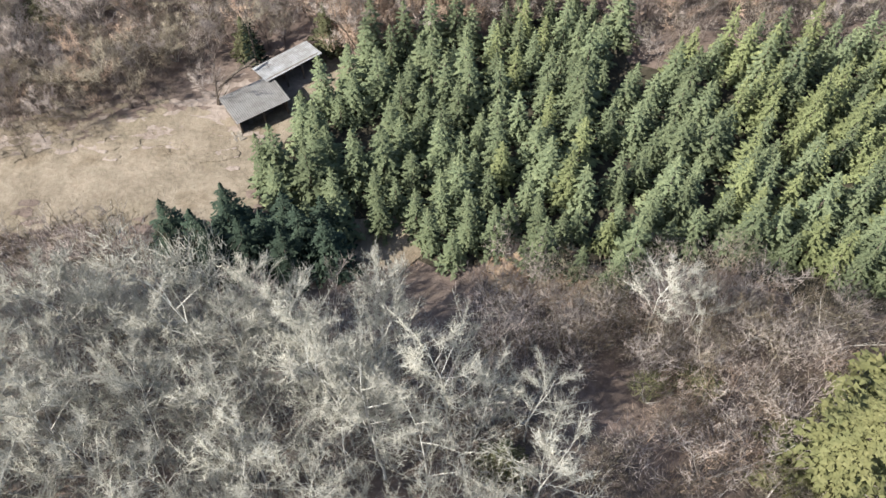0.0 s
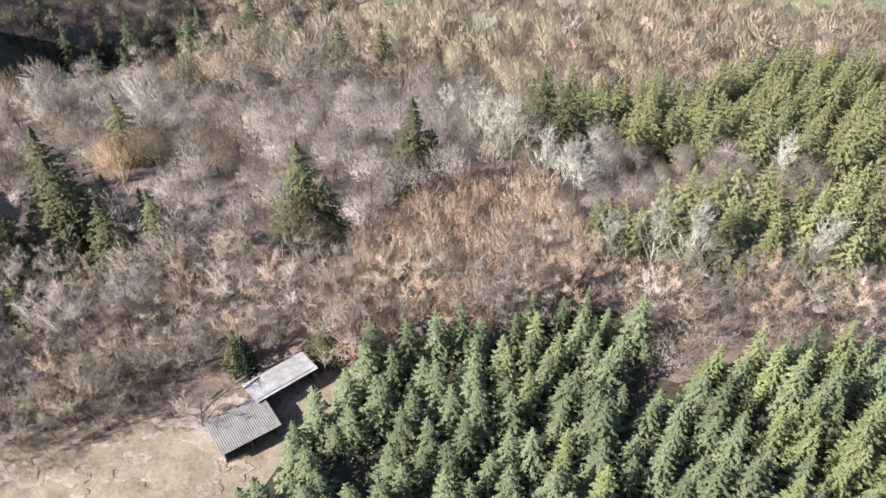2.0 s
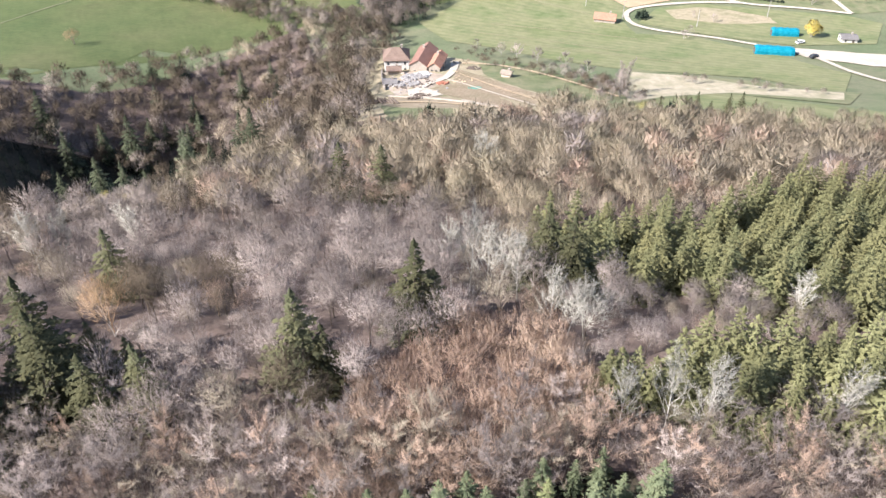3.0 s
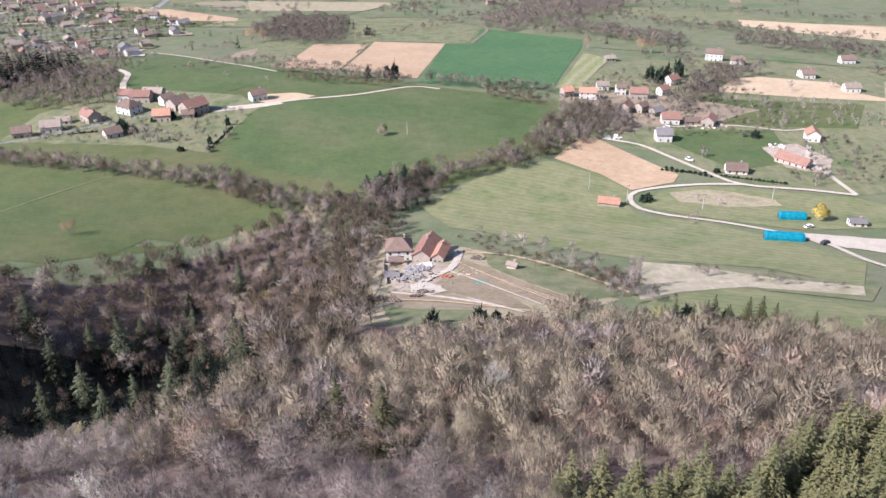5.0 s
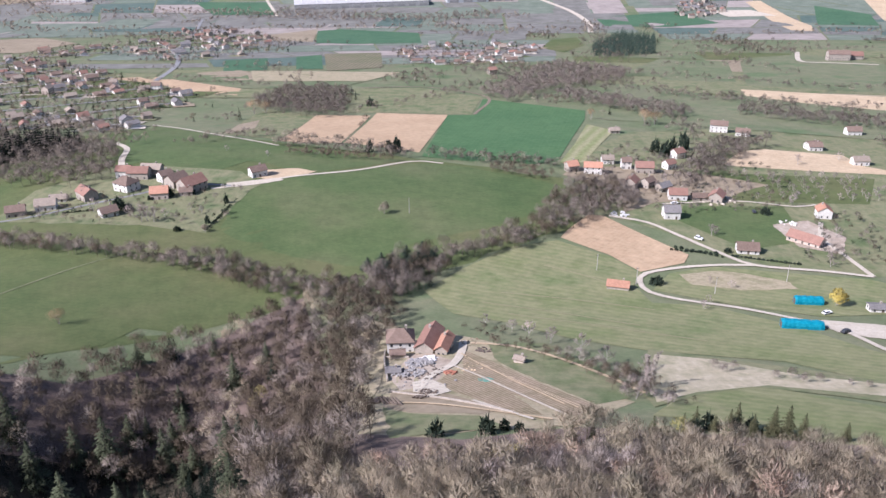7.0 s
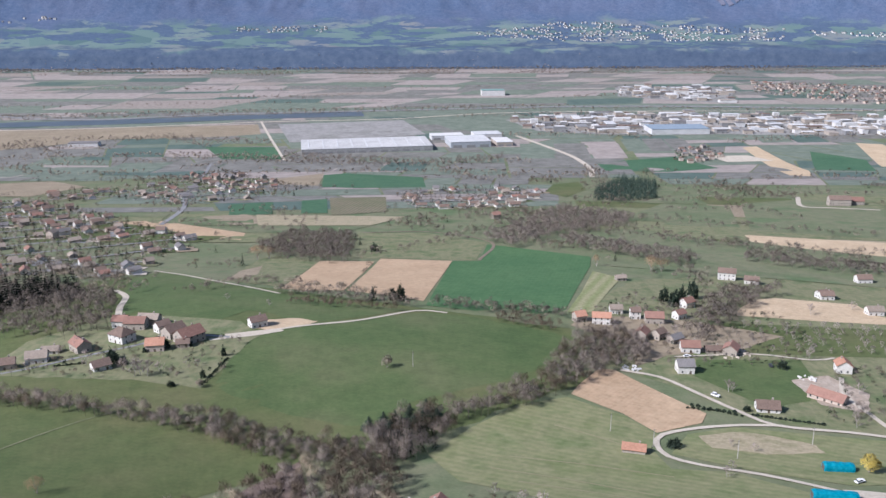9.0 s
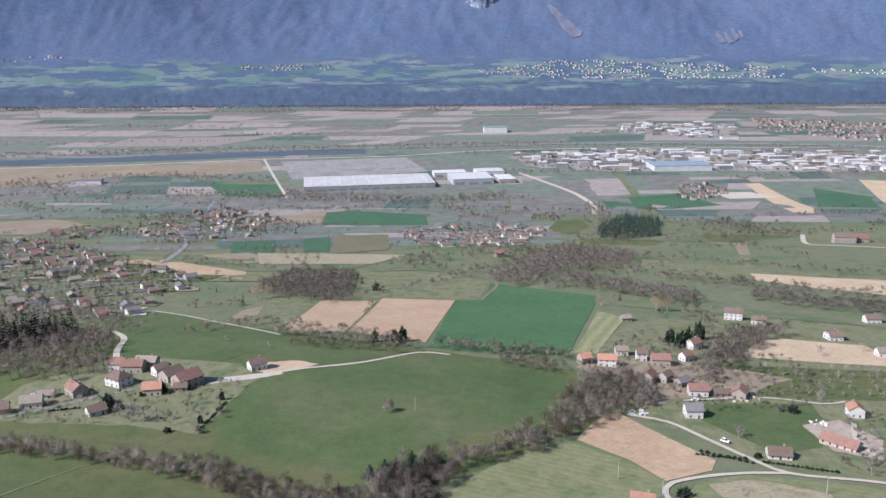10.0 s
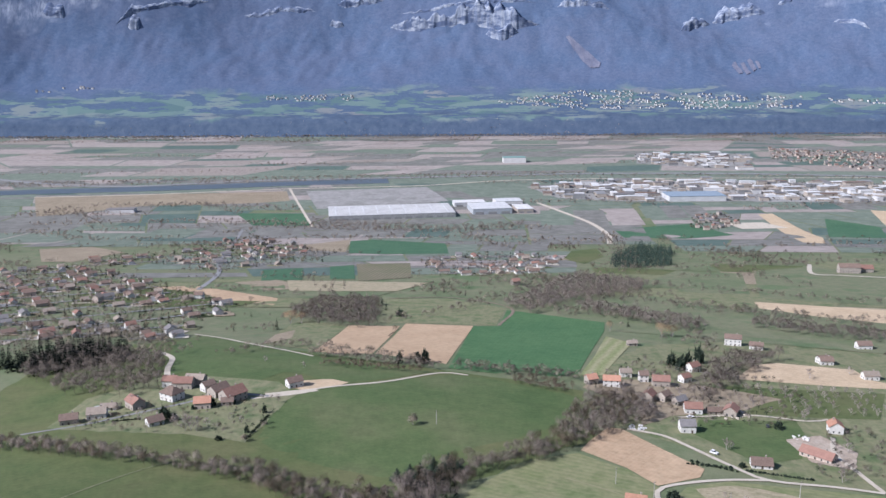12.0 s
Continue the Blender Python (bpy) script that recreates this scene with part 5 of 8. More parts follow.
# a haze of fine twigs under and between the tall trees
FUZZ = [dome_tree(s, 7.5, 3.3, 300, .044, .95, 5) for s in (171, 172, 173, 174)]
low = [(x, y, rng.uniform(.6, 1.3)) for x, y in scatter(WOOD_NEAR, 3.0, rng, .48) if x < 5 and y < 46 and noise.noise(Vector((x / 7, y / 6, 5.5))) > (-.35 if x < -12 else -.08)]
for i, (m, w) in enumerate(((TWIG_PALE, "pale green-grey"), (TWIG_GREY, "pale grey"), (TWIG_MAUVE, "mauve-grey"))):
    merged("undergrowth", FUZZ, [p for n, p in enumerate(low) if (n % 20 < 9, 9 <= n % 20 < 14, n % 20 >= 14)[i]], m, f"{w} leafless saplings in the near wood", "undergrowth", rng)
DARK_HOLE = [(8, 23), (15, 24), (16, 31), (12, 34), (7, 30)]
low = [(x, y, rng.uniform(.45, .95)) for x, y in scatter([(3, 18), (30, 16), (34, 34), (24, 42), (10, 38), (3, 38)], 2.1, rng, .48) if not inside(x, y, DARK_HOLE) or rng.random() < .2]
for i, (m, w) in enumerate(((TWIG_MAUVE, "mauve-grey"), (TWIG_RUST, "rusty"), (TWIG_DIM, "dark brown"), (TWIG_TAN, "tan"))):
    merged("undergrowth", FUZZ, [p for n, p in enumerate(low) if (n % 20 < 9, 9 <= n % 20 < 13, 13 <= n % 20 < 18, n % 20 >= 18)[i]], m, f"{w} scrub below the plantation", "undergrowth", rng)
edges = [(x, y, rng.uniform(.45, 1.0)) for o in ([(2, 72), (34, 70), (64, 74), (64, 92), (30, 90), (4, 84)], [(2, 34), (26, 31), (42, 34), (56, 50), (44, 53), (30, 46), (16, 47), (2, 43)], [(-70, 66), (-46, 65), (-34, 67), (-26, 73), (-18, 76), (-6, 76), (-10, 84), (-40, 82), (-70, 80)]) for x, y in scatter(o, 2.7, rng, .49, shun=(SPRUCE_A,))]
for i, (m, w) in enumerate(((TWIG_MAUVE, "mauve-grey"), (TWIG_TAN, "tan"))):
    merged("undergrowth", FUZZ, [q for n, q in enumerate(edges) if (n % 3 < 2) == (i == 0)], m, f"{w} saplings along the edges of the plantation", "undergrowth", rng)
shade = [(x, y, rng.uniform(.3, .75)) for x, y in scatter([(-64, 57), (-46, 56), (-35, 60), (-28, 66), (-24, 71), (-32, 73), (-64, 70)], 2.2, rng, .49)]
for i, (m, w) in enumerate(((TWIG_DIM, "dark brown"), (TWIG_HEDGE, "grey-brown"))):
    merged("undergrowth", FUZZ, shade[i::2], m, f"{w} thicket along the clearing", "undergrowth", rng)
# scrub round the gap and along the plantation's lower edge
for x, y in scatter([(2, 24), (22, 22), (26, 36), (14, 38), (2, 36)], 2.6, rng, .45):
    if not inside(x, y, GAP_NEAR) and rng.random() < .8:
        plant(shrub_roots[rng.randrange(2)], x, y, rng.uniform(.4, .8), rng.uniform(0, 6.28), False)
# the wood round and behind the shed
CLEAR = [(-25, 60), (-10, 60), (-10, 75), (-25, 74)]
behind = scatter(WOOD_SHED, 3.1, rng, .45, shun=(CLEAR,)) + scatter(WOOD_STRIP, 2.9, rng, .45)
MAUVE = [bare_tree(s, 8, 3.3, 9, 7, 18, 0.03, 0.8, 0.18, 0.06) for s in (41, 42, 43)]
MAUVE_M = [(mesh_of("trunk", *a, BARK_DARK), mesh_of("crown", *c, m)) for (a, c), m in zip(MAUVE, (TWIG_MAUVE, TWIG_RUST, TWIG_TAN))]
mauve_roots = [tree_thing("bare_tree", f"leafless {w} young tree beside the clearing", "tree", "trees round the clearing", *m) for m, w in zip(MAUVE_M, ("mauve-grey", "rusty brown", "tan"))]
used = set()
rng.shuffle(behind)
for x, y in behind[:230]:
    k = 0 if rng.random() < .55 else rng.randrange(1, 3)
    plant(mauve_roots[k], x, y, rng.uniform(.7, 1.35), rng.uniform(0, 6.28), k not in used)
    used.add(k)


# the slope: far more trees than one could count
def sort_out(places, size):
    """Deals places to four kinds of wood in loose clumps."""
    got = [[], [], [], []]
    for x, y in places:
        k = .7 * noise.noise(Vector((x / 17, y / 24, 4))) + rng.gauss(0, .17)
        i = 0 if k < .12 else 1 if k < .26 else 2 if k < .38 else 3
        got[i].append((x, y, rng.uniform(*size) * (.62 if inside(x, y, WOOD_GAP) else 1.25 if rng.random() < .08 else 1)))
    return got


GAPS = [SPRUCE_B, SPRUCE_C]
RUST_ZONE = [(-12, 72), (2, 76), (16, 84), (16, 100), (4, 104), (-10, 92), (-14, 80)]
LIP = [(-130, 150), (-107, 200), (-60, 170), (-45, 168), (-45, 158), (-75, 150), (-105, 160)]
WOODS = ((TWIG_MAUVE, "mauve-grey"), (TWIG_TAN, "tan"), (TWIG_RUST, "rusty brown"), (TWIG_DIM, "dark grey-brown"))
BROWNS = ((TWIG_BROWN, "warm brown"), (TWIG_TAN, "tan"), (TWIG_RUST, "rusty brown"), (TWIG_MAUVE, "mauve-brown"))
slope_places = [p for p in scatter(WOOD_MID, 4.7, rng, .47, shun=GAPS + [RUST_ZONE, LIP]) if p[1] > 80 and all(math.dist(p, q[:2]) > 5.2 * q[2] for q in CLEARED)] + [p for p in scatter(WOOD_GAP, 3.4, rng, .47) if math.dist(p, (16.5, 102)) > 5]
lower = [p for p in slope_places if p[1] + 14 * noise.noise(Vector((p[0] / 20, p[1] / 20, 3))) > 150 - .55 * (p[0] + 10)]
LOWB = [dome_tree(s, 10.5, 3.2, 620, 0.052, 1.15, 6, .75) for s in (57, 58, 59, 60)]
for places, (m, w) in zip(sort_out([p for p in scatter(WOOD_MID, 4.2, rng, .47, shun=GAPS + [LIP]) if p[1] + 14 * noise.noise(Vector((p[0] / 20, p[1] / 20, 3))) > 150 - .55 * (p[0] + 10)], (.6, 1.1)), BROWNS):
    merged("bare_wood", LOWB, places, m, f"leafless {w} trees on the brow of the slope", "wood", rng)
slope_places = [p for p in slope_places if p not in set(lower)]
# the nearest of them, tree by tree
slope_places.sort(key=lambda p: (p[0] + 6) ** 2 * .5 + (p[1] - 92) ** 2)
SLOPE_TRUNK = trunk_mesh("trunk", 7.6, 0.13, BARK_DARK)
slope_roots = [tree_thing("broadleaf_tree", f"leafless {w} tree with a rounded crown on the slope", "tree", "slope trees", SLOPE_TRUNK, mesh_of("crown", *dome_tree(251 + i, 11.5, 4.3, 1500, 0.045, .95, 9, .05), m)) for i, (m, w) in enumerate(WOODS)]
used = set()
for i, places in enumerate(sort_out(slope_places[:170], (.5, 1.02))):
    for x, y, s in places:
        plant(slope_roots[i], x, y, s, rng.uniform(0, 6.28), i not in used, rng.uniform(.9, 1.12))
        used.add(i)
plant(tree_thing("broadleaf_tree", "wide pale grey leafless tree beside the spruces", "tree", "slope trees", SLOPE_TRUNK, mesh_of("crown", *dome_tree(261, 10, 4.8, 1500, 0.05, 1.0, 9, .05), TWIG_GREY)), 16.5, 102, .95, 0, True)
SLOPE = [dome_tree(s, 11, 4.1, 760, 0.068, 1.0, 6, .05) for s in (51, 52, 53, 54, 55, 56)]
for places, (m, w) in zip(sort_out(slope_places[170:], (.52, 1.05)), WOODS):
    merged("bare_wood", SLOPE, places, m, f"leafless {w} trees of the wooded slope", "wood", rng)
SAPLING = [dome_tree(s, 6.5, 2.4, 330, 0.055, 1.2, 4, .5) for s in (45, 46, 47)]
merged("bare_wood", SAPLING, [(x, y, rng.uniform(.6, 1.1)) for x, y in scatter(RUST_ZONE, 2.15, rng, .47)], TWIG_RUST, "rusty brown saplings at the wood's edge", "wood", rng)
MIDB = [dome_tree(s, 10.5, 3.9, 300, 0.14, 1.5, 4, .1) for s in (61, 62, 63, 64)]
for places, (m, w) in zip(sort_out(scatter(WOOD_SPUR, 4.4, rng, .48), (.5, 1.1)), BROWNS):
    merged("bare_wood", MIDB, places, m, f"{w} bare trees on the spur above the farm", "wood", rng)
for places, (m, w) in zip(sort_out(scatter(RAVINE_BARE, 5.6, rng, .47), (.65, 1.2)), ((TWIG_DIM, "dark brown"), (TWIG_HEDGE, "grey-brown"), (TWIG_HEDGE, "brown-grey"), (TWIG_BROWN, "warm brown"))):
    merged("bare_wood", MIDB, places, m, f"{w} bare trees along the ravine", "wood", rng)
merged("bare_wood", MIDB, [(x, y, rng.uniform(.55, 1.0)) for x, y in scatter([(-56, 158), (-28, 156), (-20, 198), (-28, 236), (-44, 222), (-46, 190)], 4.6, rng, .47)], TWIG_BROWN, "warm brown trees on the rim of the ravine", "wood", rng)
DARKS = [conifer(s, 17, 2.9, 14, 7, 2, droop=.45, ragged=.35) for s in (71, 72, 73)]
# black needles and dim twigs give the ravine its shade by colour
merged("fir_wood", DARKS, [(x, y, rng.uniform(.28, .55)) for x, y in scatter(RAVINE_CONIFER, 4.6, rng, .45)], NEEDLES_DARK, "fir wood in the ravine, shade put into its needles", "wood", rng)
merged("bare_wood", MIDB, [(x, y, rng.uniform(.5, .8)) for x, y in scatter(RAVINE_CONIFER, 12, rng, .49)], TWIG_DIM, "bare trees among the ravine's firs", "wood", rng)
HEDGE = [dome_tree(s, 8.5, 3.4, 380, 0.085, 1.15, 5, .15) for s in (81, 82, 83)]
for o, gap, size, w in ((HEDGE_LONG, 3.5, (.5, 1.05), "long bare hedge"), (HEDGE_MID, 4.2, (.6, 1.25), "wooded stream bank")):
    for places, (m, v) in zip(sort_out(scatter(o, gap, rng, .45), size), ((TWIG_HEDGE, "grey-brown"), (TWIG_DIM, "dark brown"), (TWIG_HEDGE, "brown-grey"), (TWIG_DIM, "dim brown"))):
        merged("hedge", HEDGE, places, m, f"{v} trees of a {w}", "hedge", rng)
merged("hedge", HEDGE, [(x, y, rng.uniform(.4, .8)) for o in (TREE_LINE_H, TREE_LINE_I, TREE_LINE_K) for x, y in scatter(o, 4.2, rng, .45)], TWIG_DIM, "line of small bare trees between fields", "hedge", rng)
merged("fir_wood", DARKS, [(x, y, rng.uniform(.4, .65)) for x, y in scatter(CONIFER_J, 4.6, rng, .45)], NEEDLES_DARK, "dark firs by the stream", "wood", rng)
FARB = [dome_tree(s, 11, 5.0, 170, 0.27, 1.5, 4, .1) for s in (91, 92, 93)]
FARS = [dome_tree(s, 8.0, 3.9, 84, 0.3, 1.5, 3, .1) for s in (97, 98, 99)]
for o in (FAR_WOOD_A, FAR_WOOD_B, FAR_WOOD_C, FAR_WOOD_D, FAR_WOOD_E, FAR_WOOD_F, FAR_WOOD_G):
    merged("far_wood", FARB, [(x, y, rng.uniform(.65, 1.1)) for x, y in scatter(o, 12.0 if o is FAR_WOOD_G else 7.0, rng, .47)], TWIG_HEDGE, "distant belt of bare trees", "wood", rng)
FARC = [conifer(s, 15, 3.0, 9, 6, 1, droop=.5, ragged=.2, leaf=1.7) for s in (95, 96)]
merged("far_wood", FARC, [(x, y, rng.uniform(.55, .95)) for x, y in scatter(FAR_CONIFER, 6.5, rng, .45)], surface("far_conifer_needles", [(0.025, 0.040, 0.033), (0.043, 0.065, 0.050), (0.070, 0.096, 0.071)], None, 0.3, rough=0.8), "distant dark conifer wood", "wood", rng)
merged("far_wood", FARC, [(x, y, rng.uniform(.7, 1.15)) for x, y in scatter([(-345, 600), (-310, 648), (-262, 640), (-248, 606), (-300, 572)], 6.0, rng, .45)], NEEDLES_DARK, "dark conifers beside the hamlet", "wood", rng)


def belt(line, width, gap):
    """Places along a bent line."""
    out = []
    for (ax, ay), (cx, cy) in zip(line, line[1:]):
        n = int(math.dist((ax, ay), (cx, cy)) / gap * (1.05 if ay < 1450 else 1.5))
        for i in range(n):
            s = (i + rng.random()) / n
            out.append((ax + (cx - ax) * s + rng.gauss(0, width), ay + (cy - ay) * s + rng.gauss(0, width), rng.uniform(.4, 1.1)))
    return out


FARY = [dome_tree(s, 8.5, 3.7, 18, 1.0, 2.4, 1, .2) for s in (183, 184)]
FARX = [dome_tree(s, 8, 4, 10, 1.5, 3.0, 0) for s in (181, 182)]
BELTS = [belt(l, w, g) for l, w, g in (
    ([(60, 1000), (150, 930), (260, 860), (400, 800), (520, 740)], 9, 3.0), ([(130, 1110), (230, 1020), (330, 965), (470, 900), (620, 860)], 11, 3.2),
    ([(-90, 800), (-20, 880), (60, 1010), (140, 1130)], 8, 3.4), ([(-330, 1010), (-200, 960), (-120, 940)], 8, 4), ([(150, 1200), (300, 1190), (420, 1230), (560, 1260)], 10, 4),
    ([(-560, 1420), (-300, 1560), (0, 1560), (240, 1500)], 12, 5), ([(300, 1400), (420, 1440), (600, 1460), (800, 1450)], 14, 5), ([(-1100, 1560), (-800, 1640), (-560, 1700), (-380, 1760)], 14, 5),
    ([(-900, 1950), (-600, 1960), (-420, 1930)], 14, 6), ([(-1300, 2240), (-700, 2330), (-100, 2420), (500, 2440), (1300, 2340)], 16, 5), ([(-400, 1690), (-100, 1650), (140, 1690)], 12, 4),
    ([(300, 660), (350, 700), (430, 740), (520, 770)], 7, 4), ([(95, 590), (140, 600), (175, 640), (210, 680)], 7, 4), ([(-180, 860), (-140, 800), (-110, 830)], 14, 3),
    ([(-420, 760), (-330, 690), (-260, 680)], 12, 4), ([(210, 1150), (200, 1240), (190, 1320)], 10, 5), ([(-60, 1060), (30, 1050), (110, 1090)], 9, 4), ([(320, 1320), (400, 1290), (520, 1320)], 12, 5),
    ([(75, 865), (152, 812), (190, 764)], 7, 3.2), ([(185, 972), (230, 865), (262, 849)], 9, 3), ([(265, 857), (304, 826), (350, 779)], 8, 2.6), ([(182, 749), (174, 697), (184, 661), (189, 630)], 10, 2.5), ([(189, 630), (165, 602), (145, 572)], 6, 2.4), ([(-15, 607), (31, 602), (61, 580)], 5, 3), ([(-363, 723), (-321, 747), (-252, 659), (-226, 601)], 13, 1.8), ([(-186, 617), (-143, 671), (-102, 644), (-31, 609)], 4, 3), ([(-747, 1926), (-654, 1999), (-512, 1850)], 12, 4), ([(-948, 1825), (-928, 1929), (-764, 1727)], 14, 4), ([(-850, 1637), (-692, 1522), (-540, 1558)], 12, 5), ([(-496, 1609), (-425, 1692), (-323, 1720)], 10, 5), ([(0, 1123), (51, 1033), (78, 919)], 10, 3), ([(235, 1615), (216, 1279), (167, 1121)], 10, 4), ([(341, 1276), (352, 1118), (378, 1029)], 9, 5), ([(249, 1120), (284, 1096), (331, 1118)], 8, 6), ([(-34, 1621), (37, 1423), (106, 1503)], 10, 5), ([(-281, 1127), (-214, 1079), (-160, 994)], 10, 4),
    ([(-20, 605), (20, 592), (65, 590)], 3, 1.6), ([(-125, 628), (-60, 606), (-30, 600)], 2.0, 1.7), ([(620, 1340), (760, 1400), (900, 1380)], 14, 6), ([(200, 2120), (500, 2190), (1000, 2140)], 14, 5), ([(-1300, 2290), (-700, 2390), (-100, 2460), (300, 2500)], 8, 4), ([(-900, 1720), (-600, 1760), (-330, 1730)], 12, 4), ([(-1000, 1830), (-820, 1850), (-700, 1840)], 16, 4), ([(-560, 1930), (-480, 1920), (-400, 1900)], 16, 3.5), ([(100, 2000), (260, 2010), (420, 1960)], 12, 4), ([(560, 1900), (760, 1960), (960, 1980)], 14, 5), ([(0, 2300), (400, 2330), (900, 2260)], 14, 5), ([(-700, 2700), (-450, 2720), (-300, 2790)], 14, 5), ([(300, 2700), (520, 2760), (700, 2740)], 16, 5), ([(-1500, 2900), (-1100, 2960), (-800, 2940)], 12, 7),
    ([(-1500, 2480), (-700, 2560), (-200, 2600)], 20, 16), ([(-900, 2900), (-300, 2950), (300, 3000)], 20, 18), ([(-1800, 3680), (-600, 3690), (600, 3690), (1500, 3400)], 25, 10))]
for i, (m, w) in enumerate(((TWIG_HEDGE, "dark brown"), (TWIG_TAN, "tan"), (TWIG_HEDGE, "brown-grey"))):
    merged("tree_belt", FARS, [p for b in BELTS for p in b[i::3] if p[1] < 1450], m, f"{w} bare trees in belts between the fields", "tree belt", rng)
    merged("tree_belt", FARY, [(x, y, s * 1.15) for b in BELTS for x, y, s in b[i::3] if y >= 1450], m, f"{w} bare trees in belts across the plain", "tree belt", rng)
clumps = [p for p in scatter([(-2500, 3380), (2600, 3380), (2600, 3690), (-2500, 3690)], 13, rng, .49) if noise.noise(Vector((p[0] / 210, p[1] / 70, 8))) + .3 * noise.noise(Vector((p[0] / 50, p[1] / 30, 8))) > .30 - .5 * (p[1] - 3380) / 310]
for i, (m, w) in enumerate(((TWIG_HEDGE, "grey-brown"), (TWIG_DIM, "dark"))):
    merged("far_wood", FARX, [(x, y, rng.uniform(.6, 1.3)) for x, y in clumps[i::2]], m, f"{w} copses before the foot of the mountain", "wood", rng)
edge = scatter([(-2600, 3645), (2600, 3645), (2600, 3694), (-2600, 3694)], 15, rng, .49)
merged("far_wood", FARX, [(x, y, rng.uniform(.7, 1.7)) for x, y in edge if noise.noise(Vector((x / 160, y / 60, 3))) > -.25], TWIG_DIM, "dark trees at the foot of the mountain", "wood", rng)
# copses, hedges and lone trees all over the middle of the valley
TOWNS = [TOWN_A, TOWN_B, TOWN_C, TOWN_D]
loose = []
for j in range(120):
    y = 560 + j * 9
    for i in range(int(1.3 * y / 8)):
        x = -.65 * y + i * 8 + rng.uniform(-5, 5)
        q = y + rng.uniform(-5, 5)
        k = noise.noise(Vector((x / 75, q / 110, 1.5))) + .5 * noise.noise(Vector((x / 24, q / 34, 6.5)))
        hedge = abs(noise.noise(Vector((x / 120, q / 90, 12.5))))
        if (k > .27 or hedge < .026 or rng.random() < .0015) and not any(inside(x, q, o) for o in COVERED) and not any(inside(x, q, o) for o in TOWNS):
            loose.append((x, q, rng.uniform(.4, 1.15)))
for i, (m, w) in enumerate(((TWIG_HEDGE, "grey-brown"), (TWIG_DIM, "dark brown"), (TWIG_TAN, "tan"))):
    merged("copse", FARS, [p for n, p in enumerate(loose) if (n * 7 % 10 < 6, 6 <= n * 7 % 10 < 9, n * 7 % 10 >= 9)[i]], m, f"{w} copses and hedgerow trees across the valley", "trees", rng)
merged("copse", FARC, [(x + 6, y, s * .7) for x, y, s in loose[::17]], NEEDLES_DARK, "lone dark conifers across the valley", "trees", rng)
short = [(x, y, rng.uniform(.3, .55)) for x, y in scatter([(-130, 150), (-107, 202), (-60, 172), (-38, 172), (-38, 152), (-75, 146), (-105, 156)], 2.6, rng, .49)]
for i, (m, w) in enumerate(((TWIG_BROWN, "warm brown"), (TWIG_MAUVE, "mauve-grey"))):
    merged("bare_wood", HEDGE, [(x, y, s * 1.35) for x, y, s in short[i::2]], m, f"low {w} saplings at the lip of the ravine", "wood", rng)
# single firs of the slope
FIRS = [conifer(s, 15, 4.3, 19, 11, 9, droop=.5, ragged=.42, blunt=.86, full=.5, leaf=.6) for s in (101, 102)]
FIR_TRUNK = trunk_mesh("trunk", 15, 0.24, BARK_DARK)
fir_roots = [tree_thing("fir", "tall dark olive fir with drooping boughs", "fir", "single firs", FIR_TRUNK, mesh_of("crown", *a, NEEDLES_FIR)) for a in FIRS]
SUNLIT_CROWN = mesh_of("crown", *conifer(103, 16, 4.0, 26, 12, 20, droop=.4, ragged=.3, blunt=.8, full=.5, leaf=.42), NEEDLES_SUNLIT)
sunlit = tree_thing("fir", "large yellow-green fir with splayed boughs", "fir", "large firs", FIR_TRUNK, SUNLIT_CROWN)
first = True
for i, (x, y, s) in enumerate(FIR_SPOTS):
    if x > 25 and y < 40:
        plant(sunlit, x, y, s, i * 1.3, first)
        first = False
        continue
    plant(fir_roots[i % 2], x, y, s * (1.4 if y > 80 else 1), i * 1.3, i < 2)
# darker copy of the fir needles, with shade painted into the colour
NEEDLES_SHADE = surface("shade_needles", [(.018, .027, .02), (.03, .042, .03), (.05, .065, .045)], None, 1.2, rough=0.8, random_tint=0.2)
DARK_FIR = [tree_thing("fir", "fir with shade put into its dark blue-green needles", "fir", "shaded firs", FIR_TRUNK, mesh_of("crown", *a, NEEDLES_SHADE)) for a in FIRS]
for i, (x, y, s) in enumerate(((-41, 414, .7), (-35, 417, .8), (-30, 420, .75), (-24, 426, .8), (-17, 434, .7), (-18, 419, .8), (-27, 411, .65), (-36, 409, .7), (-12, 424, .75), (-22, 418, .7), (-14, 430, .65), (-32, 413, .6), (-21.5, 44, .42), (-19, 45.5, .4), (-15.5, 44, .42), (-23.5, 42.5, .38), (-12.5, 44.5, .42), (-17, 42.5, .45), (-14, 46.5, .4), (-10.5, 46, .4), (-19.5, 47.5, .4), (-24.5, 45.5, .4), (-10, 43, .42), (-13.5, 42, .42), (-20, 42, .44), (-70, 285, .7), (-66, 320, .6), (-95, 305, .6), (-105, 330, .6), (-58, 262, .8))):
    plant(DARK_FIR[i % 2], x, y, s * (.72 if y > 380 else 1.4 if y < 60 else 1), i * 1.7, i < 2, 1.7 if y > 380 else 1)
GREY_FIR = [tree_thing("fir", "grey-green fir on the ravine's side", "fir", "ravine firs", FIR_TRUNK, mesh_of("crown", *a, surface("grey_fir_needles", [(.045, .055, .036), (.085, .098, .06), (.135, .148, .088)], None, 1.2, rough=0.8, random_tint=0.25, glow_through=0.3))) for a in FIRS]
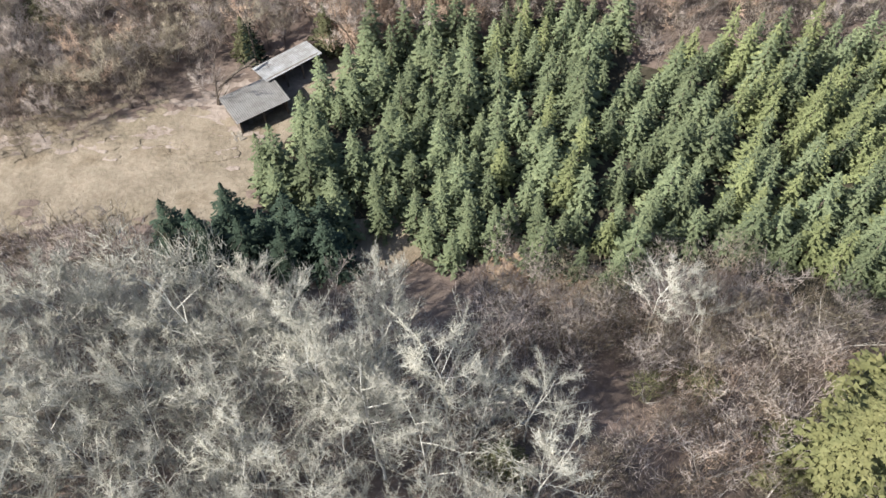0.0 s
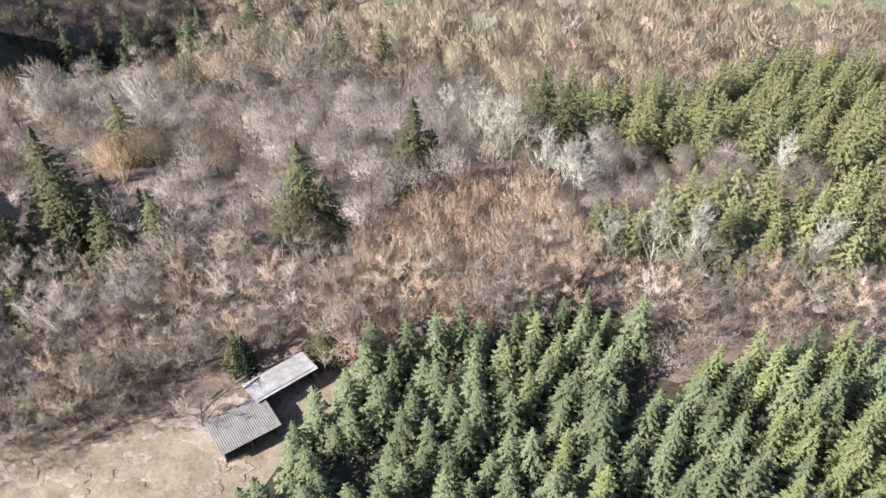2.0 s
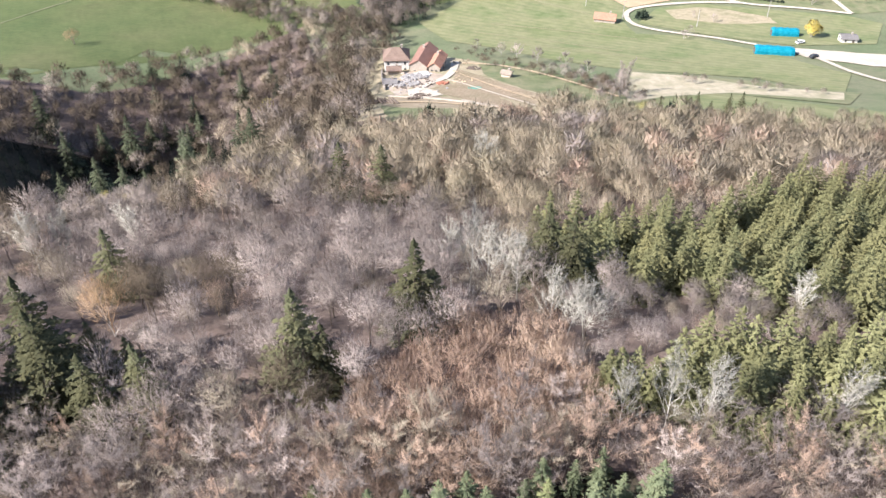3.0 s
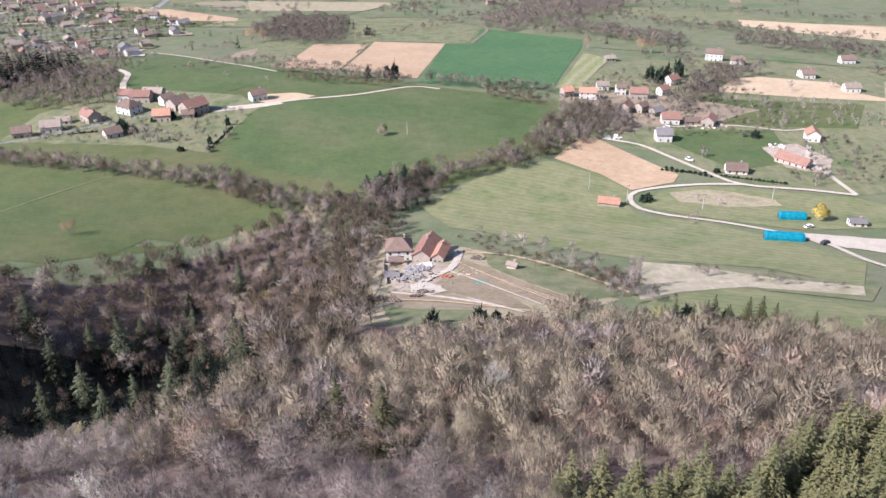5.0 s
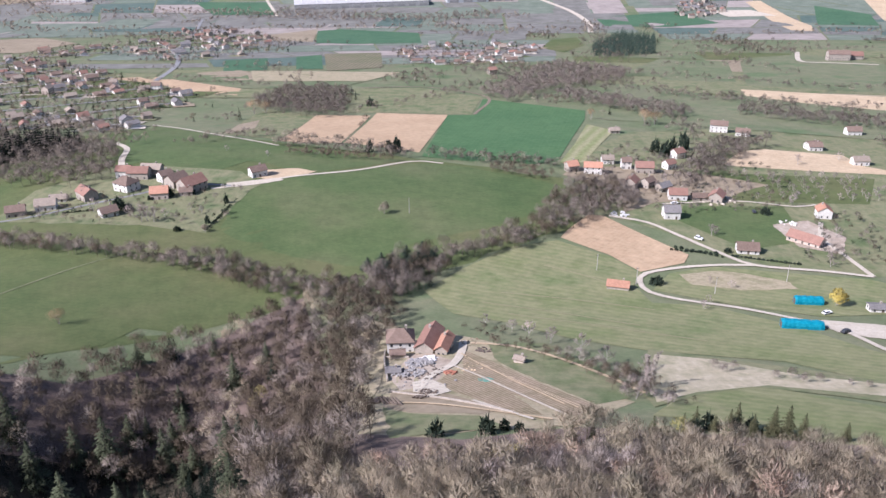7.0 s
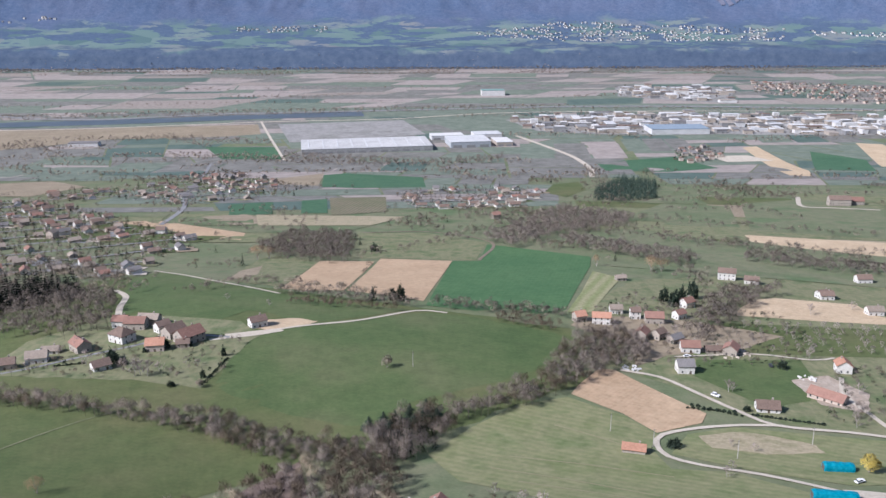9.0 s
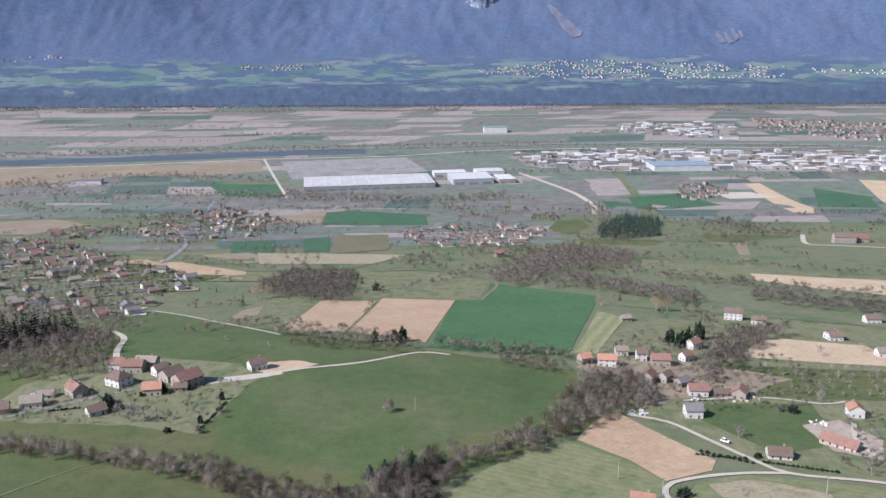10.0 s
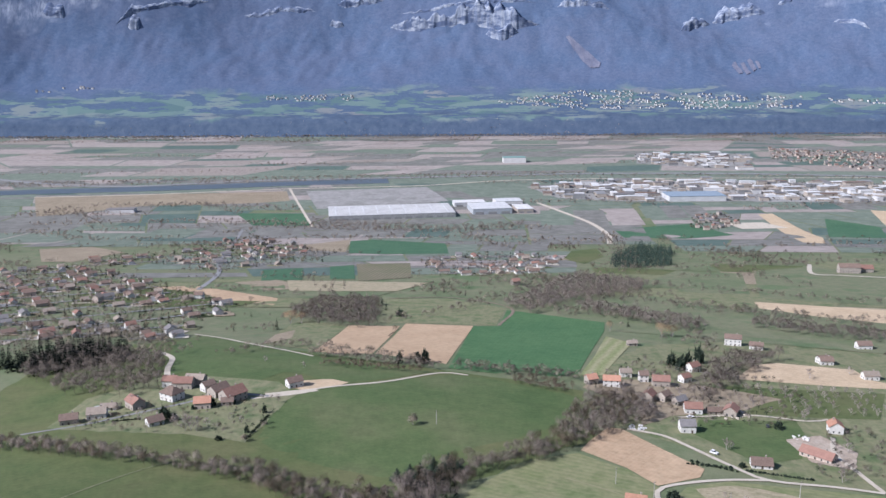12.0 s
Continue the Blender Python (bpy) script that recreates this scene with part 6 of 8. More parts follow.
for i, (x, y, s) in enumerate(((-131, 265.8, 1.2), (-120.2, 253.5, 1.15), (-115.6, 269.4, 0.95), (-106.8, 271.1, 1.45), (-104.9, 283.9, 0.9), (-89.6, 291.3, 1.0), (-92.5, 286.7, 0.85), (-67.2, 262.7, 1.3), (-92.5, 278.3, 1.05), (-109.1, 246, 1.25), (-56, 180, 1.0), (-113, 230.5, 1.15), (-78.6, 315.6, 1.1), (-95.3, 305.4, 0.7), (-114.1, 321.8, 0.7), (-109, 307.2, 0.65), (-91.3, 336.7, 0.6), (-100.8, 288, 0.7), (-96.7, 251.0, 1.0), (-75.7, 190.0, 0.94), (-81.0, 270.7, 0.88), (-45.3, 194.5, 1.06), (-94.0, 202.2, 0.75), (-83.0, 267.3, 0.69), (-71.0, 332.7, 0.62))):
    plant(GREY_FIR[i % 2], x, y, s, i * 1.1, i < 2, .9)
# dark young spruces along the brow, and bushes on the bank behind it
for i, (x, y, s) in enumerate(((55, 238, .42), (58.5, 240, .5), (63, 239, .36), (66, 237, .52), (68.5, 239, .6), (71.5, 236, .45), (76, 235, .62), (79, 234, .66), (82, 232, .55), (47, 236, .4), (31, 229, .42), (26, 228, .45), (92, 231, .4))):
    plant(fir_roots[i % 2], x, y, s, i * 1.7, False, .85)
BUSH = [dome_tree(s, 5.0, 2.6, 420, .07, .9, 5, .3) for s in (141, 142)]
merged("bank_bushes", BUSH, [(x, y, rng.uniform(.7, 1.15)) for x, y in ((34, 315), (37, 312), (41, 307), (43, 301), (47, 298), (46, 303), (50, 296), (52, 291), (50, 286), (53, 284), (51, 279), (48, 274), (53, 273), (47, 269), (55, 268), (59, 264), (57, 260))], TWIG_MAUVE, "mauve-brown bushes along the foot of the meadow", "bushes", rng)
merged("bank_bushes", BUSH, [(x, y, rng.uniform(.5, .9)) for x, y in ((82, 300), (84, 297), (88, 299), (98, 290), (103, 289), (105, 285), (110, 286), (118, 283), (122, 280))], TWIG_HEDGE, "grey-brown bushes on the worn bank", "bushes", rng)
# pale birches
BIRCH = [bare_tree(s, 11.5, 4.2, 14, 6, 16, 0.04, 1.0, 0.25, 0.10, 1, 2.3, .45) for s in (111, 112)]
BIRCH_M = [(mesh_of("trunk", *a, BARK_PALE), mesh_of("crown", *c, TWIG_GREY)) for a, c in BIRCH]
birch_roots = [tree_thing("birch", "slender leafless birch with a white trunk", "birch", "pale birches", *m) for m in BIRCH_M]
for i, (x, y, s) in enumerate(((0, 118, 1.0), (2.5, 116.5, 1.1), (4.6, 116, 1.05), (6.3, 115.2, 1.05), (6.2, 168, 1.1), (9, 168.6, 1.05), (18, 85, .95), (23, 86, .95), (26.5, 85, 1.1), (41, 87, .9), (9, 113, 1.0), (-47.6, 129.4, .95), (-61, 122.4, 1.0), (-57.6, 124, .9), (12, 104, .9), (14.5, 103, .9), (44, 106, .8))):
    plant(birch_roots[i % 2], x, y, s, i * 2.1, i < 2)
# shrubs and trees in bud
BALL = [(bare_tree(s, 4.2, 2.2, 6, 1, 0, .04, 1.0, .1, .08, 2)[0], dome_tree(s, 5.2, 3.0, 480, .07, .95, 0)) for s in (121, 122)]
for m, w, spots in ((TWIG_ORANGE, "orange-brown", ((-42, 102, 2.0), (-175, 792, 2.6), (-166, 796, 2.2), (152, 740, 2.6), (160, 738, 2.2), (112, 762, 2.0), (-150, 342, 1.3), (-205, 325, 1.6))),
                    (TWIG_TAN, "tan", ((13.5, 37, .9), (16, 36, .7), (-30, 72, 1.0), (-37, 70, .9), (-44, 68, .8))), (NEEDLES_OLIVE, "ivy-green", ((16.2, 28, .8), (20.6, 28.5, .8))), (TWIG_YELLOW, "yellow-green", ((-70.8, 169.8, .9), (-66, 171, .8), (-68, 304, 1.5), (52, 230, 1.3), (-62, 160, .8), (-28, 190, .8), (-24, 193, .9), (8, 216, 1.0), (13, 220, .9))),
                    (FORSYTHIA, "bright yellow blossoming", ((156.8, 378.7, 1.5),)), (TWIG_TAN, "pale budding", ((-38.6, 483.4, 1.3), (-36, 331, 1.3), (-125, 452, .9)))):
    ball = dome_tree(123, 5.2, 3.0, 1500, .16, .6, 5) if m is FORSYTHIA else dome_tree(124, 5.2, 3.0, 900, .13, .7, 5) if w == "pale budding" else dome_tree(125, 5.2, 3.0, 2200, .022, .5, 8, .2) if m is TWIG_ORANGE else BALL[0][1]
    rr = tree_thing("shrub", f"round {w} shrub among bare trees", "shrub", "", mesh_of("trunk", *BALL[0][0], BARK), mesh_of("crown", *ball, m))
    for i, (x, y, s) in enumerate(spots):
        plant(rr, x, y, s, i * 1.9, i == 0, .66 if s == 2.0 else 1.0)
# the tall poplars below the farm
POPLAR = bare_tree(131, 17, 1.6, 26, 3, 12, .07, 1.4, .08, .2)
pop = tree_thing("poplar", "tall narrow leafless poplar", "poplar", "poplars", mesh_of("trunk", *POPLAR[0], BARK), mesh_of("crown", *POPLAR[1], TWIG_MAUVE))
for i, (x, y, s) in enumerate(((56, 276, .85), (54, 271, .75), (57.5, 282, .9), (50, 268, .7))):
    plant(pop, x, y, s, i * 1.1, i == 0)
# ---- houses ----
def tiles(name, a, c, d):
    return surface(name, [a, c, d], [tuple(v * .8 for v in c), tuple(min(v * 1.2, 1) for v in c)], 1.5, 0.35, rough=0.85, random_tint=0.12)


TILE_ORANGE = tiles("orange_tiles", (.25, .13, .085), (.325, .175, .118), (.39, .23, .16))
TILE_RED = tiles("red_tiles", (.151, .084, .063), (.206, .118, .091), (.260, .160, .126))
TILE_BROWN = tiles("brown_tiles", (.105, .071, .055), (.151, .109, .086), (.202, .151, .126))
TILE_TAN = tiles("tan_tiles", (.171, .136, .108), (.228, .189, .151), (.286, .249, .207))
TILE_GREY = tiles("grey_tiles", (.101, .095, .091), (.147, .139, .134), (.202, .193, .186))
WHITE = surface("white_render", [(.470, .454, .412), (.546, .529, .487), (.605, .588, .554)], [(.454, .437, .395), (.580, .563, .529)], 0.8, 0.2, rough=0.95)
ROSE = surface("rose_render", [(.328, .271, .221), (.410, .344, .287), (.476, .410, .353)], [(.312, .254, .213), (.459, .394, .336)], 0.8, 0.15, rough=0.95)
STONE_WALL = surface("rubble_wall", [(.20, .175, .145), (.30, .265, .225), (.41, .37, .32)], [(.23, .20, .165), (.36, .32, .27)], 2.2, 0.3, rough=0.95, bump=0.04)
GLASS_DARK = surface("dark_glazing", [(.03, .035, .04), (.05, .055, .06)], None, 1.0, rough=0.12)
WOOD_DARK = surface("weathered_wood", [(.06, .048, .038), (.10, .08, .065), (.16, .13, .11)], None, 3.0, rough=0.9, stretch=(6, 6, .6))
METAL_PALE = surface("pale_sheet_metal", [(.36, .36, .355), (.45, .45, .44), (.54, .54, .53)], [(.34, .34, .335), (.52, .52, .51)], 0.6, 0.1, rough=0.8)
CONCRETE = surface("concrete", [(.40, .39, .37), (.5, .49, .47), (.6, .59, .57)], [(.4, .39, .37), (.58, .57, .55)], 0.9, 0.1)


def box(bm, x0, x1, y0, y1, z0, z1):
    v = [bm.verts.new((x, y, z)) for z in (z0, z1) for y in (y0, y1) for x in (x0, x1)]
    for f in ((0, 2, 3, 1), (4, 5, 7, 6), (0, 1, 5, 4), (2, 6, 7, 3), (0, 4, 6, 2), (1, 3, 7, 5)):
        bm.faces.new([v[i] for i in f])


def gable_body(l, w, h, rise):
    """Walls with gables, the ridge along x."""
    bm = bmesh.new()
    a, c = l / 2, w / 2
    lo = [bm.verts.new(p) for p in ((-a, -c, -2.5), (a, -c, -2.5), (a, c, -2.5), (-a, c, -2.5))]
    hi = [bm.verts.new(p) for p in ((-a, -c, h), (a, -c, h), (a, c, h), (-a, c, h))]
    g = [bm.verts.new((-a, 0, h + rise)), bm.verts.new((a, 0, h + rise))]
    bm.faces.new((lo[0], lo[1], hi[1], hi[0]))
    bm.faces.new((lo[2], lo[3], hi[3], hi[2]))
    bm.faces.new((lo[1], lo[2], hi[2], g[1], hi[1]))
    bm.faces.new((lo[3], lo[0], hi[0], g[0], hi[3]))
    bm.faces.new((hi[0], hi[1], g[1], g[0]))
    bm.faces.new((hi[2], hi[3], g[0], g[1]))
    return bm


def gable_roof(l, w, h, rise, over=0.5, thick=0.22, hip=0.0):
    """Two slabs that meet at the ridge and overhang; hip: how far the ridge draws in."""
    bm = bmesh.new()
    a, c = l / 2 + over * .8, w / 2 + over
    drop = rise * over / (w / 2)
    rings = []
    for s, u in ((0.06, 0.0), (0.06 + thick, 0.0)):
        rings.append([bm.verts.new(p) for p in ((-a, -c, h - drop + s), (a, -c, h - drop + s), (a, c, h - drop + s), (-a, c, h - drop + s), (-a + hip, 0, h + rise + s), (a - hip, 0, h + rise + s))])
    lo, hi = rings
    for r, flip in ((hi, False), (lo, True)):
        for f in ((0, 1, 5, 4), (2, 3, 4, 5), (1, 2, 5), (3, 0, 4)):
            if not hip and len(f) == 3:
                continue
            v = [r[i] for i in f]
            bm.faces.new(v[::-1] if flip else v)
    loop = (0, 1, 2, 3) if hip else (0, 1, 5, 2, 3, 4)
    for i, j in zip(loop, loop[1:] + loop[:1]):
        bm.faces.new((lo[i], lo[j], hi[j], hi[i]))
    return bm


def window_mesh(name, w, h):
    bm = bmesh.new()
    box(bm, -w / 2, w / 2, -.04, .04, 0, h)
    me = bpy.data.meshes.new(name)
    bm.to_mesh(me)
    bm.free()
    me.materials.append(GLASS_DARK)
    return me


PANE = window_mesh("window", 0.8, 1.1)
DOOR = window_mesh("door", 1.1, 2.1)
DOOR.materials.clear()
DOOR.materials.append(WOOD_DARK)
CHIM = bpy.data.meshes.new("chimney")
cb = bmesh.new()
box(cb, -.35, .35, -.35, .35, -1.2, 1.0)
box(cb, -.42, .42, -.42, .42, 1.0, 1.12)
cb.to_mesh(CHIM)
cb.free()
CHIM.materials.append(STONE_WALL)
HUES = {"orange_tiles": "orange-tiled", "red_tiles": "red-tiled", "brown_tiles": "brown-tiled", "tan_tiles": "tan-tiled", "grey_tiles": "grey-tiled"}
HUES_W = {"white_render": "white-rendered", "rose_render": "rose-rendered", "rubble_wall": "rubble-stone"}


HOUSE_SPOTS = []
SIZE = 0.85


def house(x, y, l, w, rot, h, roof, wall, hip=False, rise=None, label="", name="house"):
    """A house with walls, an overhanging roof, a chimney, windows on its long and gable sides and a door."""
    l, w, h = l * SIZE, w * SIZE, h * (.45 + .55 * SIZE)
    rise = rise or w * 0.34
    HOUSE_SPOTS.append((x, y, max(l, w) / 2 + 2.5))
    root = new(name)
    root.matrix_basis = pose(x, y, ground_z(x, y), 0, 0, rot)
    tagged(root, label or f"{HUES_W[wall.name]} house with a {HUES[roof.name]} {'hipped' if hip else 'gabled'} roof", "house")
    part("wall", gable_body(l, w, h, 0.01 if hip else rise), wall, root)
    top = part("roof", gable_roof(l, w, h, rise, hip=w * .45 if hip else 0), roof, root)
    ch = part("chimney", CHIM, None, top)
    ch.location = (l * .22, w * .12, h + rise * .9)
    floors = 1 if h < 4 else 2
    n = max(2, int(l / 3))
    for k in range(floors):
        z = 1.0 + 2.6 * k
        if z + 1.3 > h:
            break
        for i in range(n):
            u = -l / 2 + l * (i + .5) / n
            for s in (-1, 1):
                is_door = k == 0 and i == n // 2 and s < 0
                ob = part("door" if is_door else "window", DOOR if is_door else PANE, None, root)
                ob.location = (u, s * (w / 2 + .005), 0 if is_door else z)
        for s in (-1, 1):
            for u in (-w * .2, w * .2):
                ob = part("window", PANE, None, root)
                ob.matrix_basis = pose(s * (l / 2 + .005), u, z, 0, 0, 90)
    return root


house(-162, 500, 11, 9, 10, 4.6, TILE_ORANGE, ROSE)
house(-148, 513, 16, 12, 50, 5.5, TILE_RED, STONE_WALL)
house(-149, 505, 8, 6, 10, 3, TILE_BROWN, STONE_WALL)
house(-159, 521, 13, 10, 55, 5, TILE_BROWN, STONE_WALL)
house(-168, 529, 9, 7, 50, 5, TILE_BROWN, WHITE)
house(-180, 543, 14, 8, -5, 4.5, TILE_TAN, STONE_WALL)
house(-185, 535, 14, 9, 0, 5, TILE_RED, STONE_WALL)
house(-195, 539, 10, 8, 0, 5, TILE_RED, WHITE)
house(-185, 514, 13, 11, -30, 5.5, TILE_BROWN, WHITE, hip=True)
house(-202, 500, 13, 9, -45, 5, TILE_RED, STONE_WALL)
house(-180, 472, 10, 8, 40, 3.2, TILE_BROWN, WHITE)
house(-218, 485, 12, 9, 15, 4, TILE_TAN, WHITE)
house(-217, 498, 10, 6, 10, 2.6, TILE_TAN, WHITE)
house(-117, 540, 11, 8, 35, 4.5, TILE_BROWN, WHITE)
house(-230, 476, 11, 8, 20, 4, TILE_BROWN, STONE_WALL)
house(72, 577, 8, 8, 20, 5, TILE_ORANGE, STONE_WALL)
house(85, 574, 13, 8, -8, 5.5, TILE_ORANGE, WHITE)
house(98, 598, 9, 7, 0, 4, TILE_TAN, WHITE)
house(108, 587, 7, 7, 0, 6, TILE_BROWN, WHITE)
house(118, 579, 13, 9, -5, 5, TILE_RED, STONE_WALL)
house(148, 618, 8, 7, 20, 4.5, TILE_RED, ROSE)
house(136, 589, 8, 7, 30, 4.5, TILE_RED, WHITE)
house(104, 547, 9, 8, 60, 5, TILE_RED, STONE_WALL)
house(114, 548, 8, 7, 40, 5, TILE_BROWN, STONE_WALL)
house(122, 542, 9, 7, 30, 4, TILE_GREY, STONE_WALL)
house(127, 529, 12, 9, -5, 4.2, TILE_RED, WHITE)
house(140, 528, 11, 6, 0, 2.6, TILE_BROWN, STONE_WALL)
house(149, 526, 10, 9, 62, 4.5, TILE_RED, STONE_WALL)
house(116, 497, 10, 9, 0, 5, TILE_GREY, WHITE)
house(142, 448, 12, 9, -8, 2.8, TILE_BROWN, WHITE)
house(176, 462, 20, 9, -45, 3, TILE_RED, ROSE)
house(201, 503, 9, 9, 80, 5, TILE_ORANGE, WHITE)
house(70, 399, 11, 6, -15, 2.4, TILE_ORANGE, STONE_WALL)
house(268, 611, 12, 8, 0, 4, TILE_TAN, WHITE)
house(253, 654, 11, 8, 10, 4, TILE_BROWN, WHITE)
house(203, 711, 15, 9, -15, 7, TILE_BROWN, WHITE)
house(217, 696, 12, 8, -20, 4, TILE_BROWN, WHITE)
house(253, 650, 11, 8, 0, 4, TILE_BROWN, WHITE)
house(305, 707, 13, 9, 0, 4.5, TILE_BROWN, WHITE)
house(120, 699, 9, 6, 10, 3, TILE_TAN, STONE_WALL)
house(148, 616, 9, 8, 30, 5, TILE_RED, WHITE)
house(-307, 936, 11, 9, 0, 6, TILE_BROWN, WHITE)
house(-363, 966, 10, 8, 10, 5, TILE_TAN, WHITE)
house(-406, 906, 12, 9, 80, 8, TILE_TAN, ROSE)
house(42, 1045, 11, 9, 20, 6, TILE_RED, STONE_WALL)


SIZE = 1.0
# ---- the farm in the fold of the hill ----
house(-21, 327, 9.5, 8.5, 4, 5.6, TILE_BROWN, WHITE, hip=True, label="white farmhouse with a hipped brown roof", name="farmhouse")
house(-10.6, 327, 15, 6.6, 76, 4.2, TILE_RED, STONE_WALL, rise=2.3, label="long stone barn with a rusty red tile roof", name="barn")
house(-5.2, 323, 10.5, 4.2, 76, 3.4, TILE_ORANGE, STONE_WALL, rise=1.6, label="narrow orange-roofed lean-to beside the barn", name="barn")
house(-21.5, 318, 5, 3.4, 5, 2.2, TILE_BROWN, STONE_WALL, rise=.7, label="small grey-roofed outhouse below the farmhouse", name="outhouse")
house(20, 308, 3.4, 2.4, -25, 1.9, TILE_TAN, ROSE, rise=.6, label="cream garden hut on the mown meadow", name="garden_hut")

# ---- scattered village houses ----
def plain_house(i):
    l, w, h = ((9, 7, 3.2), (10, 7, 4.0), (8, 6.6, 3.8), (11.5, 7, 3.0))[i % 4]
    roof, wall = ((TILE_BROWN, WHITE), (TILE_GREY, WHITE), (TILE_TAN, STONE_WALL), (TILE_BROWN, ROSE), (TILE_RED, WHITE), (TILE_BROWN, WHITE))[i % 6]
    root = new("house")
    tagged(root, f"{HUES_W[wall.name]} village house with a {HUES[roof.name]} roof", "house", "village houses")
    part("wall", gable_body(l, w, h, w * .29), wall, root)
    part("roof", gable_roof(l, w, h, w * .29), roof, root)
    return root


KINDS = [plain_house(i) for i in range(12)]
used, town = set(), []
for outline, gap in ((TOWN_D, 22), (TOWN_E, 32), (TOWN_F, 38), (BENCH_TOWN_A, 18), (BENCH_TOWN_B, 19), (BENCH_TOWN_C, 18), (BENCH_TOWN_D, 20), (FOOT_TOWN, 17)):
    town += [p for p in scatter(outline, gap, rng, .38 if gap < 25 else .49) if rng.random() < .64 and (p[1] < 3400 or (p[1] < 3690 or p[1] > 3760) and noise.noise(Vector((p[0] / 90, p[1] / 50, 4))) > -.1)]
HEADING = {}


def village(outline, turn, between, along):
    """Streets side by side through a village, with houses on both sides of each."""
    c, w = math.cos(turn), math.sin(turn)
    us, vs = [p[0] * c + p[1] * w for p in outline], [p[1] * c - p[0] * w for p in outline]
    v, made = min(vs) + between * .5, []
    while v < max(vs):
        u, run = min(us), []
        while u < max(us) + along:
            q = v + 9 * noise.noise(Vector((u / 80, v, 3)))
            x, y = u * c - q * w, u * w + q * c
            if inside(x, y, outline):
                run.append((x, y))
                for side in (-1, 1):
                    if rng.random() < .66 and noise.noise(Vector((x / 55, y / 55, 6))) > -.25:
                        d = side * rng.uniform(9, 12.5)
                        p = (x - d * w + rng.uniform(-2, 2), y + d * c + rng.uniform(-2, 2))
                        HEADING[p] = math.degrees(turn) + rng.choice((0, 0, 90)) + rng.uniform(-7, 7)
                        made.append(p)
            if run and (not inside(x, y, outline) or u + along >= max(us) + along):
                if len(run) > 2:
                    strip("street", run, 4.6, ASPHALT, "pale grey street through the village", "street", lift=0.85, step=15)
                run = []
            u += along
        v += between
    return made


for outline, turn in ((TOWN_B, .62), (TOWN_A, .5), (TOWN_C, .2)):
    town += village(outline, turn, 52, 23)
singles = [p for p in town if p[1] < 1420][:270]
rest = [p for p in town if p not in set(singles)]
for x, y in singles:
    k = rng.randrange(12)
    m = pose(x, y, ground_z(x, y), 0, 0, HEADING.get((x, y), 20))
    grown = rng.uniform(.85, 1.4)
    if k in used:
        copy_thing(KINDS[k], m).scale = (grown, rng.uniform(.95, 1.3), rng.uniform(.85, 1.3))
    else:
        KINDS[k].matrix_basis = m
    used.add(k)


# gardens, drives and lawns round the village houses
plots = {m.name: (m, [], []) for m in (GRAVEL, SPRING, BROWN, GARDEN, OLIVE, ASPHALT)}
for x, y in singles:
    for _ in range(2):
        m, vs, fs = plots[rng.choice(list(plots))]
        g, a, c = rng.choice((0, 1.57, .35)) + rng.uniform(-.1, .1), rng.uniform(5, 11), rng.uniform(3, 9)
        ox, oy = x + rng.uniform(-9, 9), y + rng.uniform(-9, 9)
        k, top = len(vs), rng.uniform(.55, .75)
        for i in range(4):
            for j in range(4):
                u, v = a * (i / 1.5 - 1), c * (j / 1.5 - 1)
                px, py = ox + u * math.cos(g) - v * math.sin(g), oy + u * math.sin(g) + v * math.cos(g)
                vs.append((px, py, ground_z(px, py) + top))
        fs += [(k + i * 4 + j, k + i * 4 + 4 + j, k + i * 4 + 5 + j, k + i * 4 + 1 + j) for i in range(3) for j in range(3)]
for m, vs, fs in plots.values():
    tagged(part("garden_plots", mesh_of("garden_plots", vs, fs, m)), f"garden plots of {m.name.replace('_', ' ')} among village houses", "garden", kind="stuff")


def house_block(wall_list, roof_list, x, y, l, w, h, g):
    for out, bm in ((wall_list, gable_body(l, w, h, w * .29)), (roof_list, gable_roof(l, w, h, w * .29, thick=.4))):
        bmesh.ops.triangulate(bm, faces=bm.faces[:])
        bm.verts.index_update()
        r = pose(x, y, ground_z(x, y), 0, 0, g)
        out[1].extend([tuple(v.index + len(out[0]) for v in f.verts) for f in bm.faces])
        out[0].extend([tuple(r @ v.co) for v in bm.verts])
        bm.free()


high = [p for p in rest if p[1] > 3400]
rest = [p for p in rest if p[1] <= 3400]
for n, (roof, wall) in enumerate(((TILE_BROWN, ROSE), (TILE_RED, STONE_WALL), (TILE_GREY, STONE_WALL), (TILE_GREY, CONCRETE))):
    ws, rs = ([], []), ([], [])
    for i, (x, y) in enumerate(rest if n < 3 else high):
        if n == 3 or (0, 0, 1, 2, 2)[i % 5] == n:
            house_block(ws, rs, x, y, *((rng.uniform(9, 14), rng.uniform(7, 9), rng.uniform(3, 6)) if y < 3400 else (rng.uniform(7, 11), rng.uniform(6, 8), rng.uniform(3, 4.5))), HEADING.get((x, y), rng.choice((0, 90, 30))))
    root = tagged(new("distant_houses"), f"distant houses with {HUES[roof.name]} roofs", "houses", kind="stuff")
    part("wall", mesh_of("wall", *ws, wall), None, root)
    part("roof", mesh_of("roof", *rs, roof), None, root)


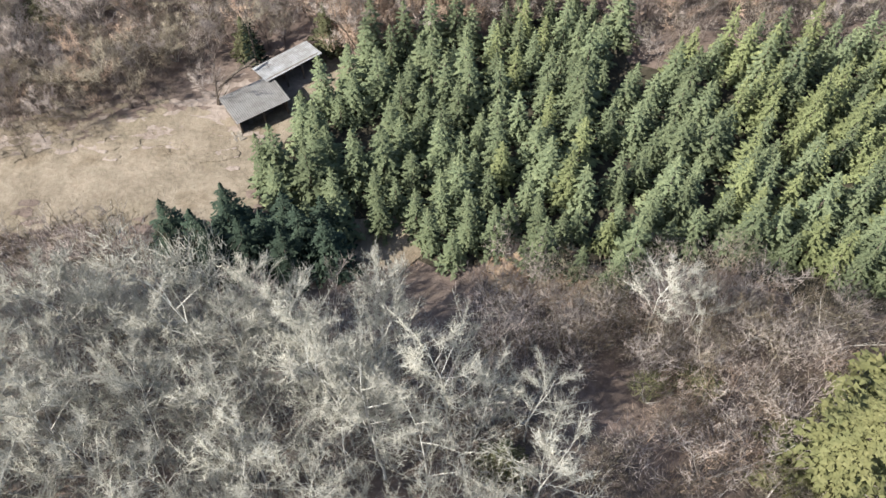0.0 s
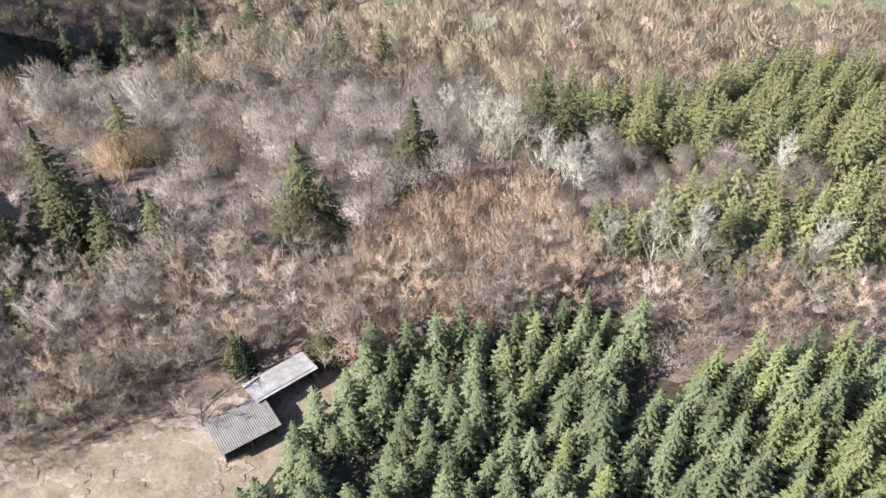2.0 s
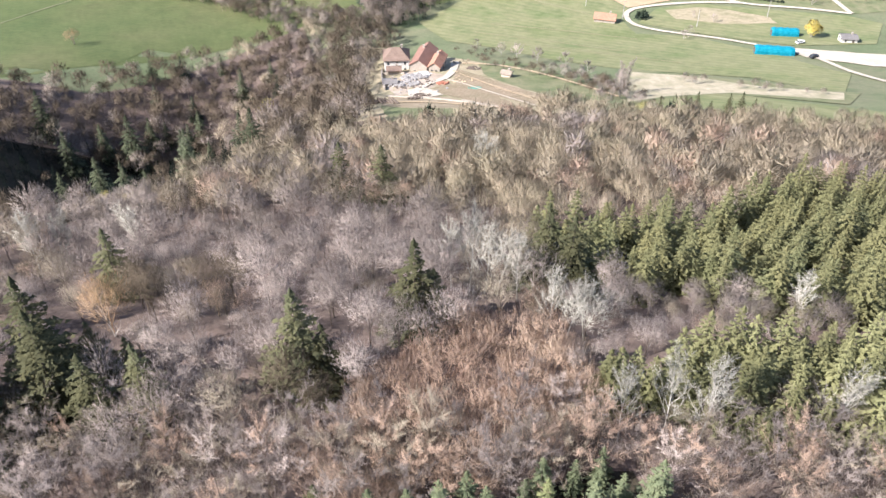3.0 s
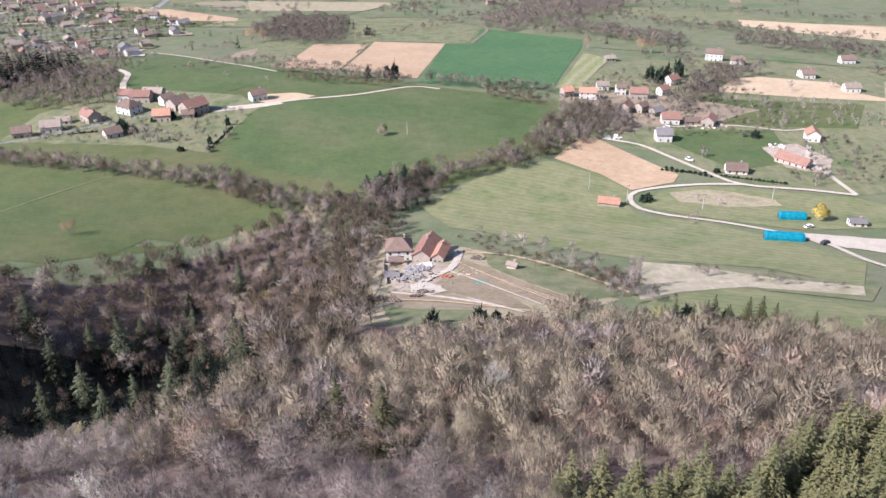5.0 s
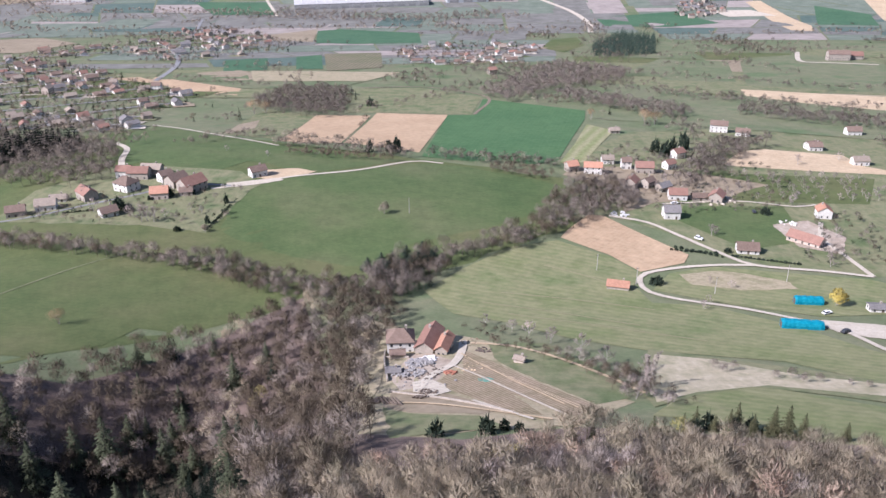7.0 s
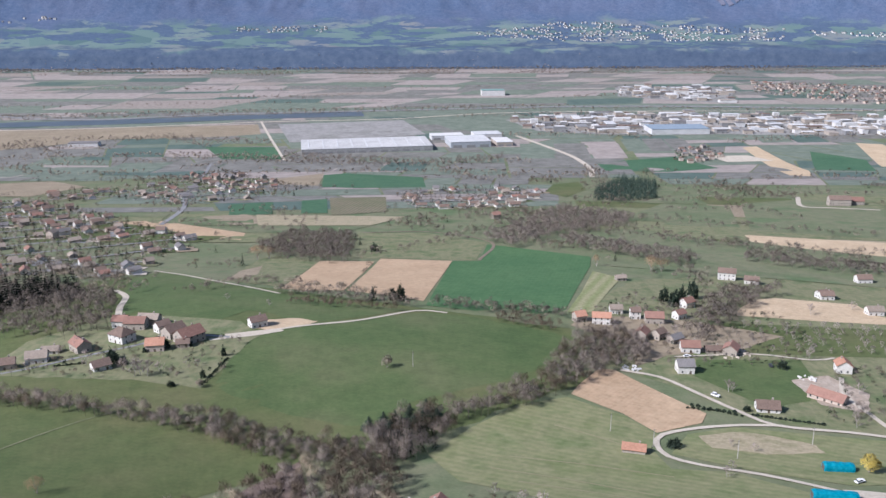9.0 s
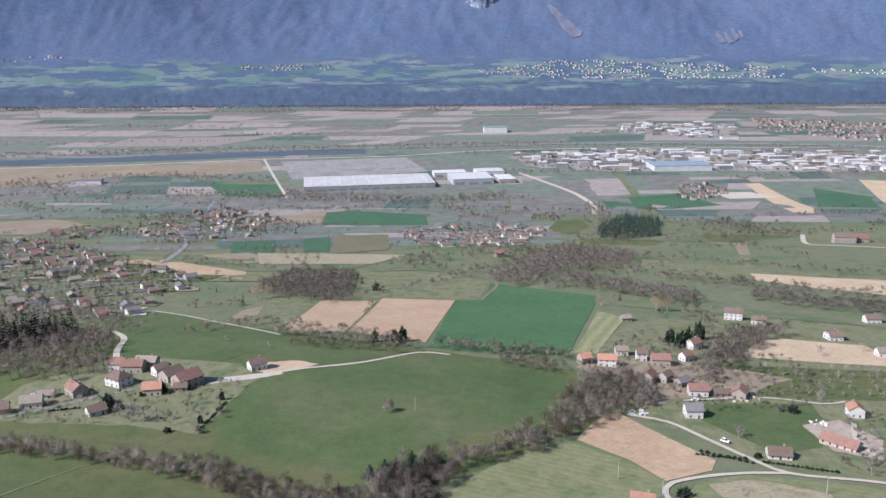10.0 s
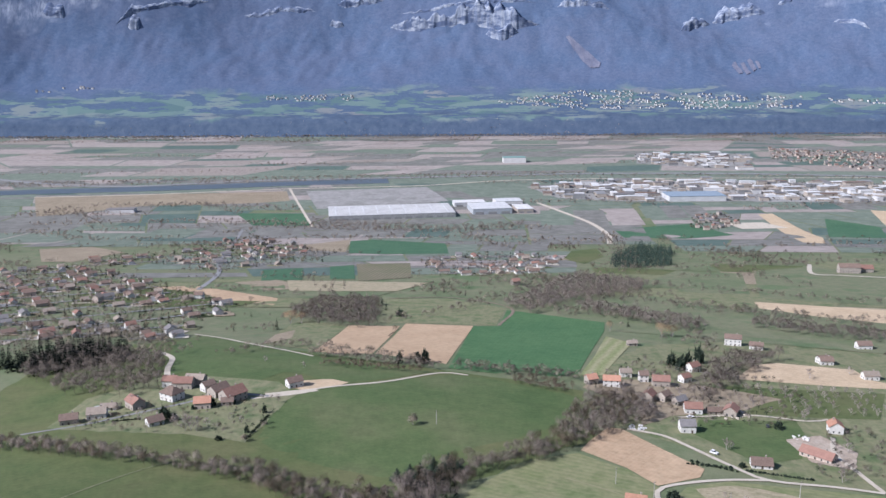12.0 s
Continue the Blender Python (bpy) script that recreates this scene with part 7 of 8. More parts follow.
# ---- works and warehouses on the plain ----
yard_trees = [(x, y, rng.uniform(.5, 1.0)) for x, y in scatter(INDUSTRY_A, 34, rng, .49) if noise.noise(Vector((x / 110, y / 70, 8))) > .02]
merged("copse", FARS, yard_trees[::2], TWIG_DIM, "dark brown trees between the works", "trees", rng)
merged("copse", FARC, yard_trees[1::2], NEEDLES_SHADE, "dark conifers between the works", "trees", rng)
for o in (INDUSTRY_A, INDUSTRY_B):
    sheet("works_yard", o, MATS["graded_ground"], "grey paved ground of the works", "yard", lift=0.62, cell=60, wobble=14)
def hall(x, y, l, w, h, rot, roof, wall, label, name="warehouse", bays=0, lights=0):
    root = new(name)
    root.matrix_basis = pose(x, y, ground_z(x, y), 0, 0, rot)
    tagged(root, label, "warehouse")
    bm = bmesh.new()
    box(bm, -l / 2, l / 2, -w / 2, w / 2, -3, h)
    part("wall", bm, wall, root)
    bm = bmesh.new()
    box(bm, -l / 2 - .4, l / 2 + .4, -w / 2 - .4, w / 2 + .4, h + .02, h + .9)
    part("roof", bm, roof, root)
    for i in range(bays):
        bm = bmesh.new()
        u = -l / 2 + l * (i + .5) / bays
        box(bm, u - l / bays * .32, u + l / bays * .32, -w / 2 - .25, -w / 2 + .1, .2, h * .5)
        part("loading_door", bm, ASPHALT, root)
    for i in range(lights):
        bm = bmesh.new()
        u = -l / 2 + l * (i + .5) / lights
        box(bm, u - 1.6, u + 1.6, -w * .44, w * .44, h + .9, h + 1.5)
        part("roof_light", bm, METAL_PALE, root)
    return root


hall(-190, 1852, 262, 118, 10, 10, surface("white_roof_sheet", [(.33, .325, .31), (.40, .395, .38), (.47, .465, .45)], [(.30, .295, .28), (.46, .455, .44)], 0.15, 0.03), surface("grey_cladding", [(.20, .20, .19), (.26, .26, .25), (.32, .32, .31)], None, 0.3), "very long pale flat-roofed warehouse", bays=12, lights=9)
hall(20, 1890, 84, 80, 12, 10, METAL_PALE, surface("grey_blue_cladding", [(.26, .28, .29), (.34, .36, .37)], None, 0.2), "grey clad factory hall", bays=3)
hall(-25, 1968, 70, 36, 9, 10, CONCRETE, METAL_PALE, "pale flat-roofed hall behind the factory", bays=3)
hall(62, 1975, 60, 44, 11, 10, METAL_PALE, CONCRETE, "pale factory hall with a light roof", bays=3)
hall(92, 1893, 34, 60, 9, 10, CONCRETE, STONE_WALL, "low pale annex of the factory", bays=2)
hall(108, 2775, 70, 40, 16, 4, surface("green_roof", [(.13, .22, .2), (.19, .28, .25)], None, 0.1), CONCRETE, "green-roofed hall on the plain")
hall(495, 2050, 130, 70, 12, 3, surface("blue_roof", [(.17, .215, .26), (.22, .27, .31)], None, 0.1), METAL_PALE, "large blue-roofed works hall")
hall(-785, 1880, 60, 26, 8, 8, TILE_GREY, CONCRETE, "low grey farm shed on the plain", name="farm_shed")
for outline, gap in ((INDUSTRY_A, 36), (INDUSTRY_B, 42)):
    for x, y in scatter(outline, gap, rng, .35):
        if rng.random() < .75 and math.dist((x, y), (495, 2050)) > 90:
            hall(x, y, rng.uniform(12, 30) * rng.choice((1, 1, 1.9)), rng.uniform(10, 24), rng.uniform(4, 11), rng.choice((0, 5, 90)) + rng.uniform(-5, 5), rng.choice((METAL_PALE, CONCRETE, CONCRETE, ASPHALT, TILE_GREY, TILE_BROWN, STONE_WALL)), rng.choice((STONE_WALL, STONE_WALL, CONCRETE, ASPHALT)), "pale flat-roofed works building on the plain", name="works_building")
sheet("gravel_field", [(480, 1745), (560, 1750), (590, 1690), (500, 1680)], GRAVEL, "white gravel storage ground", "yard", lift=0.8)
house(478, 1150, 26, 12, -5, 9, TILE_BROWN, STONE_WALL, label="old castle farm of pale stone", name="castle")
house(497, 1160, 30, 12, -5, 6, TILE_RED, STONE_WALL, label="long red-roofed wing of the castle farm", name="castle")

# ---- the sheds in the clearing ----
RUSTY_ROOF = surface("weathered_sheet_roof", [(.115, .11, .105), (.165, .158, .152), (.22, .213, .205)], [(.10, .09, .08), (.20, .195, .19)], 1.6, 0.5, rough=0.7, rows=(0.09, 90, (.72, .72, .72)))
BRIGHT_ROOF = surface("bright_sheet_roof", [(.19, .19, .195), (.25, .252, .258), (.32, .322, .33)], [(.12, .105, .088), (.31, .315, .32)], 1.2, 0.6, rough=0.5, rows=(0.09, 90, (.8, .8, .8)))


def corrugated(l, w, z_front, z_back, over=.3):
    """A wavy sheet roof that falls from front (-y) to back."""
    bm = bmesh.new()
    n = int((l + 2 * over) / .11)
    rows = []
    for top in (0, .03):
        for y, z in ((-w / 2 - over, z_front), (w / 2 + over, z_back)):
            rows.append([bm.verts.new((-l / 2 - over + (l + 2 * over) * i / n, y, z + top + .028 * (i % 2))) for i in range(n + 1)])
    for i in range(n):
        bm.faces.new((rows[2][i], rows[2][i + 1], rows[3][i + 1], rows[3][i]))
        bm.faces.new((rows[0][i + 1], rows[0][i], rows[1][i], rows[1][i + 1]))
        bm.faces.new((rows[0][i], rows[0][i + 1], rows[2][i + 1], rows[2][i]))
        bm.faces.new((rows[1][i + 1], rows[1][i], rows[3][i], rows[3][i + 1]))
    return bm


def open_shed(x, y, l, w, rot, z_front, z_back, roof, label):
    """An open-fronted shed: posts, boarded back and sides, sheet roof on rafters."""
    root = new("shed")
    root.matrix_basis = pose(x, y, ground_z(x, y) + .38, 0, 0, rot)
    tagged(root, label, "shed")
    part("roof", corrugated(l, w, z_front, z_back), roof, root)
    posts = max(3, int(l / 2) + 1)
    for i in range(posts):
        bm = bmesh.new()
        u = -l / 2 + .1 + (l - .2) * i / (posts - 1)
        box(bm, u - .08, u + .08, -w / 2, -w / 2 + .16, -.4, z_front - .16)
        part("post", bm, WOOD_DARK, root)
    bm = bmesh.new()
    box(bm, -l / 2, l / 2, -w / 2 + .02, -w / 2 + .14, z_front - .16, z_front - .01)
    part("beam", bm, WOOD_DARK, root)
    n = int(l / .3)
    for i in range(n):
        bm = bmesh.new()
        u = -l / 2 + l * i / n
        box(bm, u + .01, u + l / n - .01, w / 2 - .05 - .012 * (i % 2), w / 2 - .02, -.4, z_back - .03)
        part("plank", bm, WOOD_DARK, root)
    for s in (-1, 1):
        bm = bmesh.new()
        a = s * (l / 2 - .03)
        v = [bm.verts.new(p) for p in ((a, -w / 2 + .2, -.4), (a, w / 2 - .06, -.4), (a, w / 2 - .06, z_back - .03), (a, -w / 2 + .2, z_front - .2))]
        v2 = [bm.verts.new((p.co.x - s * .04, p.co.y, p.co.z)) for p in v]
        bm.faces.new(v)
        bm.faces.new(v2[::-1])
        for i in range(4):
            bm.faces.new((v[i], v[i - 1], v2[i - 1], v2[i]))
        part("side_wall", bm, WOOD_DARK, root)
    return root


open_shed(-19.7, 63.9, 5.6, 3.9, 34, 2.3, 2.15, RUSTY_ROOF, "open-fronted shed with a grey corrugated roof")
open_shed(-16.9, 69.6, 6.4, 2.8, 38, 2.75, 2.0, BRIGHT_ROOF, "dark open lean-to with a bright tin roof littered with leaves")


def heap(name, label, category, x, y, count, reach, size, material, seed, flat=.5, kind="stuff"):
    """A loose heap of blocks of uneven size."""
    r = random.Random(seed)
    vs, fs = [], []
    for _ in range(count):
        a, q = r.uniform(0, 6.28), reach * math.sqrt(r.random())
        s = size * r.uniform(.4, 1.3)
        k = len(vs)
        m = Matrix.Translation((x + math.cos(a) * q, y + math.sin(a) * q, 0)) @ Euler((r.gauss(0, .2), r.gauss(0, .2), r.uniform(0, 3))).to_matrix().to_4x4()
        z = ground_z(x + math.cos(a) * q, y + math.sin(a) * q) + .3
        for c in ((-1, -1, -1), (1, -1, -1), (1, 1, -1), (-1, 1, -1), (-.8, -.8, 1), (.8, -.8, 1), (.8, .8, 1), (-.8, .8, 1)):
            v = m @ Vector((c[0] * s * r.uniform(.7, 1.3), c[1] * s * .6, (c[2] + .8) * s * flat))
            vs.append((v.x, v.y, v.z + z))
        fs += [tuple(k + i for i in f) for f in ((0, 3, 2, 1), (4, 5, 6, 7), (0, 1, 5, 4), (1, 2, 6, 5), (2, 3, 7, 6), (3, 0, 4, 7))]
    return tagged(part(name, mesh_of(name, vs, fs, material)), label, category, kind=kind)


heap("stone_pile", "pile of pale rubble beside the shed", "stones", -21.3, 60.6, 16, .9, .28, surface("pale_rubble", [(.130, .111, .091), (.176, .153, .127), (.221, .195, .163)], None, 2.0), 3)
# tufts of dead grass over the clearing and its edges
TUFT = []
for k in range(4):
    tr, out = random.Random(170 + k), ([], [])
    for _ in range(11):
        a = Vector((tr.gauss(0, .22), tr.gauss(0, .22), 0))
        sliver(out, a, a + Vector((tr.gauss(0, .22), tr.gauss(0, .22), tr.uniform(.25, .75))), .06, tr)
    TUFT.append((np.array([tuple(v) for v in out[0]], np.float32), np.array(out[1], np.int32)))
edge = [(x, y, rng.uniform(.5, 1.1)) for x, y in scatter(MEADOW_SHED, .95, rng, .5) if noise.noise(Vector((x / 4, y / 4, 2))) > .0 and not (-24 < x < -11 and 60 < y < 73)]
merged("dead_grass", TUFT, edge, DRY, "tufts of dead grass in the clearing", "grass", rng)
RUSTG = MATS["rust_grass"]
merged("fallen_leaves", TUFT, [(x, y, rng.uniform(.4, .9)) for x, y in scatter([(-41, 60), (-30, 68), (-22, 74), (-10, 76), (-9, 70), (-16, 61), (-24, 57), (-35, 58)], .85, rng, .5) if not (-23 < x < -12 and 61 < y < 73)], MATS["pink_litter"], "pinkish dead leaves and stalks beside the shed", "leaves", rng)
merged("dead_bracken", TUFT, [(x, y, rng.uniform(.8, 1.8)) for x, y in scatter([(3, 47), (10, 47), (17, 44), (18, 38), (12, 33), (4, 37)], .8, rng, .5)] + [(x, y, rng.uniform(.8, 1.6)) for x, y in scatter([(-10, 49), (-2, 50), (-1, 44), (-5, 41), (-9, 43)], .8, rng, .5)], RUSTG, "rust-brown dead bracken at the wood's edge", "bracken", rng)
# drifts of leaves and dead grass that blur the edges of the clearing
def drifts(name, label, material, border, reach, count, lift, seed):
    q, vs, fs = random.Random(seed), [], []
    legs = list(zip(border, border[1:]))
    for _ in range(count):
        (ax, ay), (cx, cy) = q.choice(legs)
        s = q.random()
        x, y, r = ax + (cx - ax) * s + q.gauss(0, reach), ay + (cy - ay) * s + q.gauss(0, reach), q.uniform(.25, 1.0)
        k, turn = len(vs), q.uniform(0, 6.28)
        vs.append((x, y, ground_z(x, y) + lift + .02))
        for i in range(9):
            a, w = turn + i * .698, r * q.uniform(.5, 1.25)
            px, py = x + math.cos(a) * w * 1.5, y + math.sin(a) * w * .8
            vs.append((px, py, ground_z(px, py) + lift))
        fs += [(k, k + 1 + i, k + 1 + (i + 1) % 9) for i in range(9)]
    tagged(part(name, mesh_of(name, vs, fs, material)), label, "ground cover", kind="stuff")


UPPER = [(-64, 62), (-45, 61), (-37, 62), (-33, 61), (-29, 62), (-25, 60.5), (-21.5, 60.5)]
RIM = [(-45, 62), (-37, 63), (-30, 67), (-24, 71), (-18, 73.5)]
LOWER = [(-66, 46), (-40, 47), (-26, 45), (-18, 46), (-16, 51)]
drifts("leaf_drift", "pinkish leaf drifts over the meadow's edge", MATS["pink_litter"], UPPER, 1.6, 260, .455, 31)
drifts("grass_drift", "straw-coloured grass creeping over the leaves", DRY, UPPER, 1.5, 200, .49, 32)
drifts("leaf_drift", "brown leaf drifts along the thicket", LITTER, RIM, 1.3, 240, .48, 33)
drifts("leaf_drift", "brown leaf drifts along the near wood", LITTER, LOWER, 1.6, 260, .45, 34)
lone = MAUVE_M[0]
lt = tree_thing("bare_tree", "leafless forked tree at the shed's corner", "tree", "", mesh_of("trunk", *bare_tree(141, 7.5, 3.4, 8, 5, 10, .03, 1.0, .2, .13, 2)[0], BARK_DARK), lone[1])
plant(lt, -24.2, 65.2, .9, 1.0, True)
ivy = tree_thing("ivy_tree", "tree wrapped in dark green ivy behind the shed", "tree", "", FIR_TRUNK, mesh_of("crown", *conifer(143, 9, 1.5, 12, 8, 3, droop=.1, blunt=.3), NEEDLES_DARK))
plant(ivy, -20.8, 71.5, .8, 0.4, True)
fallen = ([], [])
fr = random.Random(9)
pts = [Vector((-20.2, 69.0, 0.6)), Vector((-21.6, 67.4, .75)), Vector((-23.0, 66.2, .35)), Vector((-24.0, 65.4, -.6))]
for i, (a, c) in enumerate(zip(pts, pts[1:])):
    tube(fallen, a, c, .2 - .04 * i, .16 - .04 * i, 6)
for i in range(26):
    a = pts[1].lerp(pts[3], fr.random()) if i < 16 else pts[0].lerp(pts[1], fr.random())
    tube(fallen, a, a + Vector((fr.gauss(.4, .8), fr.gauss(-.5, .7), fr.uniform(0, 1.0))), .04, .012, 3)
tagged(part("fallen_tree", mesh_of("fallen_tree", [tuple(v) for v in fallen[0]], fallen[1], BARK_DARK)), "dark fallen tree leaning over the shed roof", "tree")


# ---- covered stacks and the small things of the farms ----
TARP = surface("turquoise_tarpaulin", [(.0, .125, .18), (.004, .165, .23), (.012, .21, .28)], None, 0.8, rough=0.4)


def covered_stack(x, y, l, w, h, rot):
    root = new("covered_stack")
    root.matrix_basis = pose(x, y, ground_z(x, y), 0, 0, rot)
    tagged(root, "long stack under a bright turquoise tarpaulin", "stack", "turquoise stacks")
    bm = bmesh.new()
    prof = [(-w / 2, -.3), (-w / 2 * .98, h * .55), (-w / 2 * .8, h * .85), (-w * .2, h), (w * .2, h), (w / 2 * .8, h * .85), (w / 2 * .98, h * .55), (w / 2, -.3)]
    n = 14
    rows = []
    for i in range(n + 1):
        s = 1 if 0 < i < n else .94
        rows.append([bm.verts.new((-l / 2 + l * i / n, p[0] * s + .05 * math.sin(i * 2.1 + p[1]), p[1] * (s + .03 * math.sin(i * 1.7)))) for p in prof])
    for a, c in zip(rows, rows[1:]):
        for i in range(len(prof) - 1):
            bm.faces.new((a[i], c[i], c[i + 1], a[i + 1]))
    bm.faces.new(rows[0])
    bm.faces.new(rows[-1][::-1])
    bmesh.ops.recalc_face_normals(bm, faces=bm.faces[:])
    part("tarpaulin", bm, TARP, root)
    for s in (-1, 1):
        bm = bmesh.new()
        box(bm, s * (l / 2 + .02) - .04, s * (l / 2 + .02) + .04, -w * .34, w * .34, .2, h * .7)
        part("bale_end", bm, WOOD_DARK, root)


covered_stack(146, 381, 11.5, 4.2, 3.4, -6)
covered_stack(131, 350, 15.5, 4.4, 3.4, -8)
house(170, 372, 6.5, 5, -5, 2.3, TILE_GREY, WHITE, rise=.8, label="small pale hut with a white roof", name="hut")


def pole(x, y, tall, arm=True):
    root = new("utility_pole")
    root.matrix_basis = pose(x, y, ground_z(x, y), 0, 0, 20)
    tagged(root, "wooden utility pole in a field", "pole", "utility poles")
    out = ([], [])
    tube(out, Vector((0, 0, -.5)), Vector((0, 0, tall)), .17, .11, 8)
    part("post", mesh_of("post", [tuple(v) for v in out[0]], out[1], surface("pole_wood", [(.3, .28, .25), (.42, .4, .37)], None, 2.0)), None, root)
    if arm:
        bm = bmesh.new()
        box(bm, -.9, .9, -.06, .06, tall - .6, tall - .45)
        part("crossarm", bm, WOOD_DARK, root)


for x, y in ((-25.5, 485.6), (110.5, 392.5), (79, 404), (147, 408), (64, 420)):
    pole(x, y, 8.5)
OLIVE_PALE = surface("worn_track", [(.17, .16, .09), (.23, .215, .13)], None, 0.4)
# rubble, logs and beds round the farm
RUBBLE = surface("grey_rubble", [(.15, .14, .135), (.23, .22, .21), (.33, .315, .30)], None, 1.0)
heap("rubble_heap", "grey heap of slabs and stones below the farm", "rubble", -13.5, 309, 150, 4.8, .62, RUBBLE, 5)
heap("rubble_heap", "pale broken slabs before the barn", "rubble", -10.5, 313, 70, 3.0, .7, CONCRETE, 15, flat=.3)
heap("rubble_heap", "grey stones sliding down below the barn", "rubble", -15.5, 298, 90, 4.2, .5, RUBBLE, 16)
heap("clutter", "pale boards and slabs beside the track", "clutter", -9, 283, 14, 4.0, .5, STONE_WALL, 17, flat=.16)
house(-21.8, 300, 4.6, 3.2, 6, 1.7, TILE_GREY, STONE_WALL, rise=.5, label="low stone hut with a grey slab roof", name="hut")


def log(x, y, turn, long, r):
    """One felled trunk lying on the ground."""
    root = tagged(new("log"), "dark felled trunk lying by the yard", "log", "felled trunks")
    root.matrix_basis = pose(x, y, ground_z(x, y) + .35 + r, 0, 0, turn)
    out = ([], [])
    tube(out, Vector((-long / 2, 0, 0)), Vector((long / 2, 0, .04)), r, r * .86, 10)
    k = len(out[0])
    out[0].extend((Vector((-long / 2, 0, 0)), Vector((long / 2, 0, .04))))
    for i in range(10):
        out[1].append((k, (i + 1) % 10, i))
        out[1].append((k + 1, 10 + i, 10 + (i + 1) % 10))
    part("bark", mesh_of("bark", [tuple(v) for v in out[0]], out[1], BARK_DARK), None, root)


for i in range(5):
    log(-22.6 + i * 1.25, 269.5 - i * .9, 118 + 3 * (i % 3), 4.2 - .3 * (i % 2), .42)
for i in range(3):
    log(-13 + i * 1.1, 271 - i * .5, 20 + 5 * i, 2.4, .32)


def low_wall(line, tall, label):
    """A dry-stone wall along a line on the ground."""
    bm = bmesh.new()
    rows = []
    for i, p in enumerate(line):
        a, c = line[max(i - 1, 0)], line[min(i + 1, len(line) - 1)]
        n = Vector((c[1] - a[1], a[0] - c[0], 0)).normalized() * .28
        z = ground_z(*p)
        rows.append([bm.verts.new((p[0] + s * n.x, p[1] + s * n.y, z + h)) for s, h in ((-1, -.5), (-.85, tall), (.85, tall), (1, -.5))])
    for r, q in zip(rows, rows[1:]):
        for i in range(3):
            bm.faces.new((r[i], q[i], q[i + 1], r[i + 1]))
    for r in (rows[0], rows[-1]):
        bm.faces.new(r)
    bmesh.ops.recalc_face_normals(bm, faces=bm.faces[:])
    tagged(part("stone_wall", bm, STONE_WALL), label, "wall")


low_wall([(-26.4, 326), (-26.2, 318), (-25.2, 308), (-24, 300), (-23, 292)], 1.3, "old rubble wall beside the farmhouse")
low_wall([(-21, 279.5), (-14, 274), (-4, 268), (6, 261), (14, 254)], .7, "low stone wall holding the lower terrace")
low_wall([(-26, 318), (-22, 317.5), (-17.5, 316)], .9, "low wall before the farmhouse garden")
heap("rubble_heap", "scattered grey slabs in the farm yard", "rubble", -19, 300, 34, 4.0, .5, RUBBLE, 6)
heap("log_pile", "rusty pile of timber and scrap", "logs", -3, 296, 26, 2.2, .5, surface("rusty_scrap", [(.22, .09, .06), (.34, .15, .10)], None, 1.0), 7)
heap("log_pile", "dark timber stacks at the yard's edge", "logs", -25, 272, 24, 3.0, .7, WOOD_DARK, 8)
heap("log_pile", "timber stacked below the yard", "logs", -10, 276, 22, 3.0, .55, WOOD_DARK, 9)
heap("net_heap", "green netting bundled on a garden bed", "netting", 8, 288, 110, 2.4, .22, surface("green_net", [(.08, .19, .15), (.12, .25, .20)], None, 1.0), 10, flat=.2)
heap("clutter", "scattered boards and scrap in the farm yard", "clutter", -13, 298, 60, 9, .45, WOOD_DARK, 21, flat=.3)
heap("rubble_heap", "stones strewn over the terrace", "rubble", -10, 286, 26, 9, .35, RUBBLE, 22)
heap("clutter", "planks and crates beside the track", "clutter", 3, 303, 14, 5, .4, SAND, 23, flat=.3)
heap("clutter", "stones and scrap beyond the barn", "clutter", 4, 332, 20, 5, .4, BROWN, 24)
heap("clutter", "dark boards lying on the meadow", "clutter", 9, 322, 14, 3, .7, WOOD_DARK, 25, flat=.2)
merged("farm_scrub", HEDGE, [(x, y, rng.uniform(.2, .65)) for x, y in scatter([(-26, 334), (-31, 262), (-24, 238), (-42, 240), (-52, 300), (-60, 345), (-44, 356), (-20, 345)], 4.2, rng, .49) if rng.random() < .8], TWIG_TAN, "tan scrub on the bank beside the farm", "scrub", rng)
merged("farm_scrub", HEDGE, [(x, y, rng.uniform(.25, .7)) for x, y in scatter([(-4, 341), (14, 333), (28, 316), (34, 318), (18, 342), (-2, 349)], 4.5, rng, .49) if rng.random() < .6] + [(x, y, rng.uniform(.2, .5)) for x, y in scatter([(50, 300), (56, 262), (66, 258), (62, 300)], 4.5, rng, .49)], TWIG_DIM, "brown scrub between the farm and its meadows", "scrub", rng)
for i in range(9):
    a, c = (0.5 + i * 1.25, 318 - i * 2.4), (29 + i * 1.1, 262 - i * 1.1)
    strip("garden_bed", [a, ((a[0] + c[0]) / 2, (a[1] + c[1]) / 2 + .6), c], .75, GARDEN if i % 3 else SAND, "long narrow raised garden bed", "garden bed", lift=.45, step=4)
strip("path", [(4, 330.5), (18, 327), (30, 317), (40, 303), (48, 288), (54, 273)], 1.6, SAND, "pale earth path below a line of bare trees", "path", lift=.42)
strip("path", [(3.4, 266), (11, 257), (19, 248)], 1.3, GRAVEL, "short pale path at the end of the beds", "path", lift=.5)
strip("path", [(-21, 268), (-4, 262), (12, 254), (24, 248)], 1.2, SAND, "pale edge of the lower terrace", "path", lift=.5)
strip("path", [(-152, 422), (-166, 405), (-178, 385), (-190, 360)], 0.9, OLIVE, "faint trodden line across the pasture", "path", lift=.28)
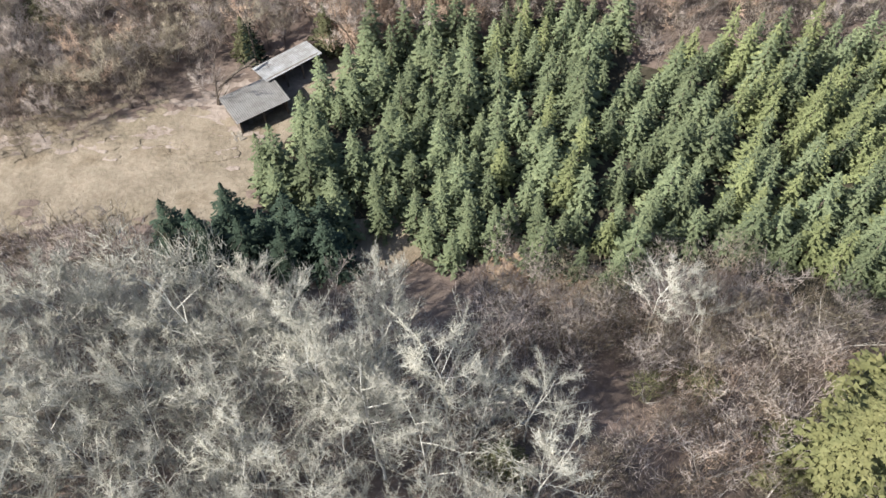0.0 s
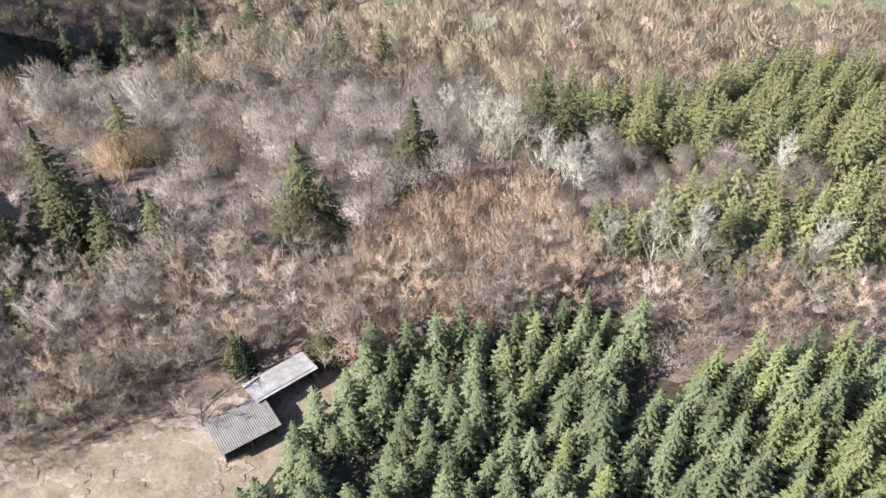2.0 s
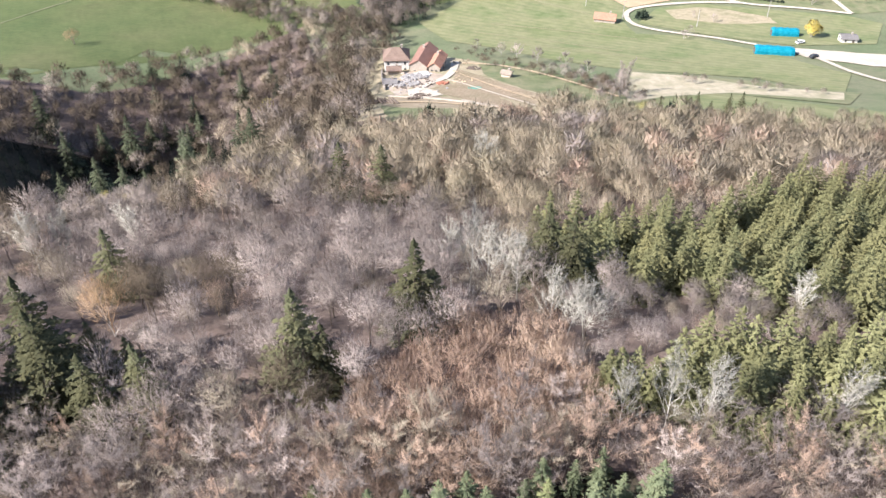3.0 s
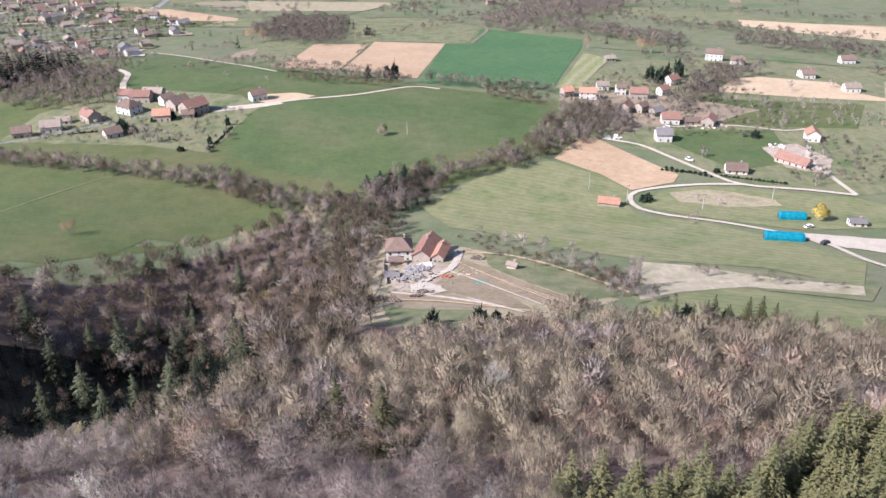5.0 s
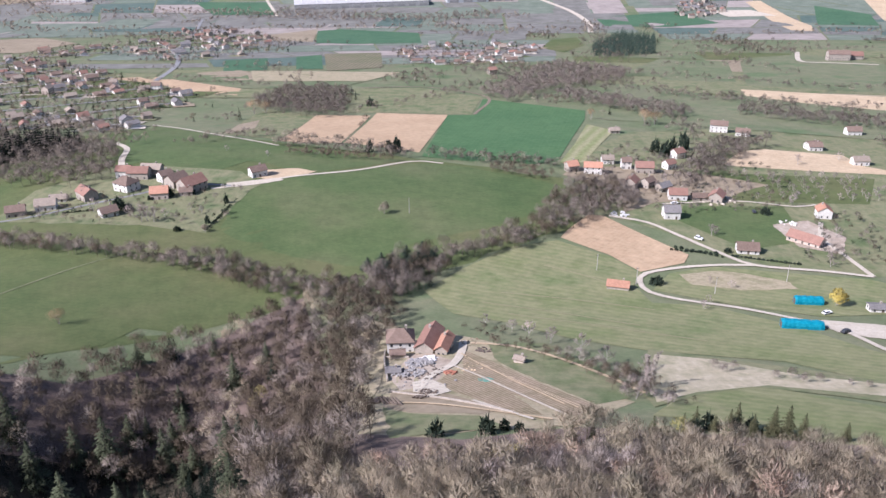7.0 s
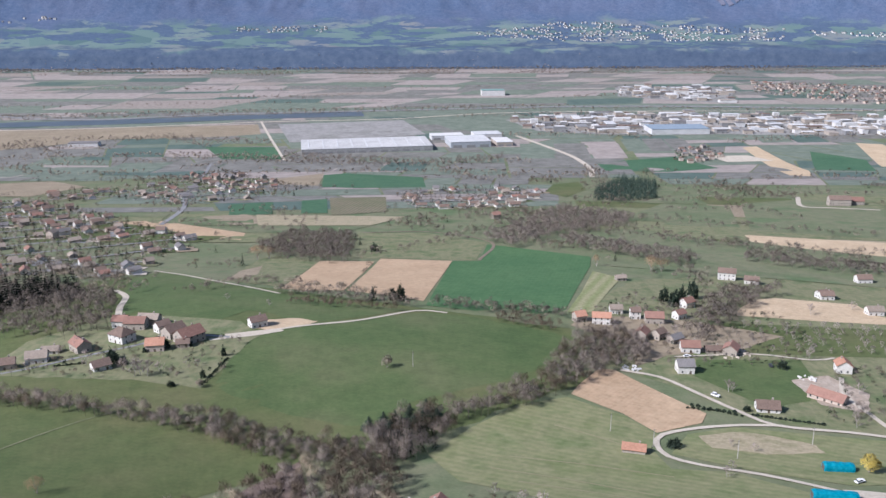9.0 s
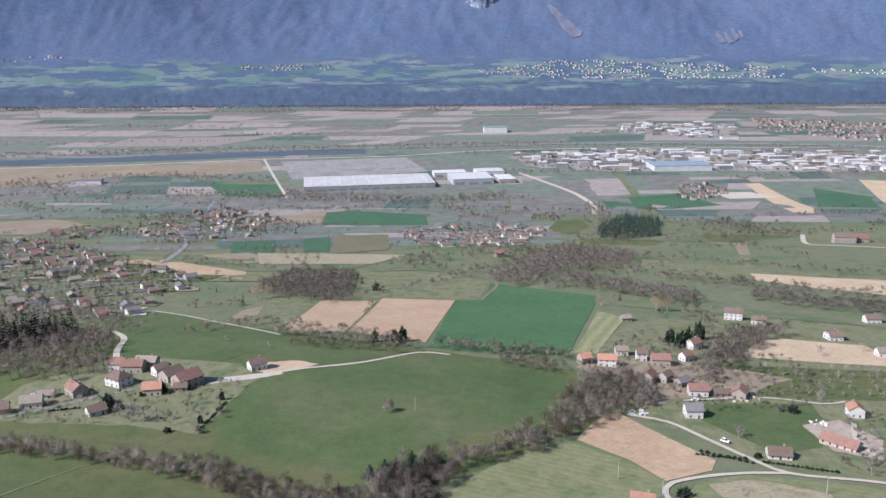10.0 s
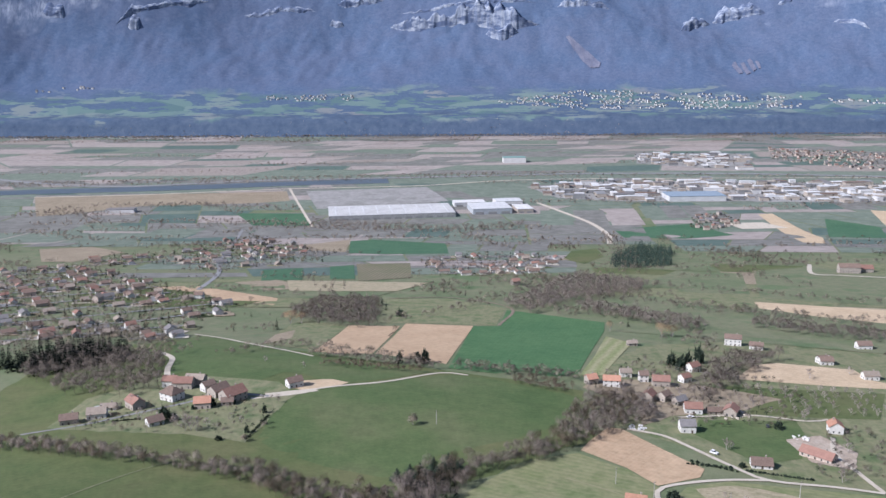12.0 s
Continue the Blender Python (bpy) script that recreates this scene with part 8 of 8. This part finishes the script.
for i, (a, c) in enumerate((((18, 392), (80, 372)), ((10, 380), (70, 352)), ((20, 366), (90, 333)), ((40, 425), (72, 400)))):
    strip("tractor_track", [a, ((a[0] + c[0]) / 2, (a[1] + c[1]) / 2 + 2), c], .9, OLIVE_PALE, "worn tractor track across the meadow", "track", lift=.32)
strip("track", [(-100, 942), (-30, 946), (30, 882), (16, 786)], 3, DRY, "pale track round the olive field", "track", lift=.45)
sheet("yard", [(-160, 478), (-128, 470), (-122, 500), (-135, 520), (-200, 505), (-205, 485)], OLIVE, "garden ground round the hamlet houses", "garden", lift=.3, wobble=2)
sheet("yard", [(92, 500), (112, 520), (160, 535), (190, 560), (150, 580), (110, 590), (75, 585), (65, 565), (95, 540)], BROWN, "brown garden ground in the village", "garden", lift=.3, wobble=4)
sheet("yard", [(168, 488), (190, 496), (200, 470), (188, 445), (170, 455)], YARD, "pale yard beside a long low house", "yard", lift=.35, wobble=1)
heap("clutter", "pale clutter in front of the village", "clutter", 88, 498, 30, 5, .7, METAL_PALE, 12)
heap("clutter", "pale clutter beside a drive", "clutter", 178, 490, 22, 5, .7, WHITE, 13)
heap("clutter", "stacked building goods by the lane", "clutter", 150, 526, 40, 10, .8, GRAVEL, 14)


# ---- gardens and orchard ----
def leafy(seed, r, n):
    """A dense evergreen ball or block of small leaves."""
    q = random.Random(seed)
    out = ([], [])
    for _ in range(n):
        v = Vector((q.gauss(0, 1), q.gauss(0, 1), q.gauss(0, 1))).normalized() * r * q.uniform(.75, 1.05)
        v.z = abs(v.z) * 1.25
        sliver(out, v, v + Vector((q.gauss(0, 1), q.gauss(0, 1), q.gauss(.3, 1))) * r * .32, r * .3, q)
    return np.array([tuple(v) for v in out[0]], np.float32), np.array(out[1], np.int32)


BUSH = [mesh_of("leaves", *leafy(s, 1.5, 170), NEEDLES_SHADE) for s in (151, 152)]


def bush(x, y, s, tall=1.0, label="clipped dark evergreen bush in a garden"):
    root = tagged(new("evergreen_bush"), label, "bush", "garden evergreens")
    part("leaves", BUSH[int(x) % 2], None, root)
    root.matrix_basis = pose(x, y, ground_z(x, y), 0, 0, x * 7)
    root.scale = (s, s, s * tall)


for x, y, s, k in ((-138.7, 451.7, 1.2, 1), (-126.6, 463, .8, 2.8), (-124, 492, .8, 3), (-176, 480, 1.6, 1.6), (-180, 486, 1.8, 1.5), (-171, 478, 1.3, 1.5), (-160, 500, 1.5, 1.8), (-157, 502, 1.3, 1.8), (-146, 505, 1.2, 1.4), (88, 404, 1.9, 1), (-166, 496, 1.0, 1.5), (132, 446, 1.1, 1.2), (-78, 833, 2.4, 1.5), (170, 505, 1.8, 1.2), (-58, 613, 1.6, 2.4), (-40, 616, 1.8, 2.6), (-45, 615, 1.6, 2.4), (140, 618, 2.2, 2.4), (146, 624, 2.2, 2.6), (136, 630, 2.0, 2.2), (158, 640, 2.4, 2.4)):
    bush(x, y, s, k)
for a, c, n in (((-121, 488), (-125, 452), 14), ((133, 441), (163, 430), 16), ((105, 448), (128, 444), 10), ((-205, 476), (-190, 480), 8), ((108, 452), (130, 438), 9)):
    for i in range(n):
        bush(a[0] + (c[0] - a[0]) * i / n, a[1] + (c[1] - a[1]) * i / n, .55 + .12 * math.sin(i * 2.2), 1.0, "clipped evergreen of a garden hedge")
for i, (x, y) in enumerate([(58.6, 238.4), (62.3, 241.4), (64.2, 239.4), (67.5, 237.5), (72.7, 239.9), (75.0, 236.5), (6.3, 237.4), (10.8, 240.3), (14.3, 238.3), (-6.5, 235.8)]):
    bush(x, y, 1.0 + .35 * math.sin(i * 2.3), 1.7, "dark evergreen shrub on the brow of the hill")
ORCH = bare_tree(161, 5, 2.6, 7, 4, 10, .09, 1.1, .2, .12)
orch = tree_thing("fruit_tree", "small leafless fruit tree in an orchard row", "fruit tree", "orchard trees", mesh_of("trunk", *ORCH[0], BARK), mesh_of("crown", *ORCH[1], TWIG_MAUVE))
first = True
for i in range(13):
    for j in range(5):
        x, y = 158 + i * 8 + rng.uniform(-1, 1) + j * 1.5, 532 + j * 10.5 + rng.uniform(-1.2, 1.2)
        if rng.random() < .8:
            plant(orch, x, y, rng.uniform(.7, 1.1), rng.uniform(0, 6), first)
            first = False
for x, y, s in ((-160, 462, 1.7), (-157, 464, 1.6), (-154, 463, 1.5), (-150, 470, 1.0), (-190, 478, 1.4), (-168, 470, 1.3), (-140, 480, .8), (-133, 476, .8), (131, 470, 1.2), (133, 471, 1.0), (100, 520, 1.4), (118, 540, 1.3), (125, 552, 1.5), (190, 520, 1.4), (195, 470, 1.2), (180, 440, 1.4), (175, 428, 1.2), (-215, 470, 1.3), (-120, 585, .8), (-150, 600, .8), (-90, 600, .7), (20, 345, 1.0), (26, 340, 1.2), (33, 331, 1.3), (42, 318, 1.4), (48, 305, 1.3), (10, 352, .9), (100, 372, .9), (104, 380, .8), (225, 605, 1.4), (258, 620, 1.2), (140, 560, 1.3), (150, 590, 1.4), (90, 560, 1.3), (80, 540, 1.4), (60, 300, 1.0), (112, 405, .7), (120, 400, .8), (-204, 500, 1.4)):
    plant(orch, x, y, s, x, False)
# shrubs and small trees in the gardens of the two hamlets
gardens = [(x, y) for o in ([(-225, 462), (-150, 455), (-118, 470), (-116, 510), (-150, 525), (-215, 500)], [(62, 505), (100, 500), (170, 505), (205, 540), (200, 600), (120, 640), (70, 600)], [(160, 430), (215, 430), (240, 480), (200, 520), (185, 470)]) for x, y in scatter(o, 5.5, rng, .49) if rng.random() < .55 and all(math.dist((x, y), h[:2]) > h[2] for h in HOUSE_SPOTS)]
for i, (m, w) in enumerate(((TWIG_HEDGE, "grey-brown"), (TWIG_DIM, "dark brown"), (NEEDLES_SHADE, "dark evergreen"))):
    merged("garden_shrubs", HEDGE, [(x, y, rng.uniform(.25, .6) if i else rng.uniform(.3, .9)) for x, y in gardens[i::3]], m, f"{w} shrubs in the hamlet gardens", "shrubs", rng)
# trees among the village houses
VILLAGE_TREES = [p for o, g in ((TOWN_A, 15), (TOWN_B, 13), (TOWN_C, 15), (TOWN_D, 15), (TOWN_E, 19), (INDUSTRY_A, 22), (INDUSTRY_B, 26), (BENCH_TOWN_A, 24), (BENCH_TOWN_B, 24), (BENCH_TOWN_D, 24), (FOOT_TOWN, 20), (TOWN_F, 19)) for p in scatter(o, g, rng, .48)]
close_trees = [p for o, g in ((TOWN_A, 10), (TOWN_B, 9), (TOWN_C, 11), (TOWN_D, 11)) for p in scatter(o, g, rng, .49)]
merged("village_trees", FARS, [(x, y, rng.uniform(.35, .85)) for x, y in close_trees[::2]], TWIG_DIM, "brown hedges and shrubs among village houses", "shrubs", rng)
merged("village_trees", FARS, [(x, y, rng.uniform(.25, .7)) for x, y in close_trees[1::4]], NEEDLES_DARK, "dark evergreen hedges among village houses", "shrubs", rng)
far_off = [p for p in VILLAGE_TREES if p[1] > 1500]
VILLAGE_TREES = [p for p in VILLAGE_TREES if p[1] <= 1500]
merged("village_trees", FARX, [(x, y, rng.uniform(.5, 1.1)) for x, y in far_off[::2]], TWIG_DIM, "bare trees among distant houses", "trees", rng)
merged("village_trees", FARX, [(x, y, rng.uniform(.4, 1.0)) for x, y in far_off[1::2]], NEEDLES_DARK, "dark conifers among distant houses", "trees", rng)
merged("village_trees", FARS, [(x, y, rng.uniform(.4, .9)) for x, y in VILLAGE_TREES[::2]], TWIG_MAUVE, "bare garden trees among village houses", "trees", rng)
merged("village_trees", FARC, [(x, y, rng.uniform(.3, .75)) for x, y in VILLAGE_TREES[1::4]], NEEDLES_DARK, "dark garden conifers among village houses", "trees", rng)
merged("village_trees", FARS, [(x, y, rng.uniform(.4, .8)) for x, y in VILLAGE_TREES[3::4]], TWIG_TAN, "tan garden trees among village houses", "trees", rng)

# ---- parked cars and a garden pool ----
CAR_WHITE = surface("white_car_paint", [(.62, .62, .61), (.70, .70, .69)], None, 1.0, rough=0.3)
CAR_DARK = surface("dark_car_paint", [(.03, .032, .036), (.05, .052, .056)], None, 1.0, rough=0.3)
RUBBER = surface("tyre_rubber", [(.02, .02, .02), (.035, .035, .035)], None, 3.0, rough=0.9)


def car(x, y, rot, paint, label, tall=1.0):
    """A parked car: body, cabin with glazing, four wheels."""
    root = new("car")
    root.matrix_basis = pose(x, y, ground_z(x, y) + .42, 0, 0, rot)
    tagged(root, label, "car", "parked cars")
    bm = bmesh.new()
    box(bm, -2.1, 2.1, -.86, .86, .32, .92 * tall)
    bmesh.ops.bevel(bm, geom=bm.edges[:], offset=.12, segments=2, affect='EDGES')
    part("body", bm, paint, root)
    bm = bmesh.new()
    lo = [bm.verts.new(v) for v in ((-1.7, -.78, .9 * tall), (1.0, -.78, .9 * tall), (1.0, .78, .9 * tall), (-1.7, .78, .9 * tall))]
    hi = [bm.verts.new(v) for v in ((-1.35, -.62, 1.38 * tall), (.35, -.62, 1.38 * tall), (.35, .62, 1.38 * tall), (-1.35, .62, 1.38 * tall))]
    for i in range(4):
        bm.faces.new((lo[i], lo[(i + 1) % 4], hi[(i + 1) % 4], hi[i]))
    bm.faces.new(hi)
    part("window", bm, GLASS_DARK, root)
    bm = bmesh.new()
    box(bm, -1.36, .36, -.63, .63, 1.38 * tall, 1.44 * tall)
    part("roof", bm, paint, root)
    for u in (-1.35, 1.3):
        for s in (-1, 1):
            out = ([], [])
            tube(out, Vector((u, s * .72, .32)), Vector((u, s * .92, .32)), .32, .32, 12)
            k = len(out[0])
            out[0].extend((Vector((u, s * .72, .32)), Vector((u, s * .92, .32))))
            for i in range(12):
                out[1].append((k, (i + 1) % 12, i))
                out[1].append((k + 1, 12 + i, 12 + (i + 1) % 12))
            part("wheel", mesh_of("wheel", [tuple(v) for v in out[0]], out[1], RUBBER), None, root)


for x, y, g, m, w, k in ((148, 367.4, 25, CAR_WHITE, "white car parked beside a house", 1.0), (122.3, 463.2, -40, CAR_WHITE, "white van parked along the lane", 1.35), (144.7, 343.5, 30, CAR_DARK, "dark car parked by the lane", 1.0), (123, 518.4, 10, CAR_WHITE, "white car parked in the village", 1.0), (164.6, 507.3, 80, CAR_DARK, "dark car parked in the village", 1.0)):
    car(x, y, g, m, w, k)


def pool(x, y, l, w, rot):
    root = new("swimming_pool")
    root.matrix_basis = pose(x, y, ground_z(x, y) + .45, 0, 0, rot)
    tagged(root, "turquoise garden pool with a pale stone rim", "pool")
    for n, a in enumerate(((-l / 2 - .5, l / 2 + .5, -w / 2 - .5, -w / 2), (-l / 2 - .5, l / 2 + .5, w / 2, w / 2 + .5), (-l / 2 - .5, -l / 2, -w / 2, w / 2), (l / 2, l / 2 + .5, -w / 2, w / 2))):
        bm = bmesh.new()
        box(bm, *a, -.8, .12)
        part("rim", bm, CONCRETE, root)
    bm = bmesh.new()
    box(bm, -l / 2, l / 2, -w / 2, w / 2, -.8, .02)
    part("water", bm, surface("pool_water", [(.10, .40, .44), (.16, .50, .54)], None, 0.4, rough=0.1), root)


pool(-222, 501.6, 9, 4.5, 20)
